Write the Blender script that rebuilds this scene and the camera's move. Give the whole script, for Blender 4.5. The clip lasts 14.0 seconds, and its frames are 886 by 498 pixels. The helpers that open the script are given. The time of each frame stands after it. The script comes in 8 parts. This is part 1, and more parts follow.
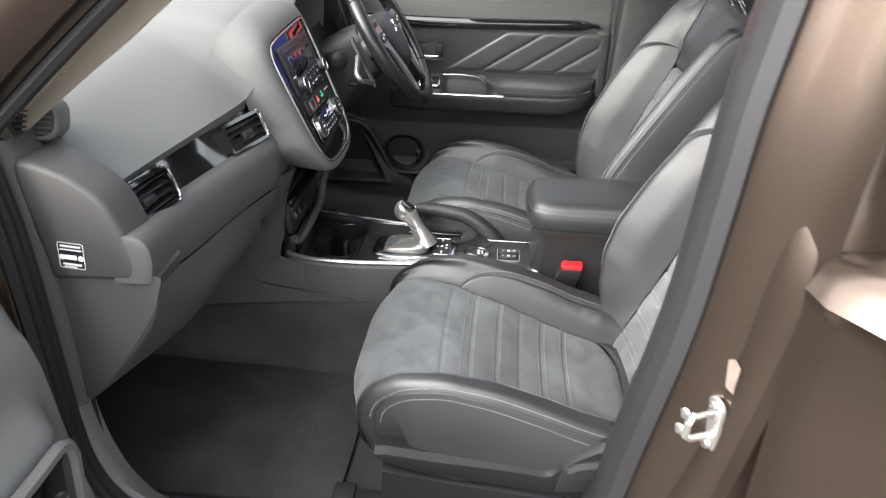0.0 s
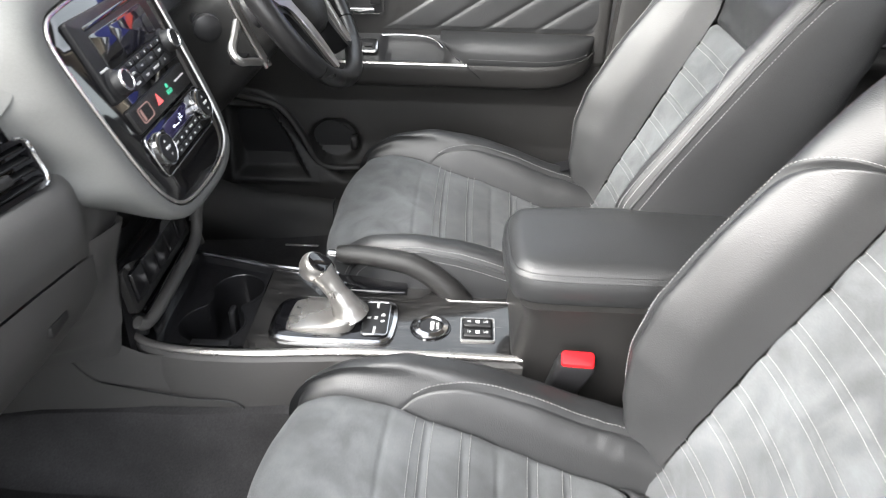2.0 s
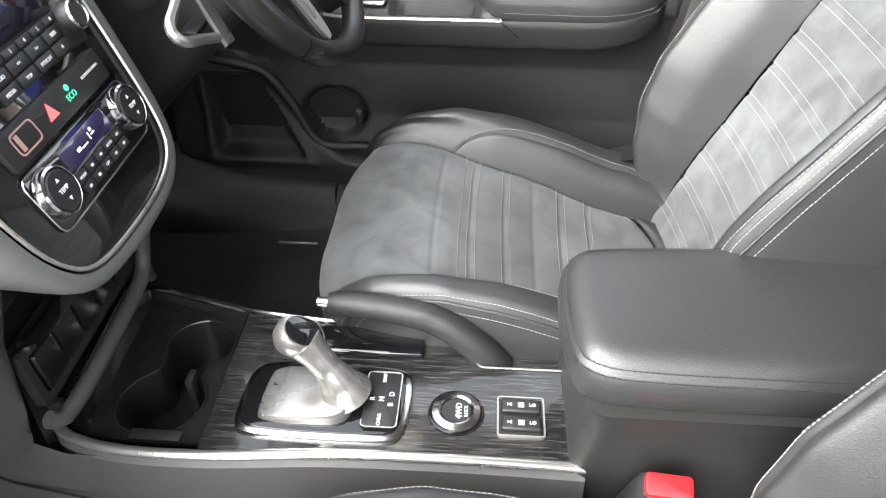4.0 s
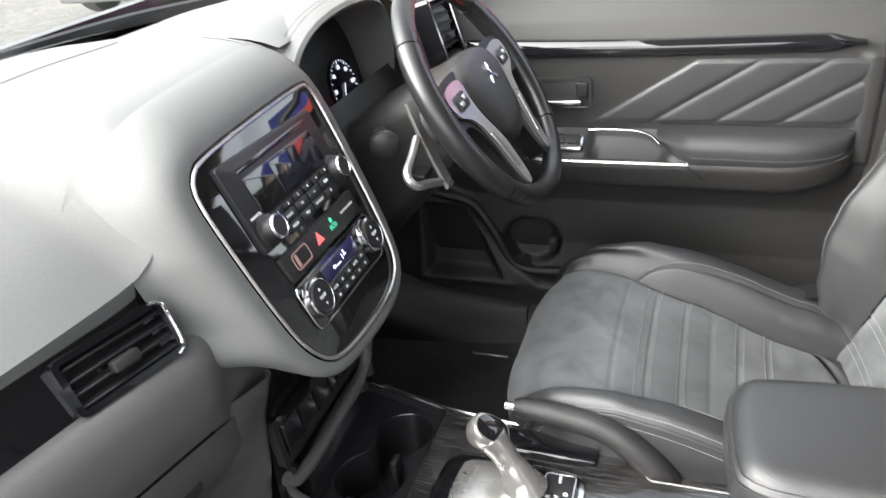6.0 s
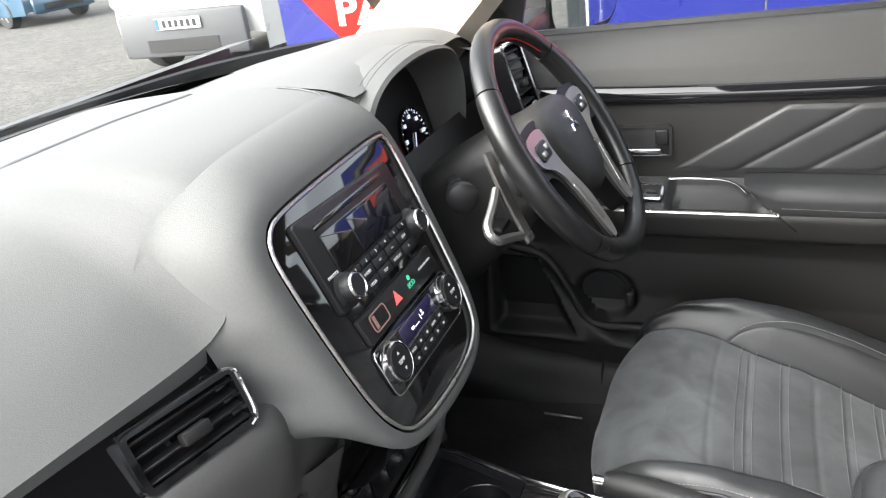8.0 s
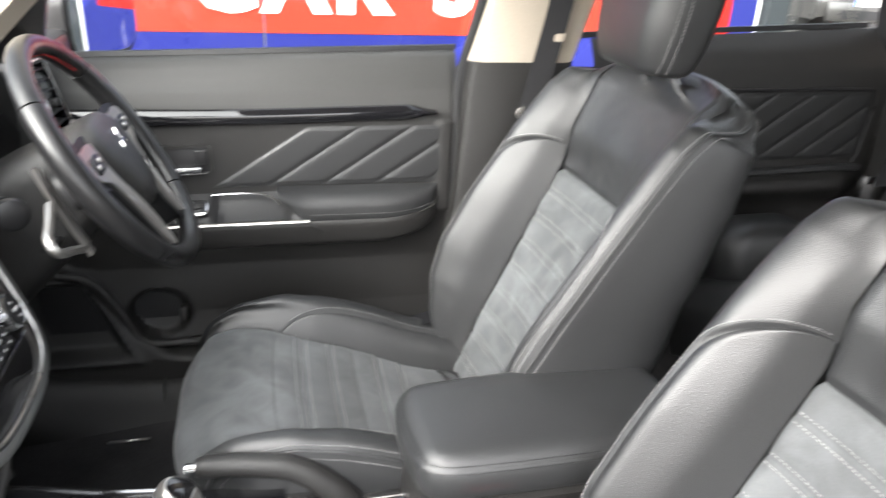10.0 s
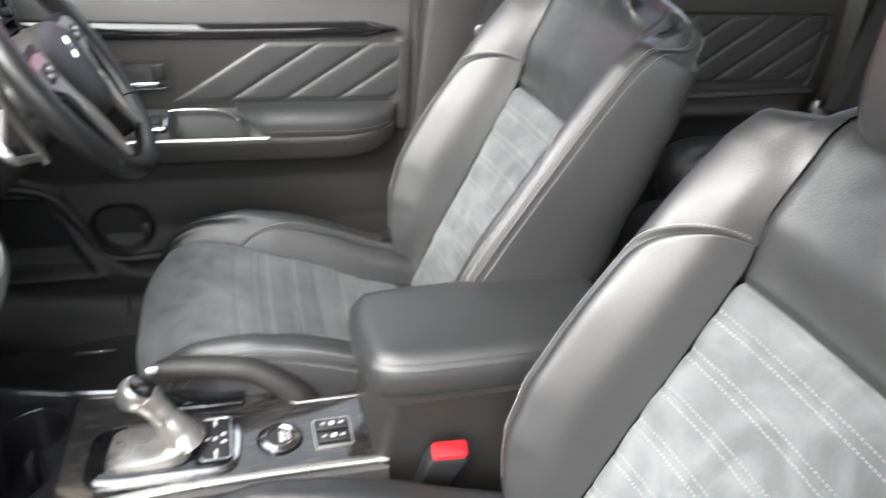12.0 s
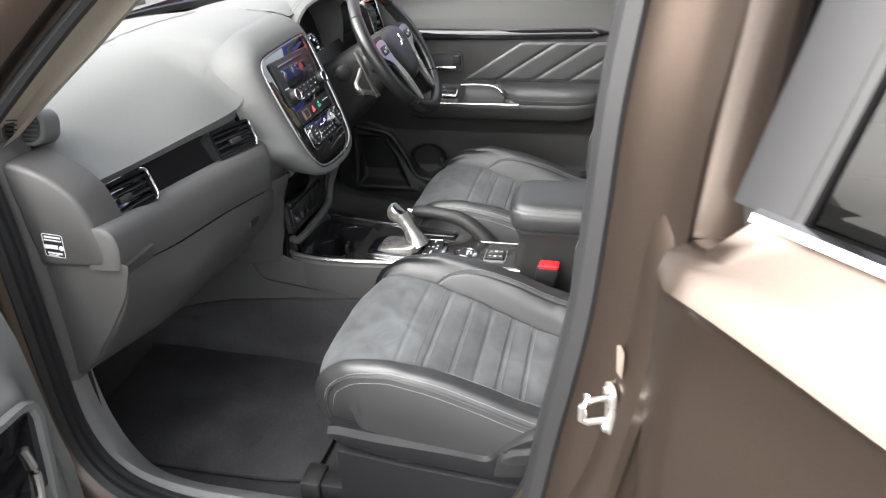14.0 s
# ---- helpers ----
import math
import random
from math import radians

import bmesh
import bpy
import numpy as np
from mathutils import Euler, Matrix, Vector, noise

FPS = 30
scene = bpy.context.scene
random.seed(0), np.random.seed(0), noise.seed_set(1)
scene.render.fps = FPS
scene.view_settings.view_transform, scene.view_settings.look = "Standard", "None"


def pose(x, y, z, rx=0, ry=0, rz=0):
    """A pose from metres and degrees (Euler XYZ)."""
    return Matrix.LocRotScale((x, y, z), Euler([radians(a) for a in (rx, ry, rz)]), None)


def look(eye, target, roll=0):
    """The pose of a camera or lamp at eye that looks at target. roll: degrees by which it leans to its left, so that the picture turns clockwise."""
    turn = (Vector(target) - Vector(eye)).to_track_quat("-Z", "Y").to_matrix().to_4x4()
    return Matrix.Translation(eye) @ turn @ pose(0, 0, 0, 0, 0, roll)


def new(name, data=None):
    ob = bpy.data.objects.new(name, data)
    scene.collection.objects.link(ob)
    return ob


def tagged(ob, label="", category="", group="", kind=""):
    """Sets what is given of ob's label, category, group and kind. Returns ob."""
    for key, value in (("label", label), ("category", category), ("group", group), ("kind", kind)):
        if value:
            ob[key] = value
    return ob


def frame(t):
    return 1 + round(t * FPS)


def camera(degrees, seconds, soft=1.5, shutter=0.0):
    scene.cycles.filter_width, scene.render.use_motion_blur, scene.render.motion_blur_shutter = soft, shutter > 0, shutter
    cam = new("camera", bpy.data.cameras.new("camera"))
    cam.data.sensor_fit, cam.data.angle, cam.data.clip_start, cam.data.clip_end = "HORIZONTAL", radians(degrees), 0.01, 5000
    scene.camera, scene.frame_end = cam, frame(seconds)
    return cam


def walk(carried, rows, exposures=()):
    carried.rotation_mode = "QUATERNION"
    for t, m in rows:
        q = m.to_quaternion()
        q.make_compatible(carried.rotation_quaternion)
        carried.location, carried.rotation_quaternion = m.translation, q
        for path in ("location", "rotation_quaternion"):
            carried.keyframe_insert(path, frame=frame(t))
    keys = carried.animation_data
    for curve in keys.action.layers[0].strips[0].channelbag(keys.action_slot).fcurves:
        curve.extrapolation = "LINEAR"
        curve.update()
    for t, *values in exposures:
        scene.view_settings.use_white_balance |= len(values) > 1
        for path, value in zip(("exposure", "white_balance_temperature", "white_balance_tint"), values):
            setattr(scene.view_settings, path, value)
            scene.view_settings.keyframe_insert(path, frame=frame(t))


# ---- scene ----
cam = camera(61.5, 14.0, soft=1.1, shutter=0.4)
PATH = [
    (0, (0.031, -1.503, 1.439), (-0.101, 0.253, 0.49), 1.4),
    (0.5, (-0.027, -1.336, 1.427), (-0.136, 0.39, 0.423), 2.1),
    (0.8, (-0.013, -1.27, 1.408), (-0.129, 0.455, 0.403), 1.5),
    (1, (-0.009, -1.181, 1.395), (-0.11, 0.525, 0.357), 1.3),
    (1.5, (0.028, -1.048, 1.364), (-0.04, 0.641, 0.296), 1.8),
    (2, (0.041, -0.893, 1.339), (-0.011, 0.777, 0.24), 1.1),
    (4.3, (0.016, -0.55, 1.281), (-0.11, 0.99, 0.012), -0.5),
    (4.5, (0.016, -0.566, 1.287), (-0.144, 0.983, 0.032), -1.2),
    (5, (0.024, -0.613, 1.313), (-0.226, 0.953, 0.094), -2.3),
    (5.5, (0.039, -0.661, 1.343), (-0.387, 0.949, 0.237), -4.3),
    (5.8, (0.045, -0.668, 1.356), (-0.513, 0.954, 0.327), -5.8),
    (6, (0.045, -0.667, 1.361), (-0.575, 0.964, 0.385), -6.1),
    (6.5, (0.047, -0.643, 1.36), (-0.715, 0.977, 0.469), -7.5),
    (7, (0.032, -0.623, 1.36), (-0.802, 0.988, 0.518), -8.0),
    (7.2, (0.025, -0.618, 1.357), (-0.826, 0.991, 0.53), -8.4),
    (9.3, (-0.05, -0.711, 1.34), (-0.205, 1.055, 0.413), -2.0),
    (9.5, (-0.039, -0.734, 1.33), (-0.043, 1.058, 0.442), -0.5),
    (10, (-0.051, -0.75, 1.353), (0.415, 1.02, 0.547), 2.9),
    (10.5, (-0.015, -0.746, 1.375), (0.747, 0.969, 0.684), 5.1),
    (11, (0.002, -0.749, 1.407), (0.894, 0.913, 0.744), 5.6),
    (11.5, (-0.01, -0.758, 1.386), (0.83, 0.882, 0.608), 5.8),
    (12, (-0.033, -0.797, 1.348), (0.491, 0.871, 0.377), 4.4),
    (12.5, (-0.002, -0.922, 1.351), (0.072, 0.785, 0.311), 1.3),
    (13, (0.063, -1.119, 1.374), (-0.149, 0.584, 0.347), -0.4),
    (13.5, (0.149, -1.354, 1.403), (-0.187, 0.362, 0.432), -2.2),
    (14, (0.294, -1.547, 1.443), (-0.113, 0.187, 0.532), -2.4),
]
walk(cam, [(t, look(eye, target, roll)) for t, eye, target, roll in PATH],
     exposures=[(0.0, 2.70), (1.0, 2.95), (2.5, 3.25), (5.0, 3.6), (5.6, 3.35), (6.2, 3.1), (7.0, 2.74), (9.0, 3.0), (10.0, 3.02), (11.0, 3.02), (12.5, 3.2), (13.3, 3.15), (14.0, 2.85)])

import functools

# ---- world and light ----
world = bpy.data.worlds.new("overcast_sky")
scene.world = world
world.use_nodes = True
wn = world.node_tree
bgn = wn.nodes["Background"]
skyn = wn.nodes.new("ShaderNodeTexSky")
skyn.sky_type, skyn.sun_disc = "NISHITA", False
skyn.sun_elevation, skyn.sun_rotation = radians(36), radians(229.3)
skyn.air_density, skyn.dust_density, skyn.ozone_density = 1.0, 4.0, 1.0
hsv = wn.nodes.new("ShaderNodeHueSaturation")
hsv.inputs["Saturation"].default_value = 0.25
wn.links.new(skyn.outputs[0], hsv.inputs["Color"])
wn.links.new(hsv.outputs[0], bgn.inputs[0])
bgn.inputs[1].default_value = 0.15
sun = new("sun", bpy.data.lights.new("sun", "SUN"))
sun.data.energy, sun.data.angle, sun.data.color = 1.25, radians(88), (1.0, 0.98, 0.95)
sun.matrix_world = look((0, 0, 7.5), (7.8, 6.7, 0))

# ---- materials ----


def mat(name, col, rough=0.5, metal=0.0, var=0.15, scale=6.0, bump=0.0, bscale=600.0, coat=0.0, rvar=0.08,
        voro=False, sheen=0.0, fine=0.1, spec=0.5):
    m = bpy.data.materials.new(name)
    m.use_nodes = True
    t = m.node_tree
    p = t.nodes["Principled BSDF"]
    co = t.nodes.new("ShaderNodeTexCoord")
    n1 = t.nodes.new("ShaderNodeTexNoise")
    n1.inputs["Scale"].default_value, n1.inputs["Detail"].default_value = scale, 5
    n2 = t.nodes.new("ShaderNodeTexNoise")
    n2.inputs["Scale"].default_value, n2.inputs["Detail"].default_value = bscale * 0.4, 3
    for n in (n1, n2):
        t.links.new(co.outputs["Object"], n.inputs["Vector"])
    mul = t.nodes.new("ShaderNodeMath")
    mul.operation = "MULTIPLY_ADD"
    t.links.new(n1.outputs["Fac"], mul.inputs[0])
    mul.inputs[1].default_value, mul.inputs[2].default_value = 2 * var, 1 - var
    mul2 = t.nodes.new("ShaderNodeMath")
    mul2.operation = "MULTIPLY_ADD"
    t.links.new(n2.outputs["Fac"], mul2.inputs[0])
    mul2.inputs[1].default_value, mul2.inputs[2].default_value = 2 * fine, 1 - fine
    mm = t.nodes.new("ShaderNodeMath")
    mm.operation = "MULTIPLY"
    t.links.new(mul.outputs[0], mm.inputs[0])
    t.links.new(mul2.outputs[0], mm.inputs[1])
    mix = t.nodes.new("ShaderNodeVectorMath")
    mix.operation = "SCALE"
    mix.inputs[0].default_value = col
    t.links.new(mm.outputs[0], mix.inputs["Scale"])
    t.links.new(mix.outputs[0], p.inputs["Base Color"])
    rr = t.nodes.new("ShaderNodeMath")
    rr.operation = "MULTIPLY_ADD"
    t.links.new(n1.outputs["Fac"], rr.inputs[0])
    rr.inputs[1].default_value, rr.inputs[2].default_value = 2 * rvar, rough - rvar
    t.links.new(rr.outputs[0], p.inputs["Roughness"])
    p.inputs["Metallic"].default_value = metal
    p.inputs["Specular IOR Level"].default_value = spec
    p.inputs["Coat Weight"].default_value = coat
    p.inputs["Coat Roughness"].default_value = 0.04
    if sheen:
        p.inputs["Sheen Weight"].default_value = sheen
    if bump:
        b = t.nodes.new("ShaderNodeBump")
        b.inputs["Strength"].default_value, b.inputs["Distance"].default_value = bump, 0.001
        if voro:
            v = t.nodes.new("ShaderNodeTexVoronoi")
            v.inputs["Scale"].default_value = bscale
            t.links.new(co.outputs["Object"], v.inputs["Vector"])
            t.links.new(v.outputs["Distance"], b.inputs["Height"])
        else:
            n3 = t.nodes.new("ShaderNodeTexNoise")
            n3.inputs["Scale"].default_value, n3.inputs["Detail"].default_value = bscale, 3
            t.links.new(co.outputs["Object"], n3.inputs["Vector"])
            t.links.new(n3.outputs["Fac"], b.inputs["Height"])
        t.links.new(b.outputs[0], p.inputs["Normal"])
    return m


def glass(name, tint=(0.86, 0.88, 0.87), dark=0.0, gloss=0.07):
    m = bpy.data.materials.new(name)
    m.use_nodes = True
    t = m.node_tree
    t.nodes.remove(t.nodes["Principled BSDF"])
    out = t.nodes["Material Output"]
    tr = t.nodes.new("ShaderNodeBsdfTransparent")
    tr.inputs[0].default_value = (*[c * (1 - dark) for c in tint], 1)
    gl = t.nodes.new("ShaderNodeBsdfGlossy")
    gl.inputs["Roughness"].default_value = 0.02
    mx = t.nodes.new("ShaderNodeMixShader")
    mx.inputs[0].default_value = gloss
    t.links.new(tr.outputs[0], mx.inputs[1])
    t.links.new(gl.outputs[0], mx.inputs[2])
    t.links.new(mx.outputs[0], out.inputs[0])
    return m


def glow(name, col, strength):
    m = bpy.data.materials.new(name)
    m.use_nodes = True
    p = m.node_tree.nodes["Principled BSDF"]
    p.inputs["Base Color"].default_value = (*[c * 0.3 for c in col], 1)
    p.inputs["Emission Color"].default_value = (*col, 1)
    p.inputs["Emission Strength"].default_value = strength
    return m


LEATHER = mat("black_leather", (0.0185, 0.0191, 0.0199), 0.41, var=0.22, scale=5, bump=0.25, bscale=800, voro=True, rvar=0.07, spec=0.62)
SUEDE = mat("grey_suede", (0.074, 0.078, 0.081), 0.78, var=0.85, scale=6.5, bump=0.3, bscale=1300, rvar=0.06, sheen=0.10, fine=0.2)
nt = SUEDE.node_tree
nap = nt.nodes.new("ShaderNodeTexNoise")
nap.inputs["Scale"].default_value, nap.inputs["Detail"].default_value, nap.inputs["Distortion"].default_value = 11.0, 6, 1.6
nmap = nt.nodes.new("ShaderNodeMapRange")
for k, q in (("From Min", 0.36), ("From Max", 0.64), ("To Min", 0.74), ("To Max", 1.18)):
    nmap.inputs[k].default_value = q
nmul = nt.nodes.new("ShaderNodeVectorMath")
nmul.operation = "SCALE"
base_in = nt.nodes["Principled BSDF"].inputs["Base Color"]
nt.links.new(nt.nodes["Texture Coordinate"].outputs["Object"], nap.inputs["Vector"])
nt.links.new(nap.outputs["Fac"], nmap.inputs["Value"])
nt.links.new(base_in.links[0].from_socket, nmul.inputs[0])
nt.links.new(nmap.outputs["Result"], nmul.inputs["Scale"])
nt.links.new(nmul.outputs[0], base_in)
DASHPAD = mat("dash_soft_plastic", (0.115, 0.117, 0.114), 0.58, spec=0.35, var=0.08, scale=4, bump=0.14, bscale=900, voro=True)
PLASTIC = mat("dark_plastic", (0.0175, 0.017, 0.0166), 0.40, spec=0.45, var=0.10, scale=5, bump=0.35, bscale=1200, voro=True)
BLACKPL = mat("black_plastic", (0.014, 0.014, 0.015), 0.40, spec=0.4, var=0.10, bump=0.2, bscale=900)
GLOSSBL = mat("satin_black_plastic", (0.009, 0.009, 0.010), 0.24, var=0.1, rvar=0.04)
PIANO = mat("piano_black", (0.006, 0.006, 0.007), 0.06, var=0.1, coat=0.6, rvar=0.02)
CHROME = mat("chrome", (0.58, 0.58, 0.59), 0.16, 1.0, var=0.03, rvar=0.04, fine=0.02)
SILVER = mat("silver_paint", (0.47, 0.455, 0.435), 0.28, 0.85, var=0.06, rvar=0.05, fine=0.05)
CARPET = mat("black_carpet", (0.042, 0.041, 0.042), 0.95, var=0.65, scale=9, bump=1.0, bscale=900, fine=0.45, spec=0.15)
RUBBER = mat("black_rubber", (0.014, 0.014, 0.015), 0.50, spec=0.4, var=0.15, bump=0.2, bscale=500)
PAINT = mat("brown_metallic_paint", (0.072, 0.054, 0.043), 0.30, 0.80, var=0.06, scale=3, coat=0.22, fine=0.12, rvar=0.04)
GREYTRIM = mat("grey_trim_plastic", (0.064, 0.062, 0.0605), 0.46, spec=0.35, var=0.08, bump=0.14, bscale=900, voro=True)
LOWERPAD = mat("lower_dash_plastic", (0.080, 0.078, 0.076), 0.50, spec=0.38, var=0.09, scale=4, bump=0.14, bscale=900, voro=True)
SILLTRIM = mat("grey_sill_plastic", (0.20, 0.197, 0.195), 0.45, spec=0.35, var=0.14, scale=8, bump=0.2, bscale=900, voro=True)
DOORTOP = mat("door_top_soft_plastic", (0.036, 0.036, 0.035), 0.52, spec=0.3, var=0.10, bump=0.14, bscale=900, voro=True)
BEIGE = mat("beige_trim_fabric", (0.41, 0.36, 0.295), 0.85, var=0.08, bump=0.3, bscale=900)
SATIN = mat("satin_silver", (0.62, 0.60, 0.57), 0.28, 0.85, var=0.05, rvar=0.04, fine=0.03)
RED = mat("red_plastic", (0.52, 0.010, 0.014), 0.45, var=0.05, rvar=0.04, spec=0.3)
STITCH = mat("grey_white_thread", (0.30, 0.30, 0.297), 0.8, var=0.1)
GLASS = glass("windscreen_glass")
GLASST = glass("side_window_glass", (0.76, 0.79, 0.78))
GLASSD = glass("dark_window_glass", dark=0.90, gloss=0.03)
SCREEN = mat("lcd_screen", (0.010, 0.010, 0.018), 0.08, var=0.05, coat=0.5, rvar=0.02)
LABELW = mat("white_print", (0.72, 0.72, 0.72), 0.6, var=0.03)
BELT = mat("seat_belt_webbing", (0.016, 0.016, 0.018), 0.75, var=0.1, bump=0.6, bscale=700)

# ---- mesh helpers ----
ORG = {}
IDENT = Matrix.Identity(4)


def thing(name, org, label, category, group="", kind=""):
    ob = new(name)
    ob.empty_display_size = 0.05
    ob.location = org
    ORG[ob] = Vector(org)
    return tagged(ob, label, category, group, kind)


def part(name, bm, material, parent=None, label="", smooth=38, kind=""):
    """Links a bmesh in world coordinates as one mesh object under parent."""
    me = bpy.data.meshes.new(name)
    bmesh.ops.remove_doubles(bm, verts=bm.verts, dist=1e-6)
    bmesh.ops.recalc_face_normals(bm, faces=bm.faces)
    if parent is not None:
        bm.transform(Matrix.Translation(-ORG[parent]))
    bm.to_mesh(me)
    bm.free()
    me.materials.append(material)
    if smooth:
        me.polygons.foreach_set("use_smooth", [True] * len(me.polygons))
        me.set_sharp_from_angle(angle=radians(smooth))
    ob = new(name, me)
    if parent is not None:
        ob.parent = parent
        ORG[ob] = ORG[parent]
    if label or kind:
        tagged(ob, label, "", "", kind)
    return ob


def solo(name, bm, material, label, category, kind="", smooth=38):
    ob = part(name, bm, material, None, "", smooth)
    ORG[ob] = Vector((0, 0, 0))
    return tagged(ob, label, category, "", kind)


def V(*a):
    return Vector(a)


def spline(pts, n, closed=False):
    """Catmull-Rom through pts, resampled evenly to n points."""
    p = [np.array(q, float) for q in pts]
    m = len(p)
    out = []
    segs = m if closed else m - 1
    for i in range(segs):
        if closed:
            a, b, c, d = p[(i - 1) % m], p[i], p[(i + 1) % m], p[(i + 2) % m]
        else:
            a, b, c, d = p[max(i - 1, 0)], p[i], p[i + 1], p[min(i + 2, m - 1)]
        for k in range(12):
            t = k / 12
            out.append(0.5 * (2 * b + (c - a) * t + (2 * a - 5 * b + 4 * c - d) * t * t + (3 * b - a - 3 * c + d) * t ** 3))
    out.append(p[0] if closed else p[-1])
    out = np.array(out)
    s = np.concatenate([[0], np.cumsum(np.linalg.norm(np.diff(out, axis=0), axis=1))])
    u = np.linspace(0, s[-1], n + 1)[:-1] if closed else np.linspace(0, s[-1], n)
    return [Vector([float(np.interp(q, s, out[:, k])) for k in range(out.shape[1])]) for q in u]


def curve_of(keys):
    """A smooth function through (t, value, ...) keys by monotone-ish linear/cosine blend."""
    ks = np.array(keys, float)

    @functools.lru_cache(None)
    def f(t):
        return [float(np.interp(t, ks[:, 0], ks[:, k])) for k in range(1, ks.shape[1])]
    return f


def skin(bm, rows, closed=False, cap=False):
    vs = [[bm.verts.new(p) for p in r] for r in rows]
    for a, b in zip(vs[:-1], vs[1:]):
        n = len(a)
        for i in range(n if closed else n - 1):
            j = (i + 1) % n
            try:
                bm.faces.new((a[i], a[j], b[j], b[i]))
            except ValueError:
                pass
    if cap:
        for r in (vs[0], vs[-1]):
            try:
                bm.faces.new(r)
            except ValueError:
                pass
    return vs


def tube(bm, path, r, n=8, closed=False, flat=1.0, up=(0, 0, 1)):
    """A tube along path; r one radius or one for each point; flat squeezes it along 'up'."""
    path = [Vector(p) for p in path]
    m = len(path)
    rows = []
    upv = Vector(up)
    for i, p in enumerate(path):
        a = path[(i - 1) % m] if closed or i > 0 else p
        b = path[(i + 1) % m] if closed or i < m - 1 else p
        d = (b - a).normalized()
        s = d.cross(upv)
        if s.length < 1e-3:
            s = d.cross(Vector((1, 0, 0)))
        s.normalize()
        q = s.cross(d).normalized()
        rr = r[i] if isinstance(r, (list, tuple)) else r
        rows.append([p + s * (rr * math.cos(2 * math.pi * k / n)) + q * (rr * flat * math.sin(2 * math.pi * k / n)) for k in range(n)])
    if closed:
        rows.append(rows[0])
        skin(bm, rows, closed=True)
    else:
        skin(bm, rows, closed=True, cap=True)


def rbox(bm, lo, hi, r=0.004, seg=2, M=IDENT):
    lo, hi = Vector(lo), Vector(hi)
    t = bmesh.new()
    bmesh.ops.create_cube(t, size=1.0, matrix=Matrix.Translation((lo + hi) / 2) @ Matrix.Diagonal((*(hi - lo), 1)))
    r = min(r, 0.49 * min(hi - lo))
    if r > 0:
        bmesh.ops.bevel(t, geom=list(t.edges), offset=r, segments=seg, profile=0.5, affect="EDGES")
    t.transform(M)
    me = bpy.data.meshes.new("tmp")
    t.to_mesh(me)
    t.free()
    bm.from_mesh(me)
    bpy.data.meshes.remove(me)


def rrect(w, h, r, n=5, cx=0.0, cy=0.0):
    r = min(r, w / 2 - 1e-5, h / 2 - 1e-5)
    out = []
    for k, (sx, sy) in enumerate(((1, 1), (-1, 1), (-1, -1), (1, -1))):
        for i in range(n + 1):
            a = math.pi / 2 * (k + i / n)
            out.append((cx + sx * (w / 2 - r) + r * math.cos(a), cy + sy * (h / 2 - r) + r * math.sin(a)))
    return out


def inset(poly, d):
    """The outline poly (counter-clockwise) moved inwards by d."""
    out = []
    n = len(poly)
    for i in range(n):
        a, b, c = Vector(poly[i - 1]), Vector(poly[i]), Vector(poly[(i + 1) % n])
        e1, e2 = (b - a), (c - b)
        if e1.length < 1e-9:
            e1 = e2
        if e2.length < 1e-9:
            e2 = e1
        n1, n2 = Vector((-e1.y, e1.x)).normalized(), Vector((-e2.y, e2.x)).normalized()
        m = (n1 + n2)
        m = m / max(m.length_squared / 2, 0.35)
        q = b + m * d
        out.append((q.x, q.y))
    return out


def plate(bm, poly, z0, z1, M=IDENT, bev=0.001):
    """A slab with outline poly from z0 to z1 in M, its upper edge rounded by bev."""
    rows = [[M @ V(x, y, z0) for x, y in poly], [M @ V(x, y, z1 - bev) for x, y in poly]]
    q = inset(poly, bev * 0.3)
    rows.append([M @ V(x, y, z1 - bev * 0.3) for x, y in q])
    q = inset(poly, bev)
    rows.append([M @ V(x, y, z1) for x, y in q])
    skin(bm, rows, closed=True, cap=True)


def rim(bm, outer, inner, z0, z1, M=IDENT):
    """A frame between two outlines of as many points."""
    rows = [[M @ V(x, y, z0) for x, y in outer], [M @ V(x, y, z1) for x, y in outer],
            [M @ V(x, y, z1) for x, y in inner], [M @ V(x, y, z0) for x, y in inner]]
    rows.append(rows[0])
    skin(bm, rows, closed=True)


def bead(bm, poly, r, M=IDENT, z=0.0, n=6):
    """A round bead along a closed outline in M."""
    tube(bm, [M @ V(x, y, z) for x, y in poly], r, n, closed=True, up=(M.to_3x3() @ V(0, 0, 1)))


def lathe(bm, prof, M=IDENT, n=24):
    """Turns (radius, height) rows round M's z."""
    rows = []
    for r, h in prof:
        rows.append([M @ V(max(r, 1e-5) * math.cos(2 * math.pi * k / n), max(r, 1e-5) * math.sin(2 * math.pi * k / n), h) for k in range(n)])
    skin(bm, rows, closed=True, cap=True)


def basis(o, x, y):
    x, y = Vector(x).normalized(), Vector(y).normalized()
    z = x.cross(y).normalized()
    y = z.cross(x)
    m = Matrix((x, y, z)).transposed().to_4x4()
    m.translation = Vector(o)
    return m


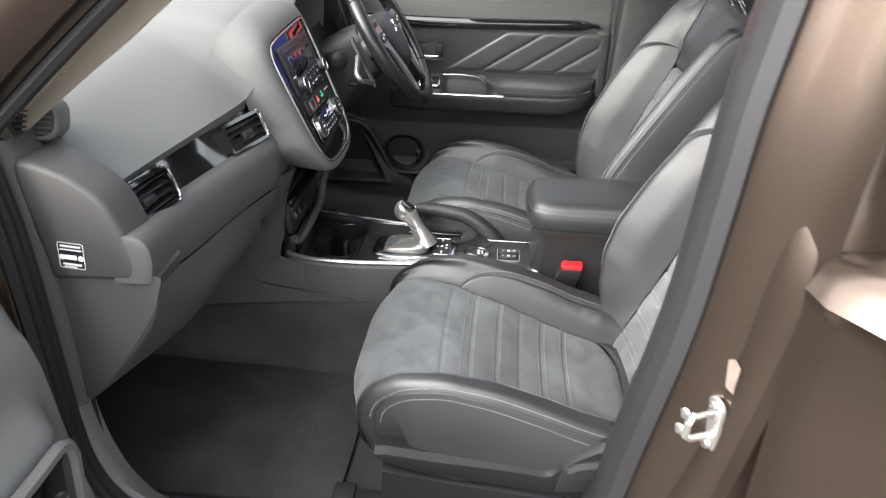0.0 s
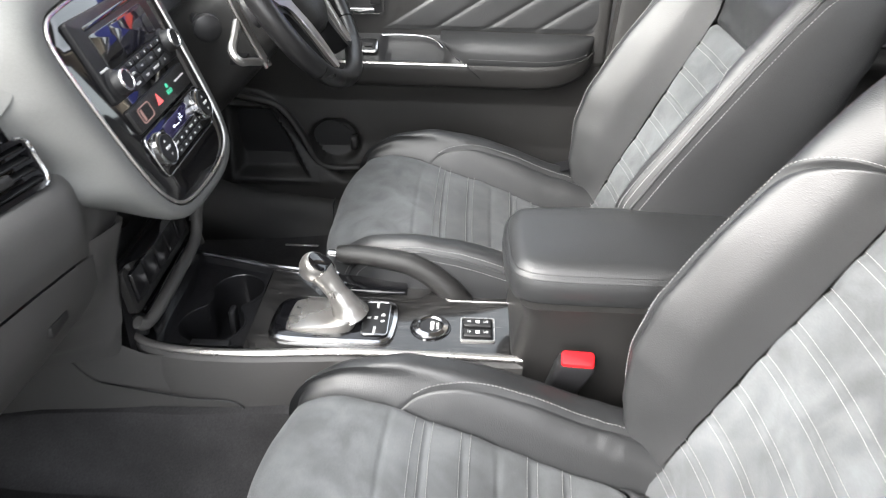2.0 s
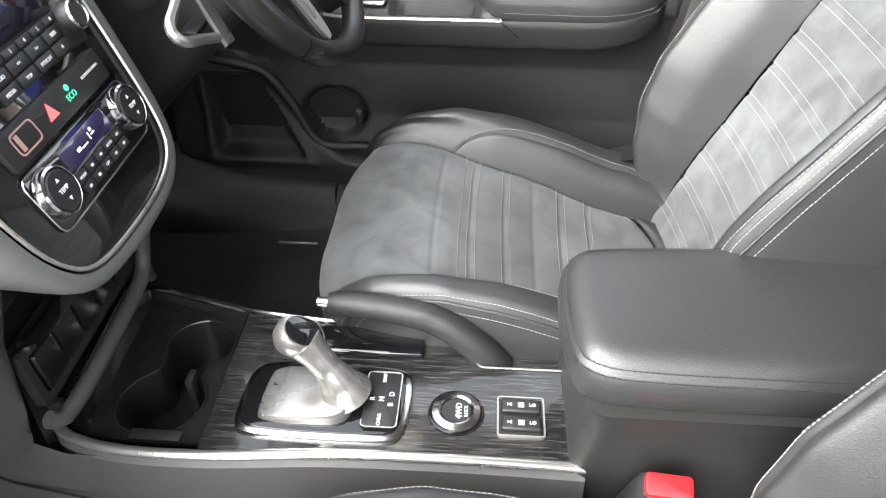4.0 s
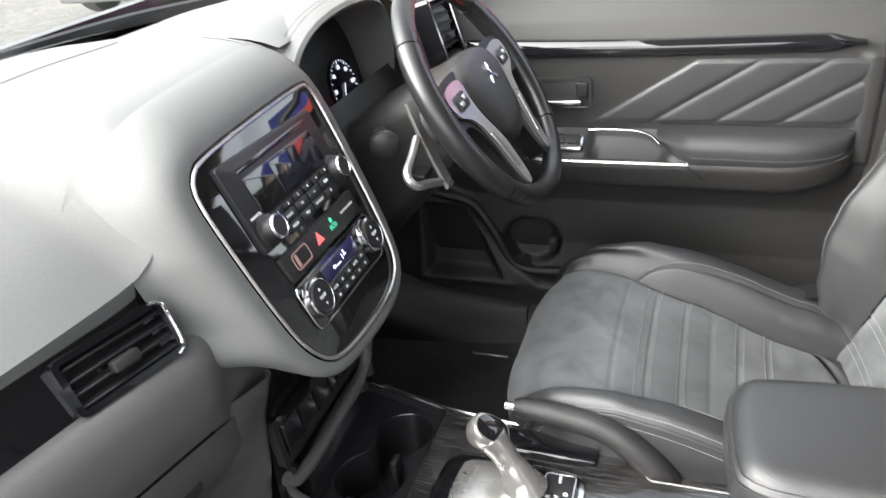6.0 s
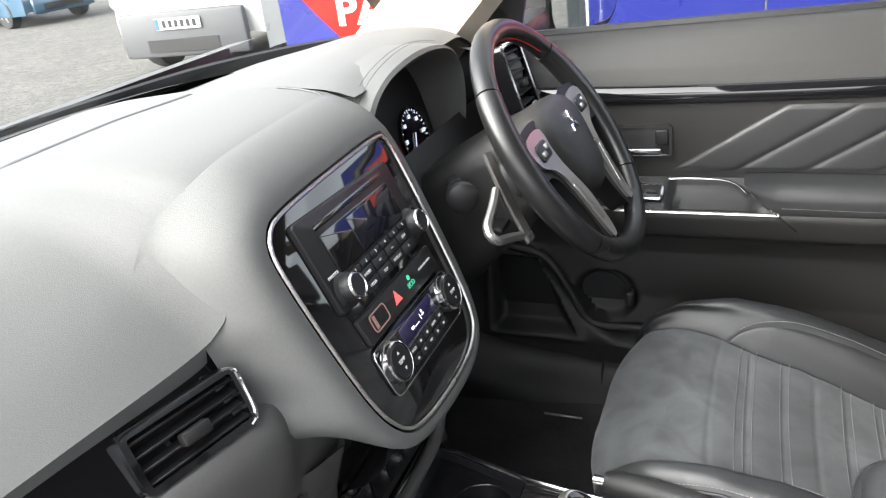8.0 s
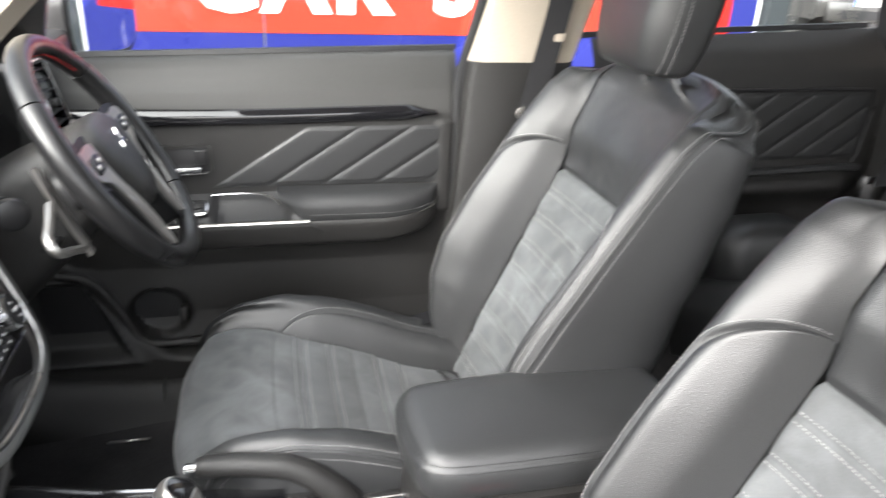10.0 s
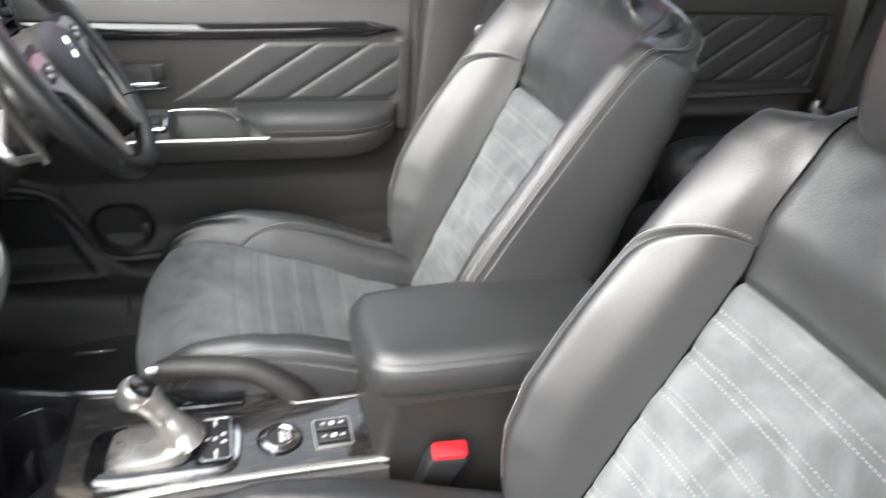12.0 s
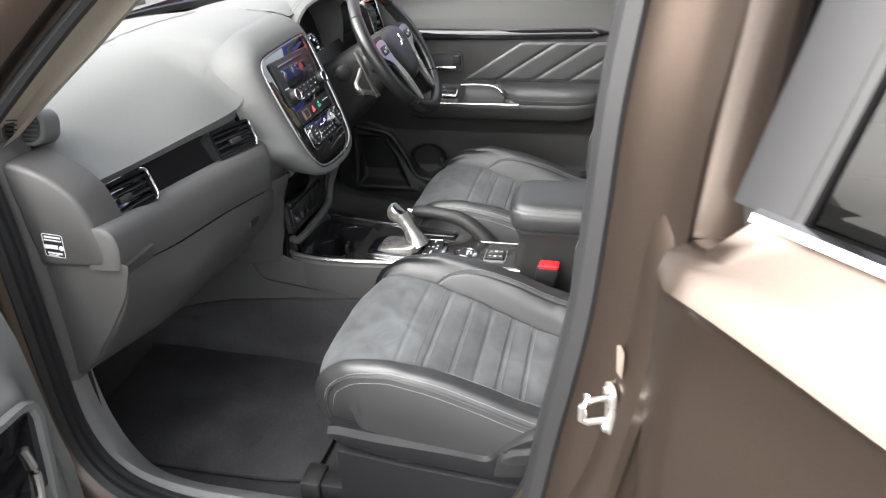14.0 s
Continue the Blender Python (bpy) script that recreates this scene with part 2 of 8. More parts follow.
def words(name, body, size, M, material, parent, depth=0.0004, align="CENTER", bold=0.0, label=""):
    cu = bpy.data.curves.new("txt", "FONT")
    cu.body, cu.size, cu.extrude, cu.align_x, cu.align_y, cu.offset = body, size, depth, align, "CENTER", bold
    cu.resolution_u = 3
    ob = bpy.data.objects.new("txt", cu)
    scene.collection.objects.link(ob)
    bpy.context.view_layer.update()
    me = bpy.data.meshes.new_from_object(ob.evaluated_get(bpy.context.evaluated_depsgraph_get()))
    bpy.data.objects.remove(ob)
    bm = bmesh.new()
    bm.from_mesh(me)
    bpy.data.meshes.remove(me)
    bm.transform(M)
    return part(name, bm, material, parent, label, smooth=0)


def bump01(t):
    t = min(max(t, 0.0), 1.0)
    return t * t * (3 - 2 * t)


def stitches(bm, path, pitch=0.0052, length=0.0034, r=0.00045, lift=(0, 0, 0)):
    """Short thread stitches along a path."""
    path = [Vector(p) + Vector(lift) for p in path]
    d = [0.0]
    for a, b in zip(path[:-1], path[1:]):
        d.append(d[-1] + (b - a).length)
    arr = np.array([tuple(p) for p in path])

    def at(s):
        return Vector([float(np.interp(s, d, arr[:, k])) for k in range(3)])
    s = 0.0
    while s + length < d[-1]:
        a, b = at(s), at(s + length)
        ax = (b - a).normalized()
        u = ax.cross(V(0.3, 0.4, 0.86))
        u.normalize()
        w = ax.cross(u)
        va = [bm.verts.new(a + (u * math.cos(q) + w * math.sin(q)) * r) for q in (0, 2.09, 4.19)]
        vb = [bm.verts.new(b + (u * math.cos(q) + w * math.sin(q)) * r) for q in (0, 2.09, 4.19)]
        for i in range(3):
            bm.faces.new((va[i], va[(i + 1) % 3], vb[(i + 1) % 3], vb[i]))
        bm.faces.new(va[::-1])
        bm.faces.new(vb)
        s += pitch

# ---- floor and body shell ----
CY = -0.03


def holed(bm, outer, holes, z, M=IDENT, depth=None):
    """A flat sheet at z with holes, whose walls go down by depth."""
    edges, loops = [], []
    for poly in (outer, *holes):
        vs = [bm.verts.new(M @ V(x, y, z)) for x, y in poly]
        loops.append(vs)
        edges += [bm.edges.new((vs[i], vs[(i + 1) % len(vs)])) for i in range(len(vs))]
    bmesh.ops.triangle_fill(bm, edges=edges, use_beauty=True, normal=M.to_3x3() @ V(0, 0, 1))
    if depth:
        for vs, poly in zip(loops[1:], holes):
            low = [bm.verts.new(M @ V(x, y, z - depth)) for x, y in inset(poly, 0.003)]
            for i in range(len(vs)):
                j = (i + 1) % len(vs)
                bm.faces.new((vs[i], vs[j], low[j], low[i]))
            bm.faces.new(low)


bm = bmesh.new()
rows = []
for x, z in ((-1.10, 0.66), (-1.02, 0.60), (-0.90, 0.47), (-0.80, 0.395), (-0.70, 0.380), (0.2, 0.380), (0.9, 0.40), (1.6, 0.40)):
    row = []
    for k in range(31):
        y = -0.64 + 1.32 * k / 30
        row.append(V(x, y, z + 0.006 * noise.noise(V(x * 7, y * 7, 0.3)) + 0.05 * bump01((abs(y - CY) - 0.52) / 0.12) * (1 if -0.7 < x < 0.3 else 0.4)))
    rows.append(row)
fine = []
for a, b in zip(rows[:-1], rows[1:]):
    for k in range(6):
        fine.append([p.lerp(q, k / 6) + V(0, 0, 0.004 * noise.noise(p.lerp(q, k / 6) * 16)) for p, q in zip(a, b)])
fine.append(rows[-1])
skin(bm, fine)
solo("floor", bm, CARPET, "black needle-felt carpet on the car floor", "car floor", "structure")

bm = bmesh.new()
mat_out = [(-0.86, -0.50), (-0.80, -0.545), (-0.45, -0.56), (-0.24, -0.55), (-0.22, -0.50), (-0.22, -0.20), (-0.25, -0.165), (-0.60, -0.16), (-0.82, -0.17), (-0.86, -0.20)]
mo = [(p.x, p.y) for p in spline(mat_out, 60, True)]
plate(bm, mo, 0.388, 0.396, IDENT, 0.003)
fm = solo("floor_mat", bm, CARPET, "black carpet floor mat lying in the passenger footwell", "floor mat")

# outer body shell, roof and pillars: one painted car body of several parts
car = thing("vehicle_shell", (0, 0, 0.3), "brown metallic estate car shell with open passenger-side doors", "car")


# sill of the open doorway
sill = spline([(-0.612, 1.10), (-0.598, 0.98), (-0.594, 0.80), (-0.592, 0.66), (-0.584, 0.575), (-0.560, 0.510), (-0.510, 0.460), (-0.43, 0.432), (-0.33, 0.424), (-0.05, 0.42), (0.10, 0.43), (0.18, 0.47), (0.225, 0.56), (0.25, 0.70), (0.285, 0.90), (0.30, 1.06), (0.31, 1.20), (0.33, 1.36), (0.33, 1.47)], 90)


def frame_loft(bm, path, sect):
    """Sweeps a section of (out from the doorway, y) along the doorway's edge."""
    rows = []
    m = len(path)
    for i, p in enumerate(path):
        d = (path[min(i + 1, m - 1)] - path[max(i - 1, 0)]).normalized()
        nrm = V(d.y, -d.x)
        rows.append([V(p.x + nrm.x * o, y, p.y + nrm.y * o) for o, y in sect])
    skin(bm, rows)


bm = bmesh.new()
frame_loft(bm, sill, [(-0.004, -0.690), (0.012, -0.722), (0.035, -0.740), (0.055, -0.752), (0.075, -0.775), (0.085, -0.80)])
part("door_frame", bm, PAINT, car, "brown painted door frame and sill")
bm = bmesh.new()
thin = [(0.004, -0.664), (-0.008, -0.667), (-0.014, -0.674), (-0.013, -0.680), (-0.006, -0.684), (-0.012, -0.688), (-0.012, -0.694), (-0.006, -0.698), (-0.007, -0.706), (0.001, -0.716), (0.012, -0.706)]
wide = [(0.004, -0.622), (-0.016, -0.628), (-0.024, -0.638), (-0.027, -0.650), (-0.025, -0.662), (-0.027, -0.670), (-0.027, -0.685), (-0.022, -0.694), (-0.018, -0.705), (0.000, -0.714), (0.012, -0.706)]
rows = []
for k, p in enumerate(sill):
    d = (sill[min(k + 1, 89)] - sill[max(k - 1, 0)]).normalized()
    f = bump01((p.x - 0.06) / 0.16)
    sect = [(a[0] + (b[0] - a[0]) * f, a[1] + (b[1] - a[1]) * f) for a, b in zip(thin, wide)]
    rows.append([V(p.x + d.y * o, y, p.y - d.x * o) for o, y in sect])
skin(bm, rows)
part("door_seal", bm, RUBBER, car, "black rubber door seal")
# inner sill and kick trim
bm = bmesh.new()
rim_in = spline([(-0.612, 0.675), (-0.607, 0.60), (-0.593, 0.53), (-0.569, 0.47), (-0.527, 0.42), (-0.46, 0.40), (-0.35, 0.395), (-0.05, 0.395), (0.12, 0.405), (0.2, 0.45), (0.26, 0.58), (0.29, 0.74)], 70)
rim_out = spline([(-0.602, 0.675), (-0.598, 0.62), (-0.586, 0.56), (-0.562, 0.507), (-0.512, 0.460), (-0.43, 0.436), (-0.33, 0.428), (-0.05, 0.426), (0.11, 0.437), (0.19, 0.475), (0.24, 0.58), (0.27, 0.74)], 70)
rows = []
for a, b in zip(rim_in, rim_out):
    m = a.lerp(b, 0.5)
    rows.append([V(a.x, -0.585, a.y - 0.012), V(a.x, -0.598, a.y), V(m.x + 0.003, -0.622, m.y + 0.007), V(b.x + 0.002, -0.650, b.y + 0.006), V(b.x, -0.668, b.y), V(b.x - 0.004, -0.690, b.y - 0.02)])
skin(bm, rows)
part("sill_trim", bm, SILLTRIM, car, "dark grey plastic sill trim")
bm = bmesh.new()
rows = []
for x in np.linspace(-1.05, -0.60, 8):
    rows.append([V(x, -0.60 + 0.02 * bump01((z - 0.7) / 0.2), z) for z in np.linspace(0.38, 0.95, 14)])
skin(bm, rows)
part("kick_panel", bm, PLASTIC, car, "dark kick panel")
bm = bmesh.new()
rows = []
for x, z in spline([(-0.622, 1.10), (-0.610, 1.02), (-0.604, 0.92), (-0.602, 0.80), (-0.606, 0.672)], 30):
    rows.append([V(x + a, y, z) for a, y in ((-0.030, -0.700), (-0.010, -0.686), (0.0, -0.674), (0.018, -0.664), (0.030, -0.656), (0.034, -0.60))])
skin(bm, rows)
part("pillar_foot_trim", bm, GREYTRIM, car, "dark grey trim at the foot of the front pillar", smooth=60)

bm = bmesh.new()
rows = []
for x in np.linspace(-0.80, 0.34, 60):
    zt = float(np.interp(x, [-0.80, -0.66, -0.60, -0.557, -0.50, -0.448, -0.39, -0.266, 0.34], [0.74, 0.60, 0.545, 0.519, 0.499, 0.488, 0.480, 0.466, 0.462]))
    rows.append([V(x, q.x, q.y) for q in spline([(0.668, zt - 0.02), (0.650, zt + 0.004), (0.628, zt + 0.008), (0.606, zt + 0.001), (0.590, zt - 0.020), (0.578, zt - 0.045), (0.560, zt - 0.075), (0.545, 0.375)], 22)])
skin(bm, rows)
part("driver_sill_trim", bm, PLASTIC, car, "dark plastic sill trim beside the driver door", smooth=60)
bm = bmesh.new()
rbox(bm, (-0.262, 0.585, 0.440), (-0.2605, 0.640, 0.478), 0.0005, 1)
part("sill_joint", bm, RUBBER, car)
bm = bmesh.new()
rbox(bm, (-0.36, 0.505, 0.412), (-0.285, 0.509, 0.416), 0.001, 1)
part("sill_edge_strip", bm, SILVER, car, "thin bright edge strip")
# B pillar beside the open doorway
bm = bmesh.new()
rows = []
for z, x0, x1 in ((0.35, 0.16, 0.52), (0.50, 0.20, 0.50), (0.62, 0.255, 0.48), (0.75, 0.29, 0.46), (0.90, 0.315, 0.43), (1.05, 0.33, 0.42), (1.20, 0.345, 0.44), (1.36, 0.365, 0.46), (1.50, 0.39, 0.49)):
    yo = -0.80 if z < 1.05 else -0.80 + (z - 1.05) * 0.24
    yi = yo + 0.085
    rows.append([V(x0 + a, yi + b, z) for a, b in ((-0.035, 0.030), (-0.016, 0.014), (-0.004, 0.004), (0.004, -0.006), (0.010, -0.018), (0.013, -0.022), (0.0135, -0.014), (0.016, -0.014), (0.0165, -0.026), (0.021, -0.038), (0.030, -0.052), (0.045, -0.064), (0.065, -0.071), (0.090, -0.073), (0.115, -0.070))] + [V(max(x1, x0 + 0.130), yo + 0.030, z), V(max(x1, x0 + 0.130) + 0.01, yo + 0.06, z)])
cols = [spline([tuple(r[k]) for r in rows], 40) for k in range(17)]
rows = [[c[i] for c in cols] for i in range(40)]
skin(bm, rows)
part("center_pillar", bm, PAINT, car, "brown painted centre pillar")
# dark inner trim of that pillar
bm = bmesh.new()
rows = []
for z, x in ((0.42, 0.22), (0.60, 0.27), (0.75, 0.30), (0.95, 0.33), (1.15, 0.345), (1.35, 0.365), (1.5, 0.39)):
    y = -0.672 if z < 1.05 else -0.672 + (z - 1.05) * 0.24
    rows.append([V(x - 0.03, y - 0.02, z), V(x - 0.02, y, z), V(x + 0.03, y + 0.02, z), V(x + 0.12, y + 0.02, z), V(x + 0.16, y - 0.02, z)])
skin(bm, rows)
part("pillar_trim", bm, BLACKPL, car, "dark pillar trim")
# roof
bm = bmesh.new()
rows = []
for x, z in ((-0.10, 1.535), (0.10, 1.575), (0.6, 1.60), (1.3, 1.58), (1.9, 1.50)):
    rows.append([V(x, CY + w, z - 0.09 * (abs(w) / 0.6) ** 4) for w in np.linspace(-0.60, 0.60, 17)])
rows2 = [[p + V(0, 0, 0.03) for p in r] for r in rows]
skin(bm, rows2)
part("roof", bm, PAINT, car, "brown painted roof")
bm = bmesh.new()
skin(bm, rows)
solo("ceiling", bm, BEIGE, "beige fabric headliner of the car", "headliner", "structure")

# ---- seats ----


SKIRT = mat("dark_skirt_plastic", (0.011, 0.011, 0.012), 0.48, spec=0.16, var=0.12, bump=0.2, bscale=900)


def quad_poly(q, r, n=4):
    """A rounded outline inside a counter-clockwise quadrilateral."""
    out = []
    for i in range(4):
        a, b, c = Vector(q[i - 1]), Vector(q[i]), Vector(q[(i + 1) % 4])
        p0, p1 = b + (a - b).normalized() * r, b + (c - b).normalized() * r
        for k in range(n + 1):
            t = k / n
            w = p0 * (1 - t) ** 2 + b * 2 * t * (1 - t) + p1 * t * t
            out.append((w.x, w.y))
    return out


def seat(yc, out, label):
    """A front seat; out is -1 or +1, the side of its door. The passenger's headrest is set lower."""
    st = thing("front_seat", (0.05, yc, 0.40), label, "car seat", "front seats")
    cc = curve_of([(0, -0.150, 0.50), (0.12, -0.185, 0.57), (0.25, -0.198, 0.622), (0.33, -0.190, 0.652), (0.40, -0.165, 0.674), (0.47, -0.125, 0.684), (0.55, -0.06, 0.677), (0.70, 0.06, 0.642), (0.85, 0.18, 0.598), (1.0, 0.32, 0.565)])
    wid = curve_of([(0, 0.19, 0.160, 0.004, 0.05), (0.2, 0.205, 0.172, 0.014, 0.06), (0.35, 0.214, 0.170, 0.036, 0.075), (0.45, 0.219, 0.162, 0.053, 0.095), (0.55, 0.222, 0.152, 0.063, 0.09), (0.7, 0.224, 0.142, 0.066, 0.055), (0.85, 0.222, 0.130, 0.062, 0.012), (1.0, 0.215, 0.118, 0.056, -0.005)])
    ln = spline([(cc(s)[0], cc(s)[1]) for s in np.linspace(0, 1, 24)], 90)
    ss = np.linspace(0, 1, 90)
    grooves = (-0.045, 0.003, 0.050, 0.092, 0.133, 0.177)

    def frame_c(i):
        d = (ln[min(i + 1, 89)] - ln[max(i - 1, 0)]).normalized()
        return ln[i], V(-d.y, d.x)

    def pt(i, y, h):
        c, n = frame_c(i)
        a = wid(ss[i])[0]
        back = 0.066 * bump01((0.62 - ss[i]) / 0.5) * min(abs(y) / a, 1.05) ** 3
        return V(c.x + n.x * h + back, yc + y, c.y + n.y * h - back * 0.10)

    # centre panel: suede with a rounded rear end, then a plain leather strip
    fin = spline([(p.x, p.y) for p in ln], 300)

    def cpt(s, u, lift=0.0):
        j = s * 299
        i = min(int(j), 298)
        c = fin[i].lerp(fin[i + 1], j - i)
        d = (fin[min(i + 2, 299)] - fin[max(i - 1, 0)]).normalized()
        n = V(-d.y, d.x)
        a, p, h, dep = wid(s)
        y = u * p
        back = 0.066 * bump01((0.62 - s) / 0.5) * min(abs(y) / a, 1.05) ** 3
        hh = 0.009 * abs(u) ** 3 + lift
        if s > 0.4:
            hh -= 0.0019 * sum(math.exp(-((c.x - q) / 0.0036) ** 2) for q in grooves) * (1 if abs(u) < 0.985 else 0)
            hh += 0.0006 * math.cos((c.x + 0.045) / 0.0455 * 2 * math.pi) * -1 * bump01((c.x + 0.045) / 0.02)
        hh += 0.0030 * noise.noise(V(c.x * 12, (y + yc) * 12, 1.5)) + 0.0010 * noise.noise(V(c.x * 45, (y + yc) * 45, 4.5))
        return V(c.x + n.x * hh + back, yc + y, c.y + n.y * hh - back * 0.10)

    def s_end(u):
        return 0.945 - 0.060 * abs(u) ** 5

    for nm, lo, matr, lab in (("cushion_center", True, SUEDE, "grey suede cushion panel with stitched channels"), ("cushion_rear_strip", False, LEATHER, "smooth black leather strip at the cushion's rear")):
        bm = bmesh.new()
        rows = []
        m = 280 if lo else 24
        for i in range(m):
            row = []
            for k in range(41):
                u = -1 + 2 * k / 40
                e = s_end(u)
                t = i / (m - 1)
                s = e * t if lo else e + (1 - e) * t
                gap = (e - s) if lo else (s - e)
                dip = -0.005 * math.exp(-(gap / 0.012) ** 2) - 0.006 * bump01((abs(u) - 0.95) / 0.05)
                row.append(cpt(s, u, dip + (0.0 if lo else 0.004)))
            rows.append(row)
        skin(bm, rows)
        part(nm, bm, matr, st, lab, smooth=60)
    sew = bmesh.new()
    for gi, q in enumerate(grooves):
        if gi == 3:
            continue
        for off in (-0.0056, 0.0056):
            i = min(range(150, 300), key=lambda k: abs(fin[k].x - q - off))
            stitches(sew, [cpt(i / 299, u, 0.0015) for u in np.linspace(-0.975, 0.975, 33)])

    def seam_c(s):
        if s < 0.47:
            return 0.0
        return 0.56 * math.sqrt(max(0.0, 1 - (max(0.64 - s, 0) / 0.17) ** 2))

    for sg in (-1, 1):
        @functools.lru_cache(None)
        def prof(s):
            a, p, h, dep = wid(s)
            h *= 1.02 if sg == out else 1.0
            c = a - 0.020
            return spline([(p, -0.002), (p + 0.006, 0.006 + 0.15 * h), (p + 0.017, 0.006 + h * 0.58), (p + 0.55 * (c - p), 0.005 + h * 0.90), (c - 0.006, h + 0.003), (c + 0.005, h + 0.002), (c + 0.012, h - 0.004), (c + 0.016, h - 0.012)], 60)

        def bol(i, f, lift=0.0):
            q = prof(ss[i])
            j = f * 59
            k = min(int(j), 58)
            c = q[k].lerp(q[k + 1], j - k)
            wr = 0.0018 * noise.noise(V(ss[i] * 9, c.x * 30, sg)) + 0.0028 * bump01((ss[i] - 0.74) / 0.1) * noise.noise(V(ss[i] * 46, f * 5, sg + yc)) * (1 - abs(2 * f - 1) ** 3)
            return pt(i, sg * c.x, c.y + lift + wr)

        for nm, inner in (("cushion_bolster_inner", True), ("cushion_bolster", False)):
            bm = bmesh.new()
            rows = []
            for i in range(36 if inner else 0, 90):
                e = seam_c(ss[i])
                f0, f1 = (0.0, max(e, 0.002)) if inner else (e, 1.0)
                row = []
                for k in range(22):
                    f = f0 + (f1 - f0) * k / 21
                    d = (f1 - f if inner else f - f0)
                    row.append(bol(i, f, -0.0035 * math.exp(-(d / 0.03) ** 2) if e > 0.02 else 0))
                rows.append(row)
            skin(bm, rows)
            part(nm, bm, LEATHER, st, "black leather side bolster", smooth=60)
        stitches(sew, [bol(i, min(seam_c(ss[i]) + 0.055, 1), 0.0002) for i in range(43, 88)])
        bm = bmesh.new()
        rows = []
        for i in range(90):
            a, p, h, dep = wid(ss[i])
            h *= 1.02 if sg == out else 1.0
            rows.append([pt(i, sg * q.x, q.y) for q in spline([(a - 0.004, h - 0.012), (a - 0.001, h - 0.022), (a + 0.006, h - 0.050 - max(dep, 0) * 0.3), (a + 0.004, min(h - 0.064, -dep - 0.02))], 12)])
        skin(bm, rows)
        part("cushion_side", bm, LEATHER, st, "black leather cushion side")
        bm = bmesh.new()
        tube(bm, [pt(i, sg * (wid(ss[i])[0] - 0.0036), wid(ss[i])[2] * (1.02 if sg == out else 1.0) - 0.0125) for i in range(90)], 0.0020, 6)
        part("piping", bm, LEATHER, st)
        stitches(sew, [bol(i, 0.94, 0.0006) for i in range(20, 90)])
        pathx = []
        for i in range(20, 90):
            a, p, h, dep = wid(ss[i])
            pathx.append(pt(i, sg * (a - 0.0002), h * (1.02 if sg == out else 1.0) - 0.0225))
        stitches(sew, pathx)
    # backrest
    B, U, N = V(0.287, 0, 0.575), V(0.418, 0, 0.9085), V(-0.9085, 0, 0.418)
    L = 0.655
    bk = curve_of([(0, 0.190, 0.135, 0.030, -0.085), (0.12, 0.216, 0.143, 0.082, -0.088), (0.22, 0.226, 0.147, 0.110, -0.088), (0.32, 0.232, 0.150, 0.120, -0.086), (0.43, 0.234, 0.150, 0.116, -0.082), (0.55, 0.234, 0.150, 0.107, -0.070), (0.69, 0.233, 0.150, 0.095, -0.060), (0.78, 0.231, 0.150, 0.085, -0.052), (0.84, 0.229, 0.150, 0.076, -0.045), (0.89, 0.226, 0.150, 0.061, -0.040), (0.93, 0.216, 0.150, 0.030, -0.036), (0.955, 0.205, 0.150, 0.004, -0.036), (0.975, 0.192, 0.147, -0.009, -0.036), (0.99, 0.178, 0.138, -0.015, -0.039), (1.0, 0.165, 0.130, -0.018, -0.040)])
    drop = curve_of([(0, 0), (0.88, 0), (0.95, -0.002), (1.0, -0.008)])
    vv = np.concatenate([np.linspace(0, 0.9, 120), np.linspace(0.905, 1.0, 24)])
    vs_seam, vs_panel = 0.715, 0.655
    rib = [0.057 + 0.0763 * k for k in range(8)]

    def bp(v, y, w):
        rise = 0.0 if v < 0.9 else -0.036 * (abs(y) / 0.2) ** 3 * (v - 0.9) / 0.1
        return B + U * (v * L + rise) + N * (w + drop(v)[0]) + V(0, yc + y, 0)

    def cb(v, u, lift=0.0):
        g = -0.010 * (1 - u * u) + 0.012 * abs(u) ** 4 + 0.018 * bump01((v - 0.66) / 0.12) * (1 - bump01((v - 0.90) / 0.1)) + lift
        if v < vs_panel:
            g -= 0.0019 * sum(math.exp(-(((v - q) * L) / 0.0036) ** 2) for q in rib)
            g += 0.0009 * (1 - math.cos((v - rib[0]) / 0.0763 * 2 * math.pi)) * 0.5
        g += 0.0030 * noise.noise(V(v * 8, u * 2, yc)) + 0.001 * noise.noise(V(v * 30, u * 7, yc))
        return bp(v, u * bk(v)[1], g)

    def center(v0, v1, ribs, matr, lab, nm):
        bm = bmesh.new()
        rows = []
        for v in np.linspace(v0, v1, 160 if ribs else 80):
            row = []
            for k in range(41):
                u = -1 + 2 * k / 40
                d = (v1 - v) if ribs else (v - v0)
                row.append(cb(v, u, -0.006 * math.exp(-(d / 0.008) ** 2) - 0.007 * bump01((abs(u) - 0.95) / 0.05)))
            rows.append(row)
        skin(bm, rows)
        part(nm, bm, matr, st, lab, smooth=60)

    center(0.0, vs_panel, True, SUEDE, "grey suede backrest panel with stitched channels", "backrest_center")
    center(vs_panel + 0.0005, 1.0, False, LEATHER, "smooth black leather upper backrest panel", "backrest_upper")
    for q in rib:
        for off in (-0.0056, 0.0056):
            stitches(sew, [cb(q + off / L, u, 0.0013) for u in np.linspace(-0.975, 0.975, 33)], r=0.00034)

    def edge(v):
        return 0.010 + 0.018 * bump01((v - 0.66) / 0.12) * (1 - bump01((v - 0.90) / 0.1))

    def seam_b(v):
        if v >= vs_seam:
            return 0.0
        return 0.84 * math.sqrt(max(0.0, 1 - (max(v - 0.58, 0) / (vs_seam - 0.58)) ** 2))

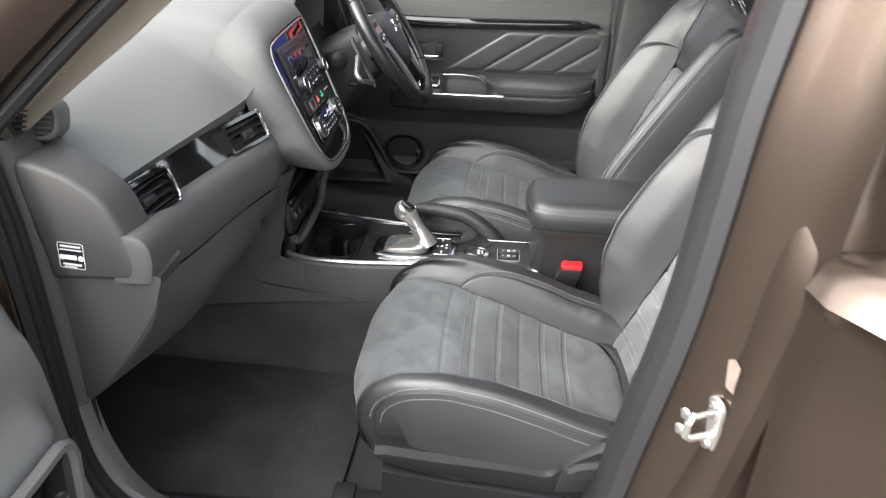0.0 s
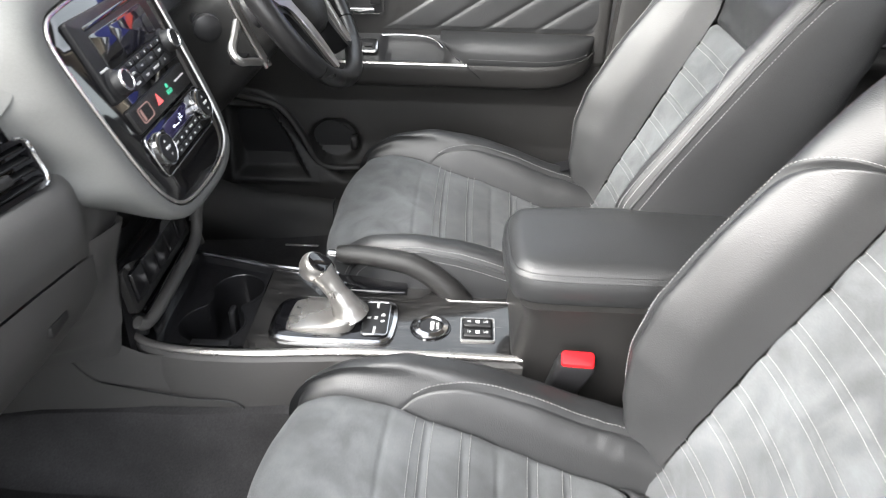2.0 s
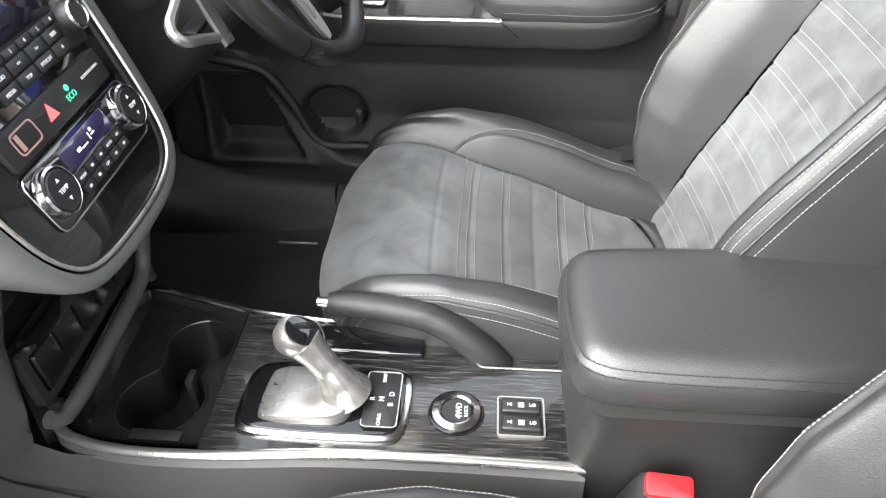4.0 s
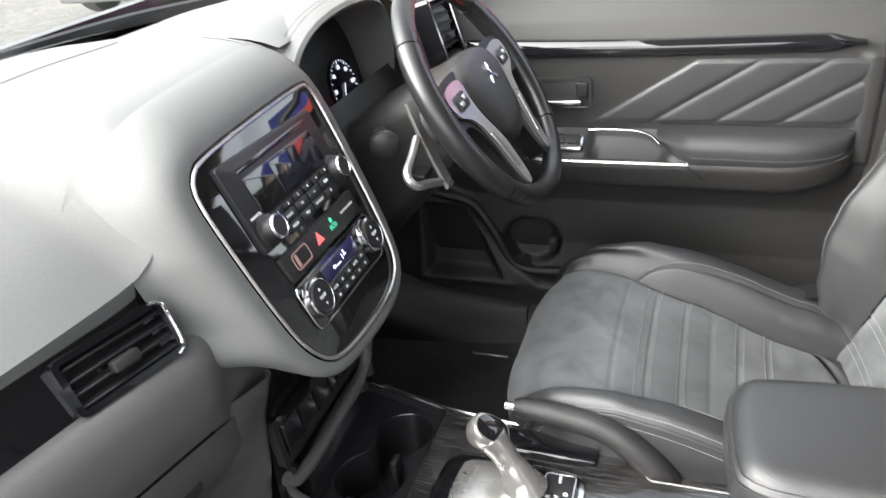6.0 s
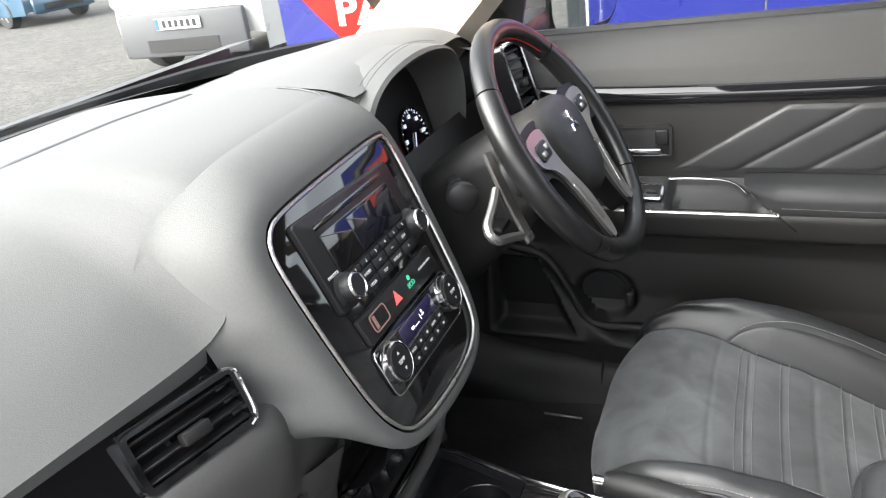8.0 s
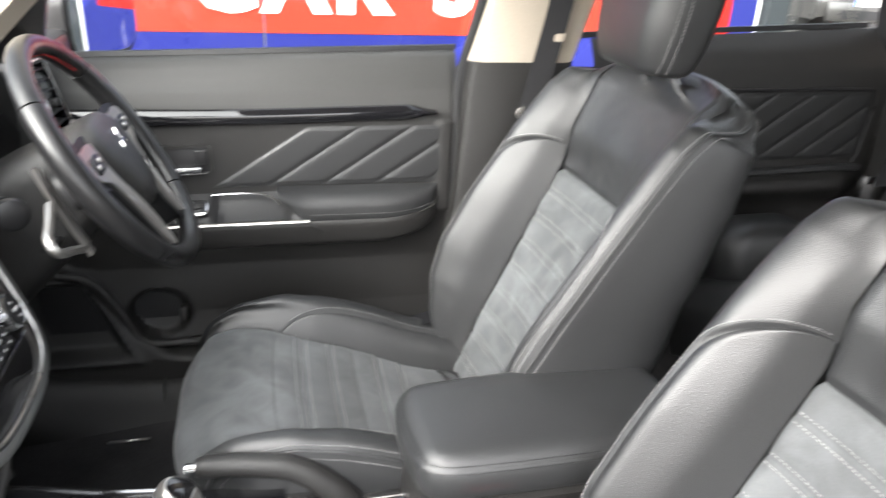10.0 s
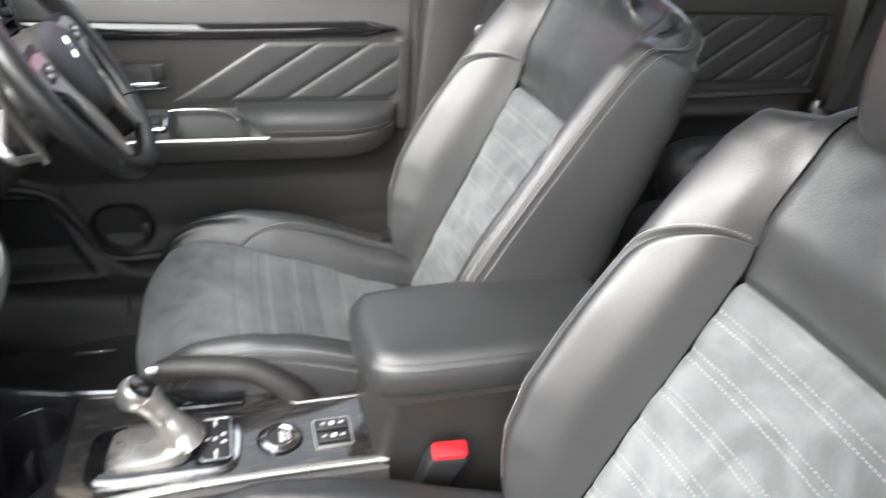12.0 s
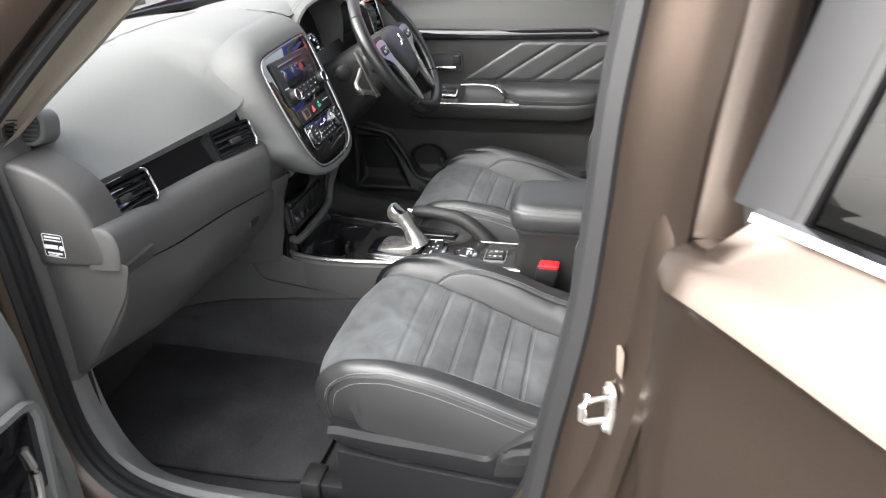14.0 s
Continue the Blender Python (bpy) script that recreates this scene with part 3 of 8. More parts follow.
    for sg in (-1, 1):
        @functools.lru_cache(None)
        def sect(v):
            a, p, h, w0 = bk(v)
            c, e = a - 0.028, edge(v)
            k = bump01((0.95 - v) / 0.15)
            return spline([(p, e - 0.002), (p + 0.006 * k + 0.012 * (1 - k), e + (0.02 + 0.14 * k) * (h - e)), (p + 0.018 * k + 0.022 * (1 - k), e + (0.16 + 0.36 * k) * (h - e)), (p + 0.5 * (c - p) + 0.008 * k, e + (0.46 + 0.34 * k) * (h - e)), (c - 0.006, h - 0.003), (c + 0.006, h), (c + 0.015, h - 0.005), (c + 0.021, h - 0.016)], 60)

        def rim_of(v):
            a, p, h, w0 = bk(v)
            return a - 0.0065, h - 0.0165

        def bb(v, f, lift=0.0):
            q = sect(v)
            j = f * 59
            k = min(int(j), 58)
            c = q[k].lerp(q[k + 1], j - k)
            wr = 0.0022 * noise.noise(V(v * 9, c.x * 25, sg + yc)) + 0.0030 * bump01((0.3 - v) / 0.2) * noise.noise(V(v * 30, f * 3, sg + yc))
            return bp(v, sg * c.x, c.y + lift + wr)

        for nm, inner, lab in (("backrest_bolster", True, "black leather backrest bolster"), ("backrest_shoulder", False, "black leather backrest shoulder")):
            bm = bmesh.new()
            rows = []
            vlist = np.concatenate([np.linspace(0, 0.56, 40), 0.58 + (vs_seam - 0.58) * np.sin(np.linspace(0, 1, 30) * math.pi / 2)])
            if not inner:
                vlist = np.concatenate([vlist, np.linspace(vs_seam + 0.006, 0.9, 26), np.linspace(0.905, 1.0, 16)])
            for v in vlist:
                e = seam_b(v)
                f0, f1 = (0.0, max(e, 0.002)) if inner else (e, 1.0)
                row = []
                for k in range(24):
                    f = f0 + (f1 - f0) * k / 23
                    d = (f1 - f if inner else f - f0)
                    over = max(v - vs_seam, 0) * 8
                    row.append(bb(v, f, -0.0045 * math.exp(-(d / 0.035) ** 2) * math.exp(-over ** 2 * 12)))
                rows.append(row)
            skin(bm, rows)
            part(nm, bm, LEATHER, st, lab, smooth=60)
        stitches(sew, [bb(v + 0.006, min(seam_b(v) + 0.05, 1), 0.0002) for v in np.concatenate([np.linspace(0.1, 0.56, 30), 0.58 + (vs_seam - 0.58) * np.sin(np.linspace(0, 1, 30) * math.pi / 2)])])
        bm = bmesh.new()
        rows = []
        for v in vv:
            a, p, h, w0 = bk(v)
            wr, bul = h - 0.016, 0.018 * (1 - bump01((v - 0.6) / 0.3))
            D = max(wr - w0, 0.006)
            rows.append([bp(v, sg * q.x, q.y + 0.002 * noise.noise(V(v * 7, q.y * 20, yc + 3))) for q in spline([(a - 0.007, wr), (a - 0.004, wr - 0.07 * D), (a + 0.002, wr - 0.40 * D), (a + 0.003, wr - 0.68 * D), (a - 0.004, wr - 0.90 * D), (a - 0.020, wr - D - 0.002), (a * 0.5, wr - D - bul), (0, wr - D - bul)], 24)])
        skin(bm, rows)
        part("backrest_side", bm, LEATHER, st, "black leather backrest side and back", smooth=60)
        bm = bmesh.new()
        tube(bm, [bp(v, sg * rim_of(v)[0], rim_of(v)[1]) for v in vv], 0.0020, 6)
        part("piping", bm, LEATHER, st)
        stitches(sew, [bb(v, 0.945, 0.0006) for v in vv[4:]])
        stitches(sew, [bp(v, sg * (bk(v)[0] - 0.0025), bk(v)[2] - 0.0265) for v in vv[4:]])
    bm = bmesh.new()
    rows = []
    for u in np.linspace(-1, 1, 33):
        y, lo = u * 0.172, 0.022 * abs(u) ** 4
        rows.append([bp(v - lo, y, w) for v, w in spline([(0.975, -0.004), (0.995, -0.009), (1.006, -0.020), (1.006, -0.032), (0.998, -0.039), (0.97, -0.040)], 14)])
    skin(bm, rows)
    part("backrest_top", bm, LEATHER, st, "black leather backrest top", smooth=70)
    part("stitching", sew, STITCH, st, "pale grey contrast stitching", smooth=0, kind="stuff")
    # headrest
    bm = bmesh.new()
    rows = []
    hc = [(0.0, 0.076, 0.028), (0.010, 0.090, 0.039), (0.045, 0.100, 0.047), (0.10, 0.106, 0.050), (0.16, 0.105, 0.048), (0.205, 0.097, 0.042), (0.226, 0.080, 0.033), (0.236, 0.05, 0.018), (0.238, 0.01, 0.004)]
    hf = spline(hc, 46)
    HB, HU, HN = B + U * (L - (0.030 if out > 0 else 0.050)) + N * 0.062, V(0.10, 0, 0.995), V(-0.995, 0, 0.10)

    def hpt(q, y, w):
        return HB + HU * q.x + HN * (w - 0.026 * (abs(y) / 0.108) ** 2) + V(0, yc + y, 0)

    for q in hf:
        loop = rrect(2 * q.y, 2 * q.z, min(q.z * 0.8, 0.036), 8)
        rows.append([hpt(q, y, w + 0.0015 * noise.noise(V(q.x * 14, y * 14, yc))) for y, w in loop])
    skin(bm, rows, closed=True, cap=True)
    hr = part("headrest", bm, LEATHER, st, "black leather headrest", smooth=60)
    for sg in (-1, 1):
        for e in (0.0, 0.011):
            bm = bmesh.new()
            stitches(bm, [hpt(q, sg * (q.y + 0.0008 - e * 0.25), q.z * 0.40 - 0.0 + e) for q in hf[2:42]])
            part("seam", bm, STITCH, hr, "pale seam stitching", smooth=0)
    for sg in (-1, 1):
        bm = bmesh.new()
        tube(bm, [B + U * (L - 0.05) + N * -0.035 + V(0, yc + sg * 0.055, 0), HB + HU * 0.03 + V(0, yc + sg * 0.055, 0)], 0.0065, 10)
        part("headrest_post", bm, CHROME, st, "chrome headrest post")
        bm = bmesh.new()
        rbox(bm, (-0.016, -0.022, -0.004), (0.016, 0.022, 0.010), 0.004, 2, basis(B + U * (L - 0.018) + N * -0.035 + V(0, yc + sg * 0.055, 0), N, (0, 1, 0)))
        part("post_guide", bm, BLACKPL, st)
    # base, rails and side trim
    bm = bmesh.new()
    rbox(bm, (-0.12, yc - 0.19, 0.44), (0.30, yc + 0.19, 0.57), 0.02, 3)
    part("seat_base", bm, BLACKPL, st, "black seat pan")
    for sg in (-1, 1):
        bm = bmesh.new()
        rbox(bm, (-0.20, yc + sg * 0.165 - 0.022, 0.39), (0.36, yc + sg * 0.165 + 0.022, 0.425), 0.005)
        part("seat_rail", bm, RUBBER, st)
        bm = bmesh.new()
        rbox(bm, (-0.225, yc + sg * 0.165 - 0.03, 0.385), (-0.185, yc + sg * 0.165 + 0.03, 0.432), 0.006)
        part("rail_cap", bm, PLASTIC, st, "grey plastic rail cap")
    bm = bmesh.new()
    rows = []
    y0 = yc + out * 0.222
    for x, zt, zb in ((-0.135, 0.606, 0.585), (-0.115, 0.608, 0.568), (-0.05, 0.601, 0.552), (0.03, 0.596, 0.543), (0.10, 0.591, 0.536), (0.140, 0.588, 0.530), (0.165, 0.612, 0.527), (0.22, 0.648, 0.525), (0.30, 0.660, 0.525), (0.36, 0.64, 0.53)):
        rows.append([V(x, y0 - out * 0.04, zt + 0.002), V(x, y0 + out * 0.004, zt + 0.001), V(x, y0 + out * 0.014, zt - 0.008), V(x, y0 + out * 0.015, (zt + zb) / 2), V(x, y0 + out * 0.006, zb + 0.006), V(x, y0 - out * 0.03, zb)])
    cl = [spline([tuple(r[k]) for r in rows], 44) for k in range(6)]
    skin(bm, [[c[i] for c in cl] for i in range(44)], cap=True)
    trim = part("side_trim", bm, SKIRT, st, "dark plastic seat side trim")
    bm = bmesh.new()
    plate(bm, quad_poly([(0.150, 0.552), (0.350, 0.580), (0.350, 0.640), (0.160, 0.604)], 0.008), 0.0, 0.003, basis((0, y0 + out * 0.0150, 0), (-out, 0, 0), (0, 0, 1)) @ Matrix.Diagonal((-out, 1, 1, 1)), 0.001)
    part("lever_recess", bm, RUBBER, trim, "dark lever recess")
    bm = bmesh.new()
    rows = []
    for x, zt, zb in ((0.166, 0.603, 0.588), (0.180, 0.612, 0.583), (0.25, 0.632, 0.600), (0.33, 0.646, 0.618), (0.345, 0.642, 0.628)):
        rows.append([V(x, y0 + out * 0.014, zt), V(x, y0 + out * 0.026, zt - 0.004), V(x, y0 + out * 0.029, zb + 0.008), V(x, y0 + out * 0.018, zb)])
    skin(bm, rows, cap=True)
    part("recline_lever", bm, GLOSSBL, trim, "satin black recline lever")
    bm = bmesh.new()
    rows = []
    for x in np.linspace(-0.125, 0.36, 24):
        zt = float(np.interp(x, [-0.125, -0.02, 0.08, 0.17, 0.36], [0.556, 0.541, 0.531, 0.523, 0.515]))
        rows.append([V(x, y0 - out * 0.06, zt - 0.002), V(x, y0 - out * 0.006, zt), V(x, y0 + out * 0.002, zt - 0.005), V(x, y0 + out * 0.004, zt - 0.05), V(x, y0 - out * 0.002, 0.43), V(x, y0 - out * 0.04, 0.43)])
    skin(bm, rows, cap=True)
    part("riser_cover", bm, SKIRT, st, "dark plastic cover over the seat riser")
    bm = bmesh.new()
    tube(bm, spline([(-0.06, yc - 0.19, 0.545), (-0.13, yc - 0.17, 0.540), (-0.180, yc - 0.11, 0.530), (-0.19, yc, 0.526), (-0.180, yc + 0.11, 0.530), (-0.13, yc + 0.17, 0.540), (-0.06, yc + 0.19, 0.545)], 36), 0.0055, 8)
    part("slide_bar", bm, GLOSSBL, st, "black slide adjuster bar")
    return st


PC, DC = -0.402, 0.265
seat(PC, -1, "front passenger seat in black leather with grey suede centre panels")
seat(DC, 1, "driver seat in black leather with grey suede centre panels")

# ---- dashboard ----
dash = thing("dashboard", (-0.7, CY, 0.9), "dark grey soft plastic dashboard with piano black trim", "dashboard")
DKEYS = [
    (-0.655, [(-0.98, 1.085), (-0.86, 1.105), (-0.74, 1.105), (-0.64, 1.080), (-0.56, 1.052), (-0.490, 1.026), (-0.496, 1.012), (-0.474, 0.970), (-0.452, 0.972), (-0.434, 0.958), (-0.430, 0.930), (-0.436, 0.900), (-0.434, 0.888), (-0.450, 0.835), (-0.500, 0.762), (-0.575, 0.680), (-0.72, 0.62)]),
    (-0.50, [(-0.98, 1.10), (-0.86, 1.122), (-0.74, 1.124), (-0.63, 1.094), (-0.55, 1.050), (-0.492, 1.013), (-0.497, 1.001), (-0.472, 0.956), (-0.452, 0.954), (-0.437, 0.935), (-0.433, 0.90), (-0.439, 0.868), (-0.436, 0.845), (-0.432, 0.80), (-0.47, 0.735), (-0.54, 0.68), (-0.72, 0.63)]),
    (-0.35, [(-0.98, 1.11), (-0.86, 1.132), (-0.74, 1.138), (-0.62, 1.112), (-0.53, 1.062), (-0.464, 1.018), (-0.468, 1.005), (-0.440, 0.957), (-0.424, 0.953), (-0.410, 0.933), (-0.408, 0.895), (-0.420, 0.862), (-0.418, 0.84), (-0.424, 0.795), (-0.46, 0.735), (-0.53, 0.68), (-0.72, 0.63)]),
    (-0.215, [(-0.98, 1.115), (-0.86, 1.138), (-0.74, 1.146), (-0.61, 1.136), (-0.51, 1.090), (-0.436, 1.026), (-0.440, 1.008), (-0.411, 0.957), (-0.396, 0.952), (-0.384, 0.930), (-0.384, 0.89), (-0.398, 0.853), (-0.402, 0.83), (-0.416, 0.79), (-0.45, 0.735), (-0.52, 0.68), (-0.72, 0.63)]),
    (-0.185, [(-0.98, 1.116), (-0.86, 1.139), (-0.74, 1.148), (-0.60, 1.143), (-0.50, 1.110), (-0.425, 1.046), (-0.436, 1.03), (-0.42, 0.957), (-0.402, 0.952), (-0.39, 0.930), (-0.39, 0.89), (-0.398, 0.845), (-0.402, 0.82), (-0.415, 0.78), (-0.45, 0.735), (-0.52, 0.68), (-0.72, 0.63)]),
    (-0.15, [(-0.98, 1.116), (-0.86, 1.140), (-0.74, 1.150), (-0.60, 1.150), (-0.49, 1.130), (-0.424, 1.080), (-0.44, 1.06), (-0.42, 0.957), (-0.402, 0.952), (-0.39, 0.930), (-0.39, 0.89), (-0.398, 0.845), (-0.402, 0.82), (-0.415, 0.78), (-0.45, 0.735), (-0.52, 0.68), (-0.72, 0.63)]),
    (-0.10, [(-0.98, 1.117), (-0.86, 1.141), (-0.74, 1.152), (-0.60, 1.158), (-0.49, 1.149), (-0.428, 1.116), (-0.44, 1.09), (-0.42, 0.957), (-0.402, 0.952), (-0.39, 0.930), (-0.39, 0.89), (-0.398, 0.845), (-0.402, 0.82), (-0.415, 0.78), (-0.45, 0.735), (-0.52, 0.68), (-0.72, 0.63)]),
    (0.15, [(-0.98, 1.115), (-0.86, 1.141), (-0.74, 1.152), (-0.60, 1.160), (-0.49, 1.152), (-0.440, 1.122), (-0.445, 1.09), (-0.40, 0.957), (-0.386, 0.952), (-0.374, 0.930), (-0.374, 0.89), (-0.390, 0.845), (-0.398, 0.82), (-0.415, 0.78), (-0.45, 0.735), (-0.52, 0.68), (-0.72, 0.63)]),
]


def dash_rows(i0, i1, y0, y1, ny, ns):
    ks = np.array([k for k, _ in DKEYS])
    cols = []
    for k in range(17):
        cols.append(spline([(y, *s[k]) for y, s in DKEYS], 160))
    rows = []
    for y in np.linspace(y0, y1, ny):
        sec = []
        for k in range(i0, i1 + 1):
            ys = [q.x for q in cols[k]]
            sec.append((float(np.interp(y, ys, [q.y for q in cols[k]])), float(np.interp(y, ys, [q.z for q in cols[k]]))))
        rows.append([V(q.x, y, q.y) for q in spline(sec, ns)] if ns else [V(a, y, b) for a, b in sec])
    return rows


bm = bmesh.new()
skin(bm, dash_rows(0, 5, -0.655, 0.15, 60, 36))
skin(bm, dash_rows(5, 6, -0.655, -0.21, 40, 0))
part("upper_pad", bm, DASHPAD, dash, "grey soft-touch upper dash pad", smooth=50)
bm = bmesh.new()
skin(bm, dash_rows(6, 7, -0.645, -0.18, 40, 0))
part("trim_strip", bm, PIANO, dash, "piano black trim strip")
bm = bmesh.new()
rows = dash_rows(7, 11, -0.655, -0.10, 50, 24)
skin(bm, [[p + V(-0.05, -0.006, 0) for p in rows[0]], [p + V(-0.010, -0.005, 0) for p in rows[0]], [p + V(-0.002, -0.002, 0) for p in rows[0]]] + rows)
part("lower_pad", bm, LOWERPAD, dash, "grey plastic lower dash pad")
bm = bmesh.new()
rows = [[p + V(0.002, 0, -0.002) for p in r] for r in dash_rows(11, 16, -0.648, -0.16, 40, 26)]
skin(bm, [[p + V(-0.04, -0.003, 0.01) for p in rows[0]], [p + V(-0.003, -0.002, 0) for p in rows[0]]] + rows)
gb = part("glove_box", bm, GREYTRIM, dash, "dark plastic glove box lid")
bm = bmesh.new()
rbox(bm, (-0.432, -0.275, 0.792), (-0.408, -0.235, 0.808), 0.004)
part("latch", bm, PLASTIC, gb, "small latch")
bm = bmesh.new()
skin(bm, dash_rows(12, 16, -0.158, 0.14, 20, 16))
part("knee_panel", bm, BLACKPL, dash)
# windscreen cowl shelf and driver-side top
bm = bmesh.new()
rows = []
for y in np.linspace(0.15, 0.66, 20):
    f = bump01((y - 0.15) / 0.05)
    e = bump01((y - 0.50) / 0.14)
    g = bump01((y - 0.15) / 0.14)
    rows.append([V(p.x, y, p.y) for p in spline([(-0.98, 1.115 - 0.03 * e - 0.030 * g), (-0.86, 1.141 - 0.03 * e - 0.026 * g), (-0.74, 1.152 - 0.03 * e - 0.014 * g), (-0.60, 1.160 + 0.004 * f - 0.04 * e), (-0.50, 1.156 + 0.006 * f - 0.05 * e), (-0.455, 1.145 - 0.05 * e)], 26)])
skin(bm, rows)
part("hood_pad", bm, DASHPAD, dash, "grey soft-touch pad over the instruments", smooth=50)
def dash_top(x, y):
    sec = [(float(np.interp(y, [k for k, _ in DKEYS], [q[k][0] for _, q in DKEYS])), float(np.interp(y, [k for k, _ in DKEYS], [q[k][1] for _, q in DKEYS]))) for k in range(6)]
    sec = spline(sec, 60)
    return float(np.interp(x, [q.x for q in sec], [q.y for q in sec]))


bm = bmesh.new()
rows = []
for y in np.linspace(-0.50, 0.145, 40):
    x = -0.722 + 0.10 * bump01((-0.2 - y) / 0.4) * 0.4 + 0.03 * bump01((y - 0.02) / 0.14)
    rows.append([V(x - 0.008, y, dash_top(x - 0.008, y) - 0.001), V(x - 0.004, y, dash_top(x, y) + 0.0012), V(x + 0.002, y, dash_top(x, y) + 0.0008), V(x + 0.006, y, dash_top(x + 0.006, y) - 0.001)])
skin(bm, rows)
part("demister_slot", bm, BLACKPL, dash, "long dark demister slot")
bm = bmesh.new()
tube(bm, [V(x, y, dash_top(x, min(y, 0.149)) + 0.0008) for x, y in spline([(-0.56, 0.149), (-0.50, 0.140), (-0.46, 0.115), (-0.440, 0.070)], 20)], 0.0014, 6)
part("pad_seam", bm, BLACKPL, dash, "dark seam in the dash pad")
# instrument hood
arch = spline([(0.125, 0.965), (0.130, 1.06), (0.150, 1.120), (0.21, 1.150), (0.31, 1.160), (0.41, 1.152), (0.485, 1.130), (0.520, 1.09), (0.530, 1.03), (0.525, 0.96)], 50)
bm = bmesh.new()
rows = []
for off, x, dz in ((0.006, -0.50, 0.0), (0.004, -0.455, 0.0), (0.0, -0.438, 0.0), (-0.006, -0.434, 0), (-0.012, -0.440, 0), (-0.018, -0.47, 0), (-0.022, -0.53, 0)):
    c = V(0.33, 1.05)
    rows.append([V(x - 0.02 * (p.x - 0.12) / 0.4 - 0.01 * bump01((1.1 - p.y) / 0.15), p.x + (p - c).normalized().x * off, p.y + (p - c).normalized().y * off) for p in arch])
skin(bm, rows)
part("instrument_hood", bm, DASHPAD, dash, "stitched instrument hood")
bm = bmesh.new()
for off, xx in ((0.010, -0.452), (0.016, -0.462)):
    c = V(0.33, 1.05)
    stitches(bm, [V(xx - 0.02 * (p.x - 0.12) / 0.4, p.x + (p - c).normalized().x * 0.006, p.y + (p - c).normalized().y * 0.0075 + 0.001) for p in arch[8:40]], r=0.0005)
part("hood_stitching", bm, BLACKPL, dash, smooth=0)
CL = basis((-0.525, 0.345, 1.02), (0, 1, 0), (-0.22, 0, 1))
bm = bmesh.new()
plate(bm, rrect(0.42, 0.26, 0.03, 6, -0.01, 0.0), -0.01, 0.0, CL)
cluster = part("cluster_face", bm, BLACKPL, dash, "black instrument face")
BACKLIT = glow("backlit_gauge_print", (0.75, 0.82, 1.0), 0.18)
for cx in (-0.092, 0.092):
    bm = bmesh.new()
    lathe(bm, [(0.0, 0.001), (0.047, 0.001), (0.047, 0.004), (0.050, 0.004), (0.050, 0.0)], CL @ pose(cx, -0.018, 0), 40)
    part("gauge", bm, SCREEN, cluster, "round gauge")
    bm = bmesh.new()
    rim(bm, [(0.0505 * math.cos(a), 0.0505 * math.sin(a)) for a in np.linspace(0, 2 * math.pi, 41)[:-1]], [(0.048 * math.cos(a), 0.048 * math.sin(a)) for a in np.linspace(0, 2 * math.pi, 41)[:-1]], 0, 0.006, CL @ pose(cx, -0.018, 0))
    part("gauge_ring", bm, BLACKPL, cluster)
    bm = bmesh.new()
    for k in range(25):
        a = radians(225 - 270 * k / 24)
        m = CL @ pose(cx, -0.018, 0.0022, 0, 0, math.degrees(a))
        rbox(bm, (0.039 if k % 3 == 0 else 0.042, -0.0007, 0), (0.045, 0.0007, 0.0004), 0, 1, m)
    part("gauge_marks", bm, BACKLIT, cluster, smooth=0, kind="stuff")
    bm = bmesh.new()
    rbox(bm, (-0.006, -0.0009, 0), (0.036, 0.0009, 0.0006), 0, 1, CL @ pose(cx, -0.018, 0.003, 0, 0, 238))
    part("needle", bm, BACKLIT, cluster, "white needle", smooth=0)
    bm = bmesh.new()
    rbox(bm, (-0.0025, -0.0025, 0), (0.0025, 0.0025, 0.001), 0, 1, CL @ pose(cx + 0.018, -0.040, 0.002))
    part("warning_lamp", bm, glow("red_lamp", (1, 0.05, 0.05), 3.6), cluster, "small red warning lamp", smooth=0)
    for k in range(0, 7):
        a = radians(225 - 270 * k / 6)
        words("numeral", str(20 * k), 0.0095, CL @ pose(cx + 0.033 * math.cos(a), -0.018 + 0.033 * math.sin(a), 0.0024), BACKLIT, cluster)

# ---- centre stack ----
SU, SN = V(-0.39, 0, 0.9208), V(0.9208, 0, 0.39)
SM = basis((-0.337, 0.0, 0.929), (0, 1, 0), SU)
stack_out = [(p.x, p.y) for p in spline([(-0.06, -0.074), (0.0, -0.078), (0.05, -0.076), (0.085, -0.066), (0.105, -0.045), (0.116, 0.0), (0.124, 0.08), (0.128, 0.15), (0.126, 0.185), (0.110, 0.196), (0.0, 0.195), (-0.10, 0.190), (-0.128, 0.180), (-0.140, 0.155), (-0.139, 0.08), (-0.132, 0.0), (-0.120, -0.040), (-0.098, -0.064)], 90, True)]
stack = thing("center_stack", (-0.40, 0.0, 0.85), "piano black centre stack with radio and climate controls", "car console")
bm = bmesh.new()
plate(bm, inset(stack_out, 0.003), -0.05, 0.0, SM, 0.001)
part("fascia", bm, PIANO, stack, "glossy piano black fascia")
bm = bmesh.new()
bead(bm, inset(stack_out, 0.001), 0.0022, SM, 0.001)
part("fascia_trim", bm, SILVER, stack, "thin silver outline trim")


def dash_x(y, z):
    """The dash's rearmost surface at y and height z."""
    sec = [(float(np.interp(y, [k for k, _ in DKEYS], [q[k][0] for _, q in DKEYS])), float(np.interp(y, [k for k, _ in DKEYS], [q[k][1] for _, q in DKEYS]))) for k in (3, 4, 5, 7, 9, 10, 11, 13)]
    return float(np.interp(z, [q[1] for q in sec][::-1], [q[0] for q in sec][::-1]))


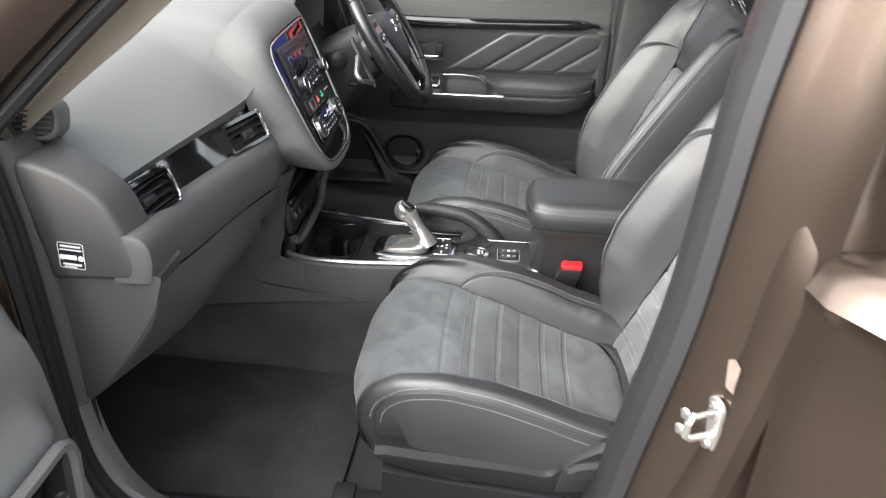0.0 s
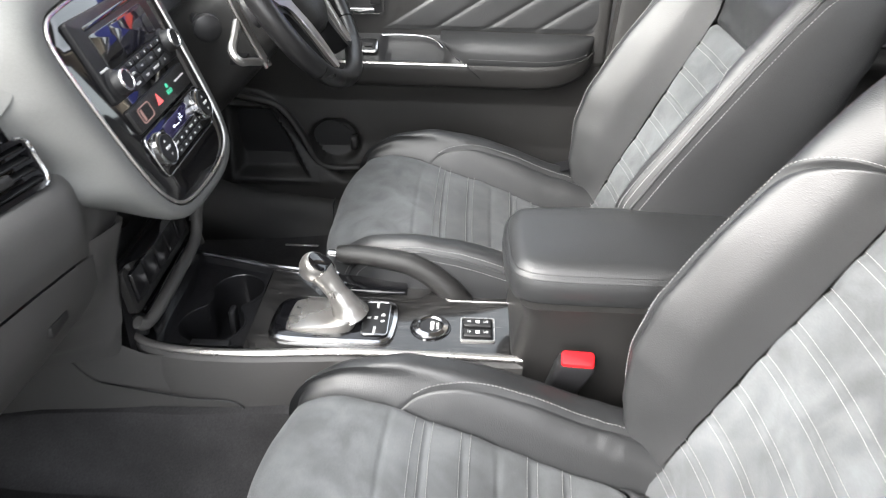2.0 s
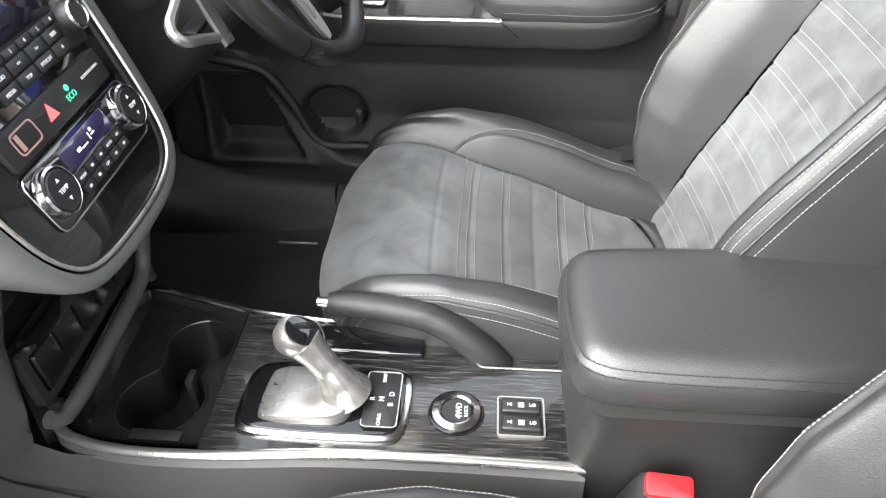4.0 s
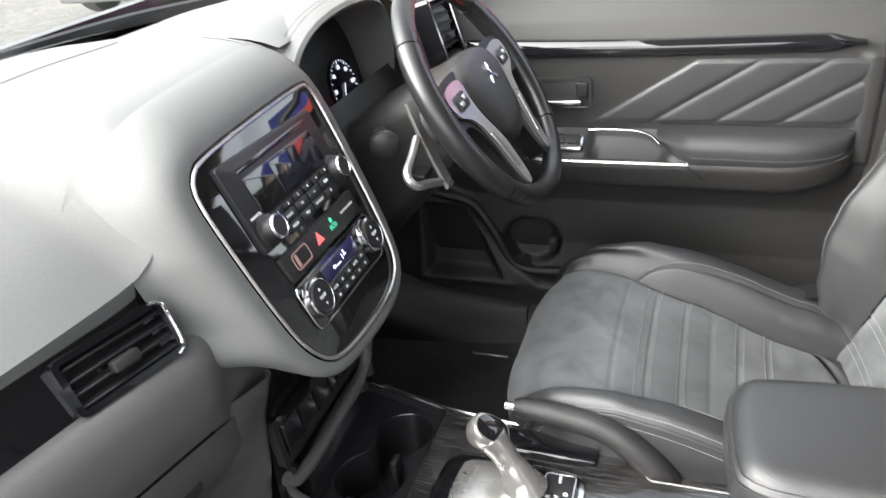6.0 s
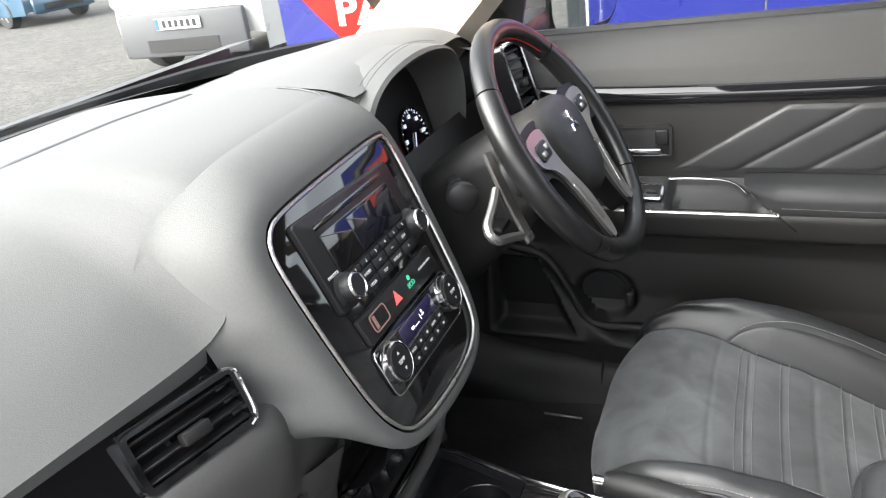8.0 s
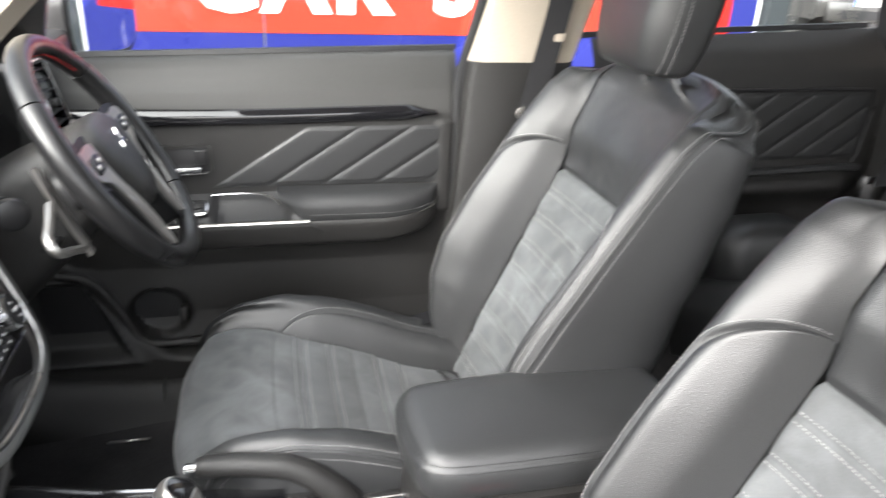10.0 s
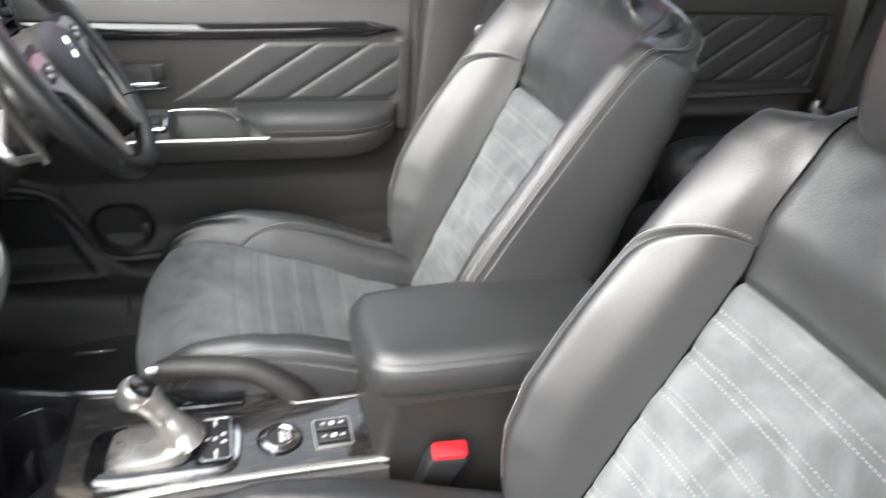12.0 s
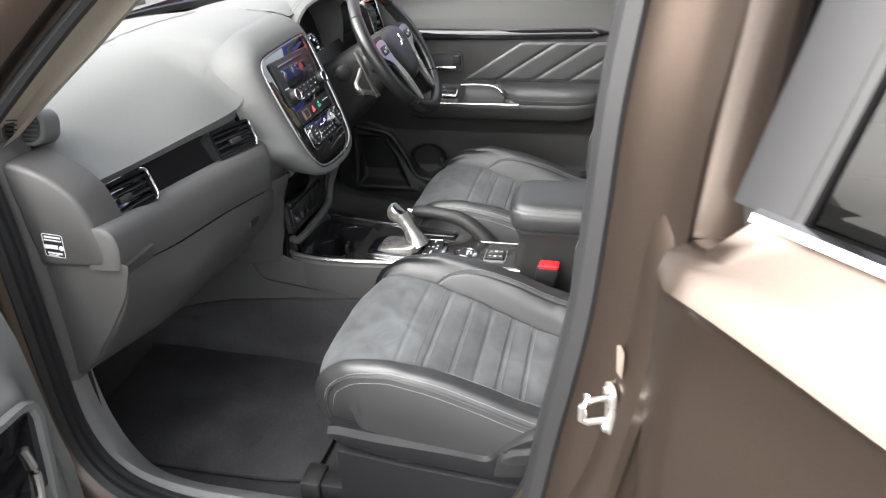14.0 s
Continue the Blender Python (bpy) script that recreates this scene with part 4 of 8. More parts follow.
bm = bmesh.new()
rims = [inset(stack_out, -d) for d in (0.001, 0.004, 0.008)]
cols = []
for k, (u, v) in enumerate(stack_out):
    r0, r1, r2 = (SM @ V(*r[k], c) for r, c in zip(rims, (-0.004, 0.0015, 0.0015)))
    out_ = (r2 - r1).normalized()
    left = bump01((0.02 - u) / 0.12)
    tp = bump01((v - 0.150) / 0.045) * (1 - 0.55 * bump01((-0.10 - u) / 0.035))
    bt = bump01((-0.012 - v) / 0.050)
    ql = r2 + V(0, -0.062, 0.004)
    ql.x = dash_x(ql.y, ql.z) - 0.004
    sl = (dash_x(ql.y - 0.03, ql.z) - dash_x(ql.y, ql.z)) / 0.03
    qr = r2 + V(-0.090, 0.030, 0.0)
    q, tn = qr.lerp(ql, left), V(-1, 0.12, 0).lerp(V(sl, -1, 0), left)
    q, tn = q.lerp(r2 + V(-0.062, 0, 0.040), tp), tn.lerp(V(-1, 0, 0.10), tp)
    q, tn = q.lerp(r2 + V(-0.088, -u * 0.10, -0.012), bt), tn.lerp(V(-1, 0, 0.15), bt)
    d = (q - r2).length
    col = [r0, r1]
    for i in range(15):
        t = i / 14
        h0, h1, h2, h3 = 2 * t ** 3 - 3 * t * t + 1, t ** 3 - 2 * t * t + t, -2 * t ** 3 + 3 * t * t, t ** 3 - t * t
        col.append(r2 * h0 + out_ * (d * 0.95 * h1) + q * h2 + tn.normalized() * (d * 0.9 * h3))
    cols.append(col)
skin(bm, [[c[i] for c in cols] for i in range(len(cols[0]))], closed=True)
part("stack_surround", bm, DASHPAD, stack, "grey plastic stack surround", smooth=60)

radio = thing("car_radio", tuple(SM @ V(0, 0.12, 0)), "black double-height car radio with two knobs", "car radio")
RB = [(-0.104, 0.075), (0.090, 0.068), (0.092, 0.170), (-0.104, 0.176)]


bm = bmesh.new()
plate(bm, quad_poly(RB, 0.006), 0.0, 0.007, SM, 0.0025)
part("radio_body", bm, BLACKPL, radio, "black radio face")
bm = bmesh.new()
plate(bm, quad_poly([(-0.078, 0.108), (0.068, 0.106), (0.068, 0.150), (-0.078, 0.152)], 0.003), 0.007, 0.0085, SM, 0.0008)
part("display", bm, PIANO, radio, "glossy dark display")
bm = bmesh.new()
plate(bm, quad_poly([(-0.028, 0.110), (0.062, 0.109), (0.062, 0.147), (-0.028, 0.148)], 0.002), 0.0085, 0.0089, SM, 0.0002)
part("lcd", bm, SCREEN, radio, "bluish lcd")
bm = bmesh.new()
plate(bm, rrect(0.15, 0.006, 0.002, 3, -0.004, 0.160), 0.007, 0.0076, SM, 0.0003)
part("cd_slot", bm, PIANO, radio, "disc slot")
for k, (cx, cy) in enumerate(((-0.081, 0.0935), (0.076, 0.0925))):
    bm = bmesh.new()
    lathe(bm, [(0.0, 0.022), (0.012, 0.022), (0.0135, 0.020), (0.015, 0.010), (0.019, 0.007)], SM @ pose(cx, cy, 0), 28)
    kn = part("knob", bm, BLACKPL, radio, "black rotary knob")
    bm = bmesh.new()
    lathe(bm, [(0.0105, 0.0215), (0.0112, 0.0232), (0.0125, 0.0232), (0.0136, 0.0210)], SM @ pose(cx, cy, 0), 28)
    part("knob_ring", bm, CHROME, kn, "chrome knob ring")
for k in range(6):
    bm = bmesh.new()
    plate(bm, rrect(0.020, 0.007, 0.001, 2, -0.058 + k * 0.0225, 0.101), 0.007, 0.0095, SM, 0.0006)
    bt = part("radio_button", bm, BLACKPL, radio)
    words("digit", str(k + 1), 0.005, SM @ pose(-0.058 + k * 0.0225, 0.101, 0.0096), LABELW, bt)
for r_, row in enumerate((("RADIO", "<<", ">>", "SEEK"), ("MEDIA", "TOP", "PTY/CAT", "A"))):
    for k, tx in enumerate(row):
        bm = bmesh.new()
        plate(bm, rrect(0.027, 0.011, 0.001, 2, -0.044 + k * 0.0295, 0.0905 - r_ * 0.0125), 0.007, 0.010, SM, 0.0006)
        bt = part("radio_button", bm, BLACKPL, radio)
        words("lettering", tx, 0.0045, SM @ pose(-0.044 + k * 0.0295, 0.0905 - r_ * 0.0125, 0.0101), LABELW, bt)
words("lettering", "PWR/VOL", 0.0045, SM @ pose(-0.088, 0.113, 0.0072), LABELW, radio)
# switch bar under the radio
bm = bmesh.new()
plate(bm, quad_poly([(-0.090, 0.031), (0.084, 0.030), (0.086, 0.060), (-0.092, 0.062)], 0.003), 0.0, 0.005, SM, 0.0015)
bar = part("switch_bar", bm, PLASTIC, stack, "grey switch bar")
RLAMP, GLAMP, PLAMP = glow("red_print", (0.7, 0.10, 0.10), 0.25), glow("green_print", (0.05, 0.45, 0.26), 0.25), glow("pale_lamp_print", (0.5, 0.30, 0.27), 0.06)
bm = bmesh.new()
rim(bm, rrect(0.034, 0.020, 0.005, 4, -0.058, 0.046), rrect(0.031, 0.017, 0.004, 4, -0.058, 0.046), 0.005, 0.0055, SM)
part("airbag_sign", bm, PLAMP, bar, "lit airbag sign", smooth=0)
bm = bmesh.new()
rbox(bm, (-0.070, 0.039, 0.005), (-0.065, 0.053, 0.0056), 0, 1, SM)
part("airbag_mark", bm, PLAMP, bar, smooth=0)
bm = bmesh.new()
plate(bm, [(-0.024, 0.040), (-0.008, 0.040), (-0.016, 0.054)], 0.005, 0.0056, SM, 0.0001)
part("hazard_triangle", bm, RLAMP, bar, "red hazard triangle", smooth=0)
words("eco_mark", "ECO", 0.008, SM @ pose(0.019, 0.043, 0.0052), GLAMP, bar)
bm = bmesh.new()
lathe(bm, [(0.0, 0.0056), (0.003, 0.0056), (0.003, 0.005)], SM @ pose(0.019, 0.051, 0), 10)
part("eco_lamp", bm, GLAMP, bar, smooth=0)
words("lettering", "PASSENGER AIRBAG", 0.0036, SM @ pose(0.060, 0.047, 0.0052), LABELW, bar)
# climate panel
clim = thing("climate_panel", tuple(SM @ V(0, 0, 0)), "black climate control panel with two chrome-ringed dials", "climate panel")
bm = bmesh.new()
plate(bm, quad_poly([(-0.094, -0.030), (0.086, -0.032), (0.092, 0.024), (-0.096, 0.026)], 0.012, 5), 0.0, 0.003, SM, 0.001)
part("panel_body", bm, PIANO, clim)
bm = bmesh.new()
bead(bm, quad_poly([(-0.094, -0.030), (0.086, -0.032), (0.092, 0.024), (-0.096, 0.026)], 0.012, 5), 0.0009, SM, 0.003)
part("panel_edge", bm, CHROME, clim, "thin chrome edge")
for cx in (-0.0725, 0.072):
    bm = bmesh.new()
    lathe(bm, [(0.0, 0.013), (0.0165, 0.013), (0.0185, 0.011), (0.0195, 0.003)], SM @ pose(cx, 0.0, 0), 32)
    dl = part("dial", bm, BLACKPL, clim, "black temperature dial")
    bm = bmesh.new()
    lathe(bm, [(0.0185, 0.003), (0.0185, 0.011), (0.0195, 0.0125), (0.0215, 0.011), (0.0225, 0.003)], SM @ pose(cx, 0.0, 0), 32)
    part("dial_ring", bm, CHROME, dl, "chrome dial ring")
    words("lettering", "TEMP", 0.0055, SM @ pose(cx, 0, 0.0132), LABELW, dl)
    for dy, s in ((0.009, 1), (-0.009, -1)):
        bm = bmesh.new()
        plate(bm, [(cx - 0.0022 * s, dy - 0.0015 * s), (cx + 0.0022 * s, dy - 0.0015 * s), (cx, dy + 0.002 * s)], 0.013, 0.0134, SM, 0.0001)
        part("arrow", bm, LABELW, dl, smooth=0)
bm = bmesh.new()
plate(bm, rrect(0.082, 0.020, 0.002, 3, -0.001, 0.009), 0.003, 0.0038, SM, 0.0003)
part("climate_lcd", bm, mat("violet_lcd", (0.030, 0.026, 0.075), 0.10, var=0.05, coat=0.5), clim, "dark violet lcd")
LCDW = glow("lcd_segments", (0.75, 0.8, 0.95), 0.35)
for k, (x0, x1, y0, y1) in enumerate(((-0.020, -0.014, 0.006, 0.009), (-0.012, -0.002, 0.0055, 0.0065), (0.004, 0.005, 0.0055, 0.012), (0.008, 0.014, 0.008, 0.0092), (0.009, 0.012, 0.011, 0.014))):
    bm = bmesh.new()
    rbox(bm, (x0, y0, 0.0038), (x1, y1, 0.0041), 0, 1, SM)
    part("lcd_segment", bm, LCDW, clim, smooth=0)
bm = bmesh.new()
rbox(bm, (-0.048, -0.0035, 0.003), (0.046, -0.0020, 0.0045), 0, 1, SM)
part("chrome_line", bm, CHROME, clim)
for r_ in range(2):
    for k, tx in enumerate(("MODE", "-", "+", "AUTO", "A/C") if r_ == 0 else ("REC", "DEF", "OFF", "REAR", "MAX")):
        bm = bmesh.new()
        plate(bm, rrect(0.0165, 0.0088, 0.001, 2, -0.036 + k * 0.018, -0.0090 - r_ * 0.0105), 0.003, 0.005, SM, 0.0006)
        bt = part("climate_button", bm, BLACKPL, clim)
        if tx in ("AUTO", "MODE", "A/C", "OFF"):
            words("lettering", tx, 0.0038, SM @ pose(-0.036 + k * 0.018, -0.0090 - r_ * 0.0105, 0.0051), LABELW, bt)
        else:
            bm = bmesh.new()
            rbox(bm, (-0.002, -0.0012, 0), (0.002, 0.0012, 0.0003), 0, 1, SM @ pose(-0.036 + k * 0.018, -0.0090 - r_ * 0.0105, 0.005))
            part("icon", bm, LABELW, bt, smooth=0)
# lower stack with a row of blank switches
bm = bmesh.new()
rows = []
for y in np.linspace(-0.117, 0.110, 16):
    rows.append([V(p.x, y, p.y) for p in spline([(-0.335, 0.852), (-0.345, 0.825), (-0.375, 0.795), (-0.405, 0.775), (-0.415, 0.70), (-0.418, 0.62)], 16)])
skin(bm, rows)
part("lower_face", bm, BLACKPL, stack, "black lower stack face")
for yy in (0.108,):
    bm = bmesh.new()
    tube(bm, spline([(-0.335, yy * 0.9, 0.845), (-0.365, yy * 0.97, 0.81), (-0.385, yy, 0.77), (-0.392, yy, 0.72), (-0.385, yy * 0.99, 0.675)], 20), [0.0075] * 20, 10)
    part("side_rib", bm, PLASTIC, stack, "grey side rib")
WM = basis((-0.405, -0.010, 0.738), (0, 1, 0), (-0.10, 0, 1))
bm = bmesh.new()
rim(bm, rrect(0.216, 0.070, 0.006, 4), rrect(0.196, 0.048, 0.004, 4), -0.004, 0.007, WM)
part("switch_frame", bm, PLASTIC, stack, "grey switch row frame")
for k in range(5):
    bm = bmesh.new()
    plate(bm, rrect(0.0355, 0.045, 0.003, 3, -0.077 + 0.0385 * k, 0.0), -0.002, 0.011, WM, 0.0025)
    part("blank_switch", bm, GLOSSBL, stack, "blank glossy black switch cover")
bm = bmesh.new()
plate(bm, rrect(0.204, 0.056, 0.004, 3), -0.0036, -0.001, WM, 0.0005)
part("switch_bed", bm, BLACKPL, stack)
bm = bmesh.new()
lathe(bm, [(0.0, 0.012), (0.005, 0.012), (0.007, 0.009), (0.0075, 0.0)], WM @ pose(-0.089, 0.033, 0.0), 16)
part("adjuster_knob", bm, PLASTIC, stack, "small round adjuster knob")


bm = bmesh.new()
rows = []
for z in np.linspace(0.862, 0.640, 26):
    gx = float(np.interp(z, [0.640, 0.655, 0.68, 0.735, 0.78, 0.82, 0.85, 0.87], [-0.66, -0.60, -0.52, -0.45, -0.417, -0.403, -0.400, -0.400]))
    fx = float(np.interp(z, [0.640, 0.655, 0.70, 0.735, 0.80, 0.85, 0.87], [-0.432, -0.425, -0.412, -0.408, -0.398, -0.380, -0.374]))
    rows.append([V(q.x, q.y, z) for q in spline([(gx - 0.006, -0.200), (gx * 0.62 + fx * 0.38, -0.172), (gx * 0.18 + fx * 0.82, -0.143), (fx, -0.126), (fx - 0.012, -0.117)], 16)])
skin(bm, rows)
part("lower_stack_cheek", bm, GREYTRIM, stack, "grey plastic panel beside the lower stack", smooth=60)
bm = bmesh.new()
tube(bm, spline([(-0.392, -0.128, 0.700), (-0.386, -0.118, 0.690), (-0.382, -0.08, 0.688), (-0.382, 0.0, 0.690), (-0.382, 0.075, 0.696), (-0.383, 0.100, 0.712), (-0.378, 0.106, 0.745), (-0.360, 0.103, 0.79), (-0.335, 0.096, 0.835)], 40), [0.009] * 40, 12)
part("switch_row_sill", bm, GREYTRIM, stack, "grey rounded sill below the switches")


def vent(name, M, w, h, nslat, lab, chrome_side=1, tabx=0.0):
    """A dash air vent with horizontal slats, facing M's z."""
    v = thing(name, tuple(M.translation), lab, "air vent", "dash air vents")
    o = rrect(w, h, 0.008, 4)
    bm = bmesh.new()
    rim(bm, o, inset(o, 0.006), -0.03, 0.004, M)
    part("vent_frame", bm, PIANO, v, "glossy black vent frame")
    bm = bmesh.new()
    plate(bm, inset(o, 0.002), -0.034, -0.030, M, 0.001)
    part("vent_back", bm, BLACKPL, v)
    for k in range(nslat):
        y = -h / 2 + h * (k + 0.8) / (nslat + 0.6)
        bm = bmesh.new()
        rbox(bm, (-w / 2 + 0.005, -0.0015, -0.010), (w / 2 - 0.005, 0.0015, 0.006), 0.0008, 1, M @ pose(0, y, -0.006, 22))
        part("slat", bm, BLACKPL, v)
    for k in range(5):
        bm = bmesh.new()
        rbox(bm, (-0.001, -h / 2 + 0.006, -0.028), (0.001, h / 2 - 0.006, -0.017), 0, 1, M @ pose(-w * 0.36 + w * 0.18 * k, 0, 0))
        part("fin", bm, BLACKPL, v)
    bm = bmesh.new()
    rbox(bm, (-0.014, -0.006, -0.002), (0.014, 0.006, 0.010), 0.003, 2, M @ pose(tabx, -0.004, 0))
    part("slider", bm, PLASTIC, v, "grey slider tab")
    if chrome_side:
        bm = bmesh.new()
        if chrome_side == 1:
            tube(bm, [M @ V(x, y, 0.004) for x, y in spline([(w / 2 - 0.012, h / 2), (w / 2 - 0.001, h / 2 - 0.006), (w / 2, 0), (w / 2 - 0.002, -h / 2 + 0.006), (w / 2 - 0.010, -h / 2)], 16)], 0.0022, 8)
        else:
            bead(bm, o, 0.0025, M, 0.004)
        part("chrome_edge", bm, CHROME, v, "chrome edge")
    return v


vent("air_vent", basis((-0.474, -0.560, 0.982), (0.055, 0.29, 0.0), (-0.42, 0, 1)), 0.135, 0.058, 4, "black slatted air vent in the dashboard by the door")
vent("air_vent", basis((-0.424, -0.262, 0.982), (0.080, 0.29, 0.0), (-0.45, 0, 1)), 0.112, 0.056, 4, "black slatted air vent beside the centre stack")
vent("air_vent", basis((-0.378, 0.580, 1.052), (-0.02, 0.29, -0.03), (-0.30, 0, 1)), 0.125, 0.135, 7, "tall slatted air vent with a silver surround beside the steering wheel", 2)
# slim demister vent on the dash end
dv = thing("side_demister", (-0.588, -0.590, 1.08), "small slatted demister vent in the dash corner", "air vent")
DM = basis((-0.588, -0.600, 1.110), (0.95, 0.30, -0.10), (-0.14, 0.22, 1))
bm = bmesh.new()
plate(bm, rrect(0.066, 0.058, 0.022, 6), -0.060, 0.000, DM, 0.006)
part("vent_housing", bm, DASHPAD, dv, "grey vent housing", smooth=60)
bm = bmesh.new()
plate(bm, rrect(0.052, 0.046, 0.018, 6), -0.012, 0.0012, DM, 0.0006)
part("vent_back", bm, RUBBER, dv)
for k in range(6):
    y = -0.0178 + 0.0071 * k
    w = 0.0235 - 8.0 * abs(y) ** 2 * 1.4
    bm = bmesh.new()
    rbox(bm, (-w, -0.0014, 0.0008), (w, 0.0014, 0.0045), 0.0006, 1, DM @ pose(0, y, 0))
    part("slat", bm, GREYTRIM, dv)

# dash end cover with the airbag label
bm = bmesh.new()
endp = [(p.x, p.y) for p in spline([(-0.572, 0.900), (-0.52, 0.902), (-0.470, 0.903), (-0.456, 0.911), (-0.452, 0.935), (-0.461, 0.975), (-0.479, 1.018), (-0.508, 1.046), (-0.537, 1.062), (-0.577, 1.074), (-0.592, 1.06), (-0.585, 0.98), (-0.576, 0.92)], 70, True)]
EM = basis((0, -0.650, 0), (1, 0, 0), (0, 0, 1))
plate(bm, endp, -0.06, 0.012, EM, 0.009)
part("end_cover", bm, GREYTRIM, dash, "dark plastic dash end cover", smooth=60)
bm = bmesh.new()
lowp = [(p.x, p.y) for p in spline([(-0.565, 0.893), (-0.50, 0.897), (-0.446, 0.905), (-0.428, 0.905), (-0.436, 0.88), (-0.450, 0.845), (-0.503, 0.766), (-0.553, 0.705), (-0.598, 0.679), (-0.604, 0.70), (-0.592, 0.77), (-0.576, 0.85)], 70, True)]
plate(bm, lowp, -0.08, 0.004, EM, 0.005)
part("lower_end_cover", bm, GREYTRIM, dash, "dark lower dash end cover", smooth=60)
sticker = thing("airbag_label", (-0.552, -0.667, 0.933), "black and white airbag warning label on the dash end", "label")
LM = basis((-0.538, -0.6625, 0.940), (1, 0, -0.08), (0.08, 0, 1))
bm = bmesh.new()
plate(bm, rrect(0.036, 0.040, 0.003, 3), 0, 0.0006, LM, 0.0002)
part("label_back", bm, BLACKPL, sticker, smooth=0)
bm = bmesh.new()
rim(bm, rrect(0.036, 0.040, 0.003, 3), rrect(0.034, 0.038, 0.002, 3), 0.0006, 0.0008, LM)
part("label_border", bm, LABELW, sticker, smooth=0)
for (x0, y0, x1, y1) in ((-0.014, 0.013, 0.014, 0.016), (-0.015, 0.008, 0.015, 0.010), (-0.013, -0.015, 0.013, -0.012), (-0.012, -0.018, 0.006, -0.0165), (-0.009, -0.006, 0.007, 0.001)):
    bm = bmesh.new()
    rbox(bm, (x0, y0, 0.0006), (x1, y1, 0.0009), 0, 1, LM)
    part("printed_bar", bm, LABELW, sticker, smooth=0)
for cx in (-0.013, 0.013):
    bm = bmesh.new()
    lathe(bm, [(0.0, 0.0009), (0.0042, 0.0009), (0.0042, 0.0006)], LM @ pose(cx, -0.003, 0), 14)
    part("printed_disc", bm, LABELW, sticker, smooth=0)

# ---- centre console ----
CZ = 0.650
con = thing("center_console", (-0.1, CY, 0.38), "dark grey centre console with dark wood-grain top and chrome edging", "center console")
near = [(-0.425, -0.072), (-0.416, -0.094), (-0.392, -0.109), (-0.34, -0.120), (-0.25, -0.121), (-0.13, -0.112), (0.0, -0.110), (0.130, -0.112)]
far = [(0.130, 0.052), (0.0, 0.060), (-0.164, 0.070), (-0.25, 0.080), (-0.30, 0.092), (-0.36, 0.108), (-0.40, 0.116)]
nl, fl = spline(near, 60), spline(far, 60)
bm = bmesh.new()
rows = []
for p in nl:
    bul = 0.012 * bump01((p.x + 0.42) / 0.2)
    rows.append([V(p.x, p.y, CZ - 0.004), V(p.x, p.y - 0.010, CZ - 0.012), V(p.x, p.y - 0.012 - bul * 0.3, 0.60), V(p.x, p.y - 0.008 - bul * 0.6, 0.53), V(p.x, p.y - 0.006, 0.45), V(p.x, p.y + 0.002, 0.37)])
skin(bm, rows)
part("side_panel", bm, GREYTRIM, con, "grey plastic console side")
bm = bmesh.new()
rows = [[V(x, -0.112 - 0.011 * bump01((x + 0.7) / 0.3) - 0.004 * math.sin((z - 0.37) * 10), z) for z in np.linspace(0.37, 0.655 if x < -0.42 else 0.64, 8)] for x in np.linspace(-0.80, -0.36, 14)]
skin(bm, rows)
part("front_side_panel", bm, GREYTRIM, con)
bm = bmesh.new()
tube(bm, [V(*q) for q in spline([(-0.515, -0.1215, 0.640), (-0.50, -0.1245, 0.610), (-0.480, -0.1255, 0.588), (-0.45, -0.1285, 0.582), (-0.34, -0.1395, 0.574), (-0.285, -0.1385, 0.570), (-0.262, -0.138, 0.556), (-0.25, -0.136, 0.53)], 50)], 0.0015, 6)
part("panel_gap", bm, BLACKPL, con, "dark panel gap line")
bm = bmesh.new()
rows = []
for p in fl:
    rows.append([V(p.x, p.y, CZ - 0.004), V(p.x, p.y + 0.008, CZ - 0.012), V(p.x, p.y + 0.012, 0.55), V(p.x, p.y + 0.008, 0.37)])
skin(bm, rows)
part("side_panel", bm, PLASTIC, con)
bm = bmesh.new()
rows = []
for x in np.linspace(-0.86, 0.12, 50):
    zt = float(np.interp(x, [-0.86, -0.658, -0.576, -0.44, -0.25, 0.12], [0.44, 0.498, 0.518, 0.537, 0.560, 0.575]))
    yp = float(np.interp(x, [-0.86, -0.80, -0.42, -0.34, -0.2, 0.12], [-0.118, -0.120, -0.133, -0.1425, -0.145, -0.136]))
    rows.append([V(x, q.x + 0.003 * noise.noise(V(x * 9, q.y * 9, 3.1)), q.y) for q in spline([(yp + 0.010, zt), (yp - 0.003, zt - 0.003), (yp - 0.008, zt - 0.03), (yp - 0.012, 0.46), (yp - 0.030, 0.405), (yp - 0.075, 0.388)], 16)])
skin(bm, rows)
part("tunnel_carpet", bm, CARPET, con, "black carpet along the console side", smooth=60)
# wood-grain top with its openings
WOOD = mat("dark_wood_grain_trim", (0.016, 0.015, 0.015), 0.16, var=0.2, coat=0.7, rvar=0.04)
wt = WOOD.node_tree
mp = wt.nodes.new("ShaderNodeMapping")
mp.inputs["Scale"].default_value = (26, 420, 60)
wn1 = wt.nodes.new("ShaderNodeTexNoise")
wn1.inputs["Scale"].default_value, wn1.inputs["Detail"].default_value = 1.0, 4
rmp = wt.nodes.new("ShaderNodeValToRGB")
rmp.color_ramp.elements[0].position, rmp.color_ramp.elements[0].color = 0.42, (0.008, 0.008, 0.008, 1)
rmp.color_ramp.elements[1].position, rmp.color_ramp.elements[1].color = 0.72, (0.045, 0.043, 0.042, 1)
tc = wt.nodes.new("ShaderNodeTexCoord")
wt.links.new(tc.outputs["Object"], mp.inputs["Vector"])
wt.links.new(mp.outputs[0], wn1.inputs["Vector"])
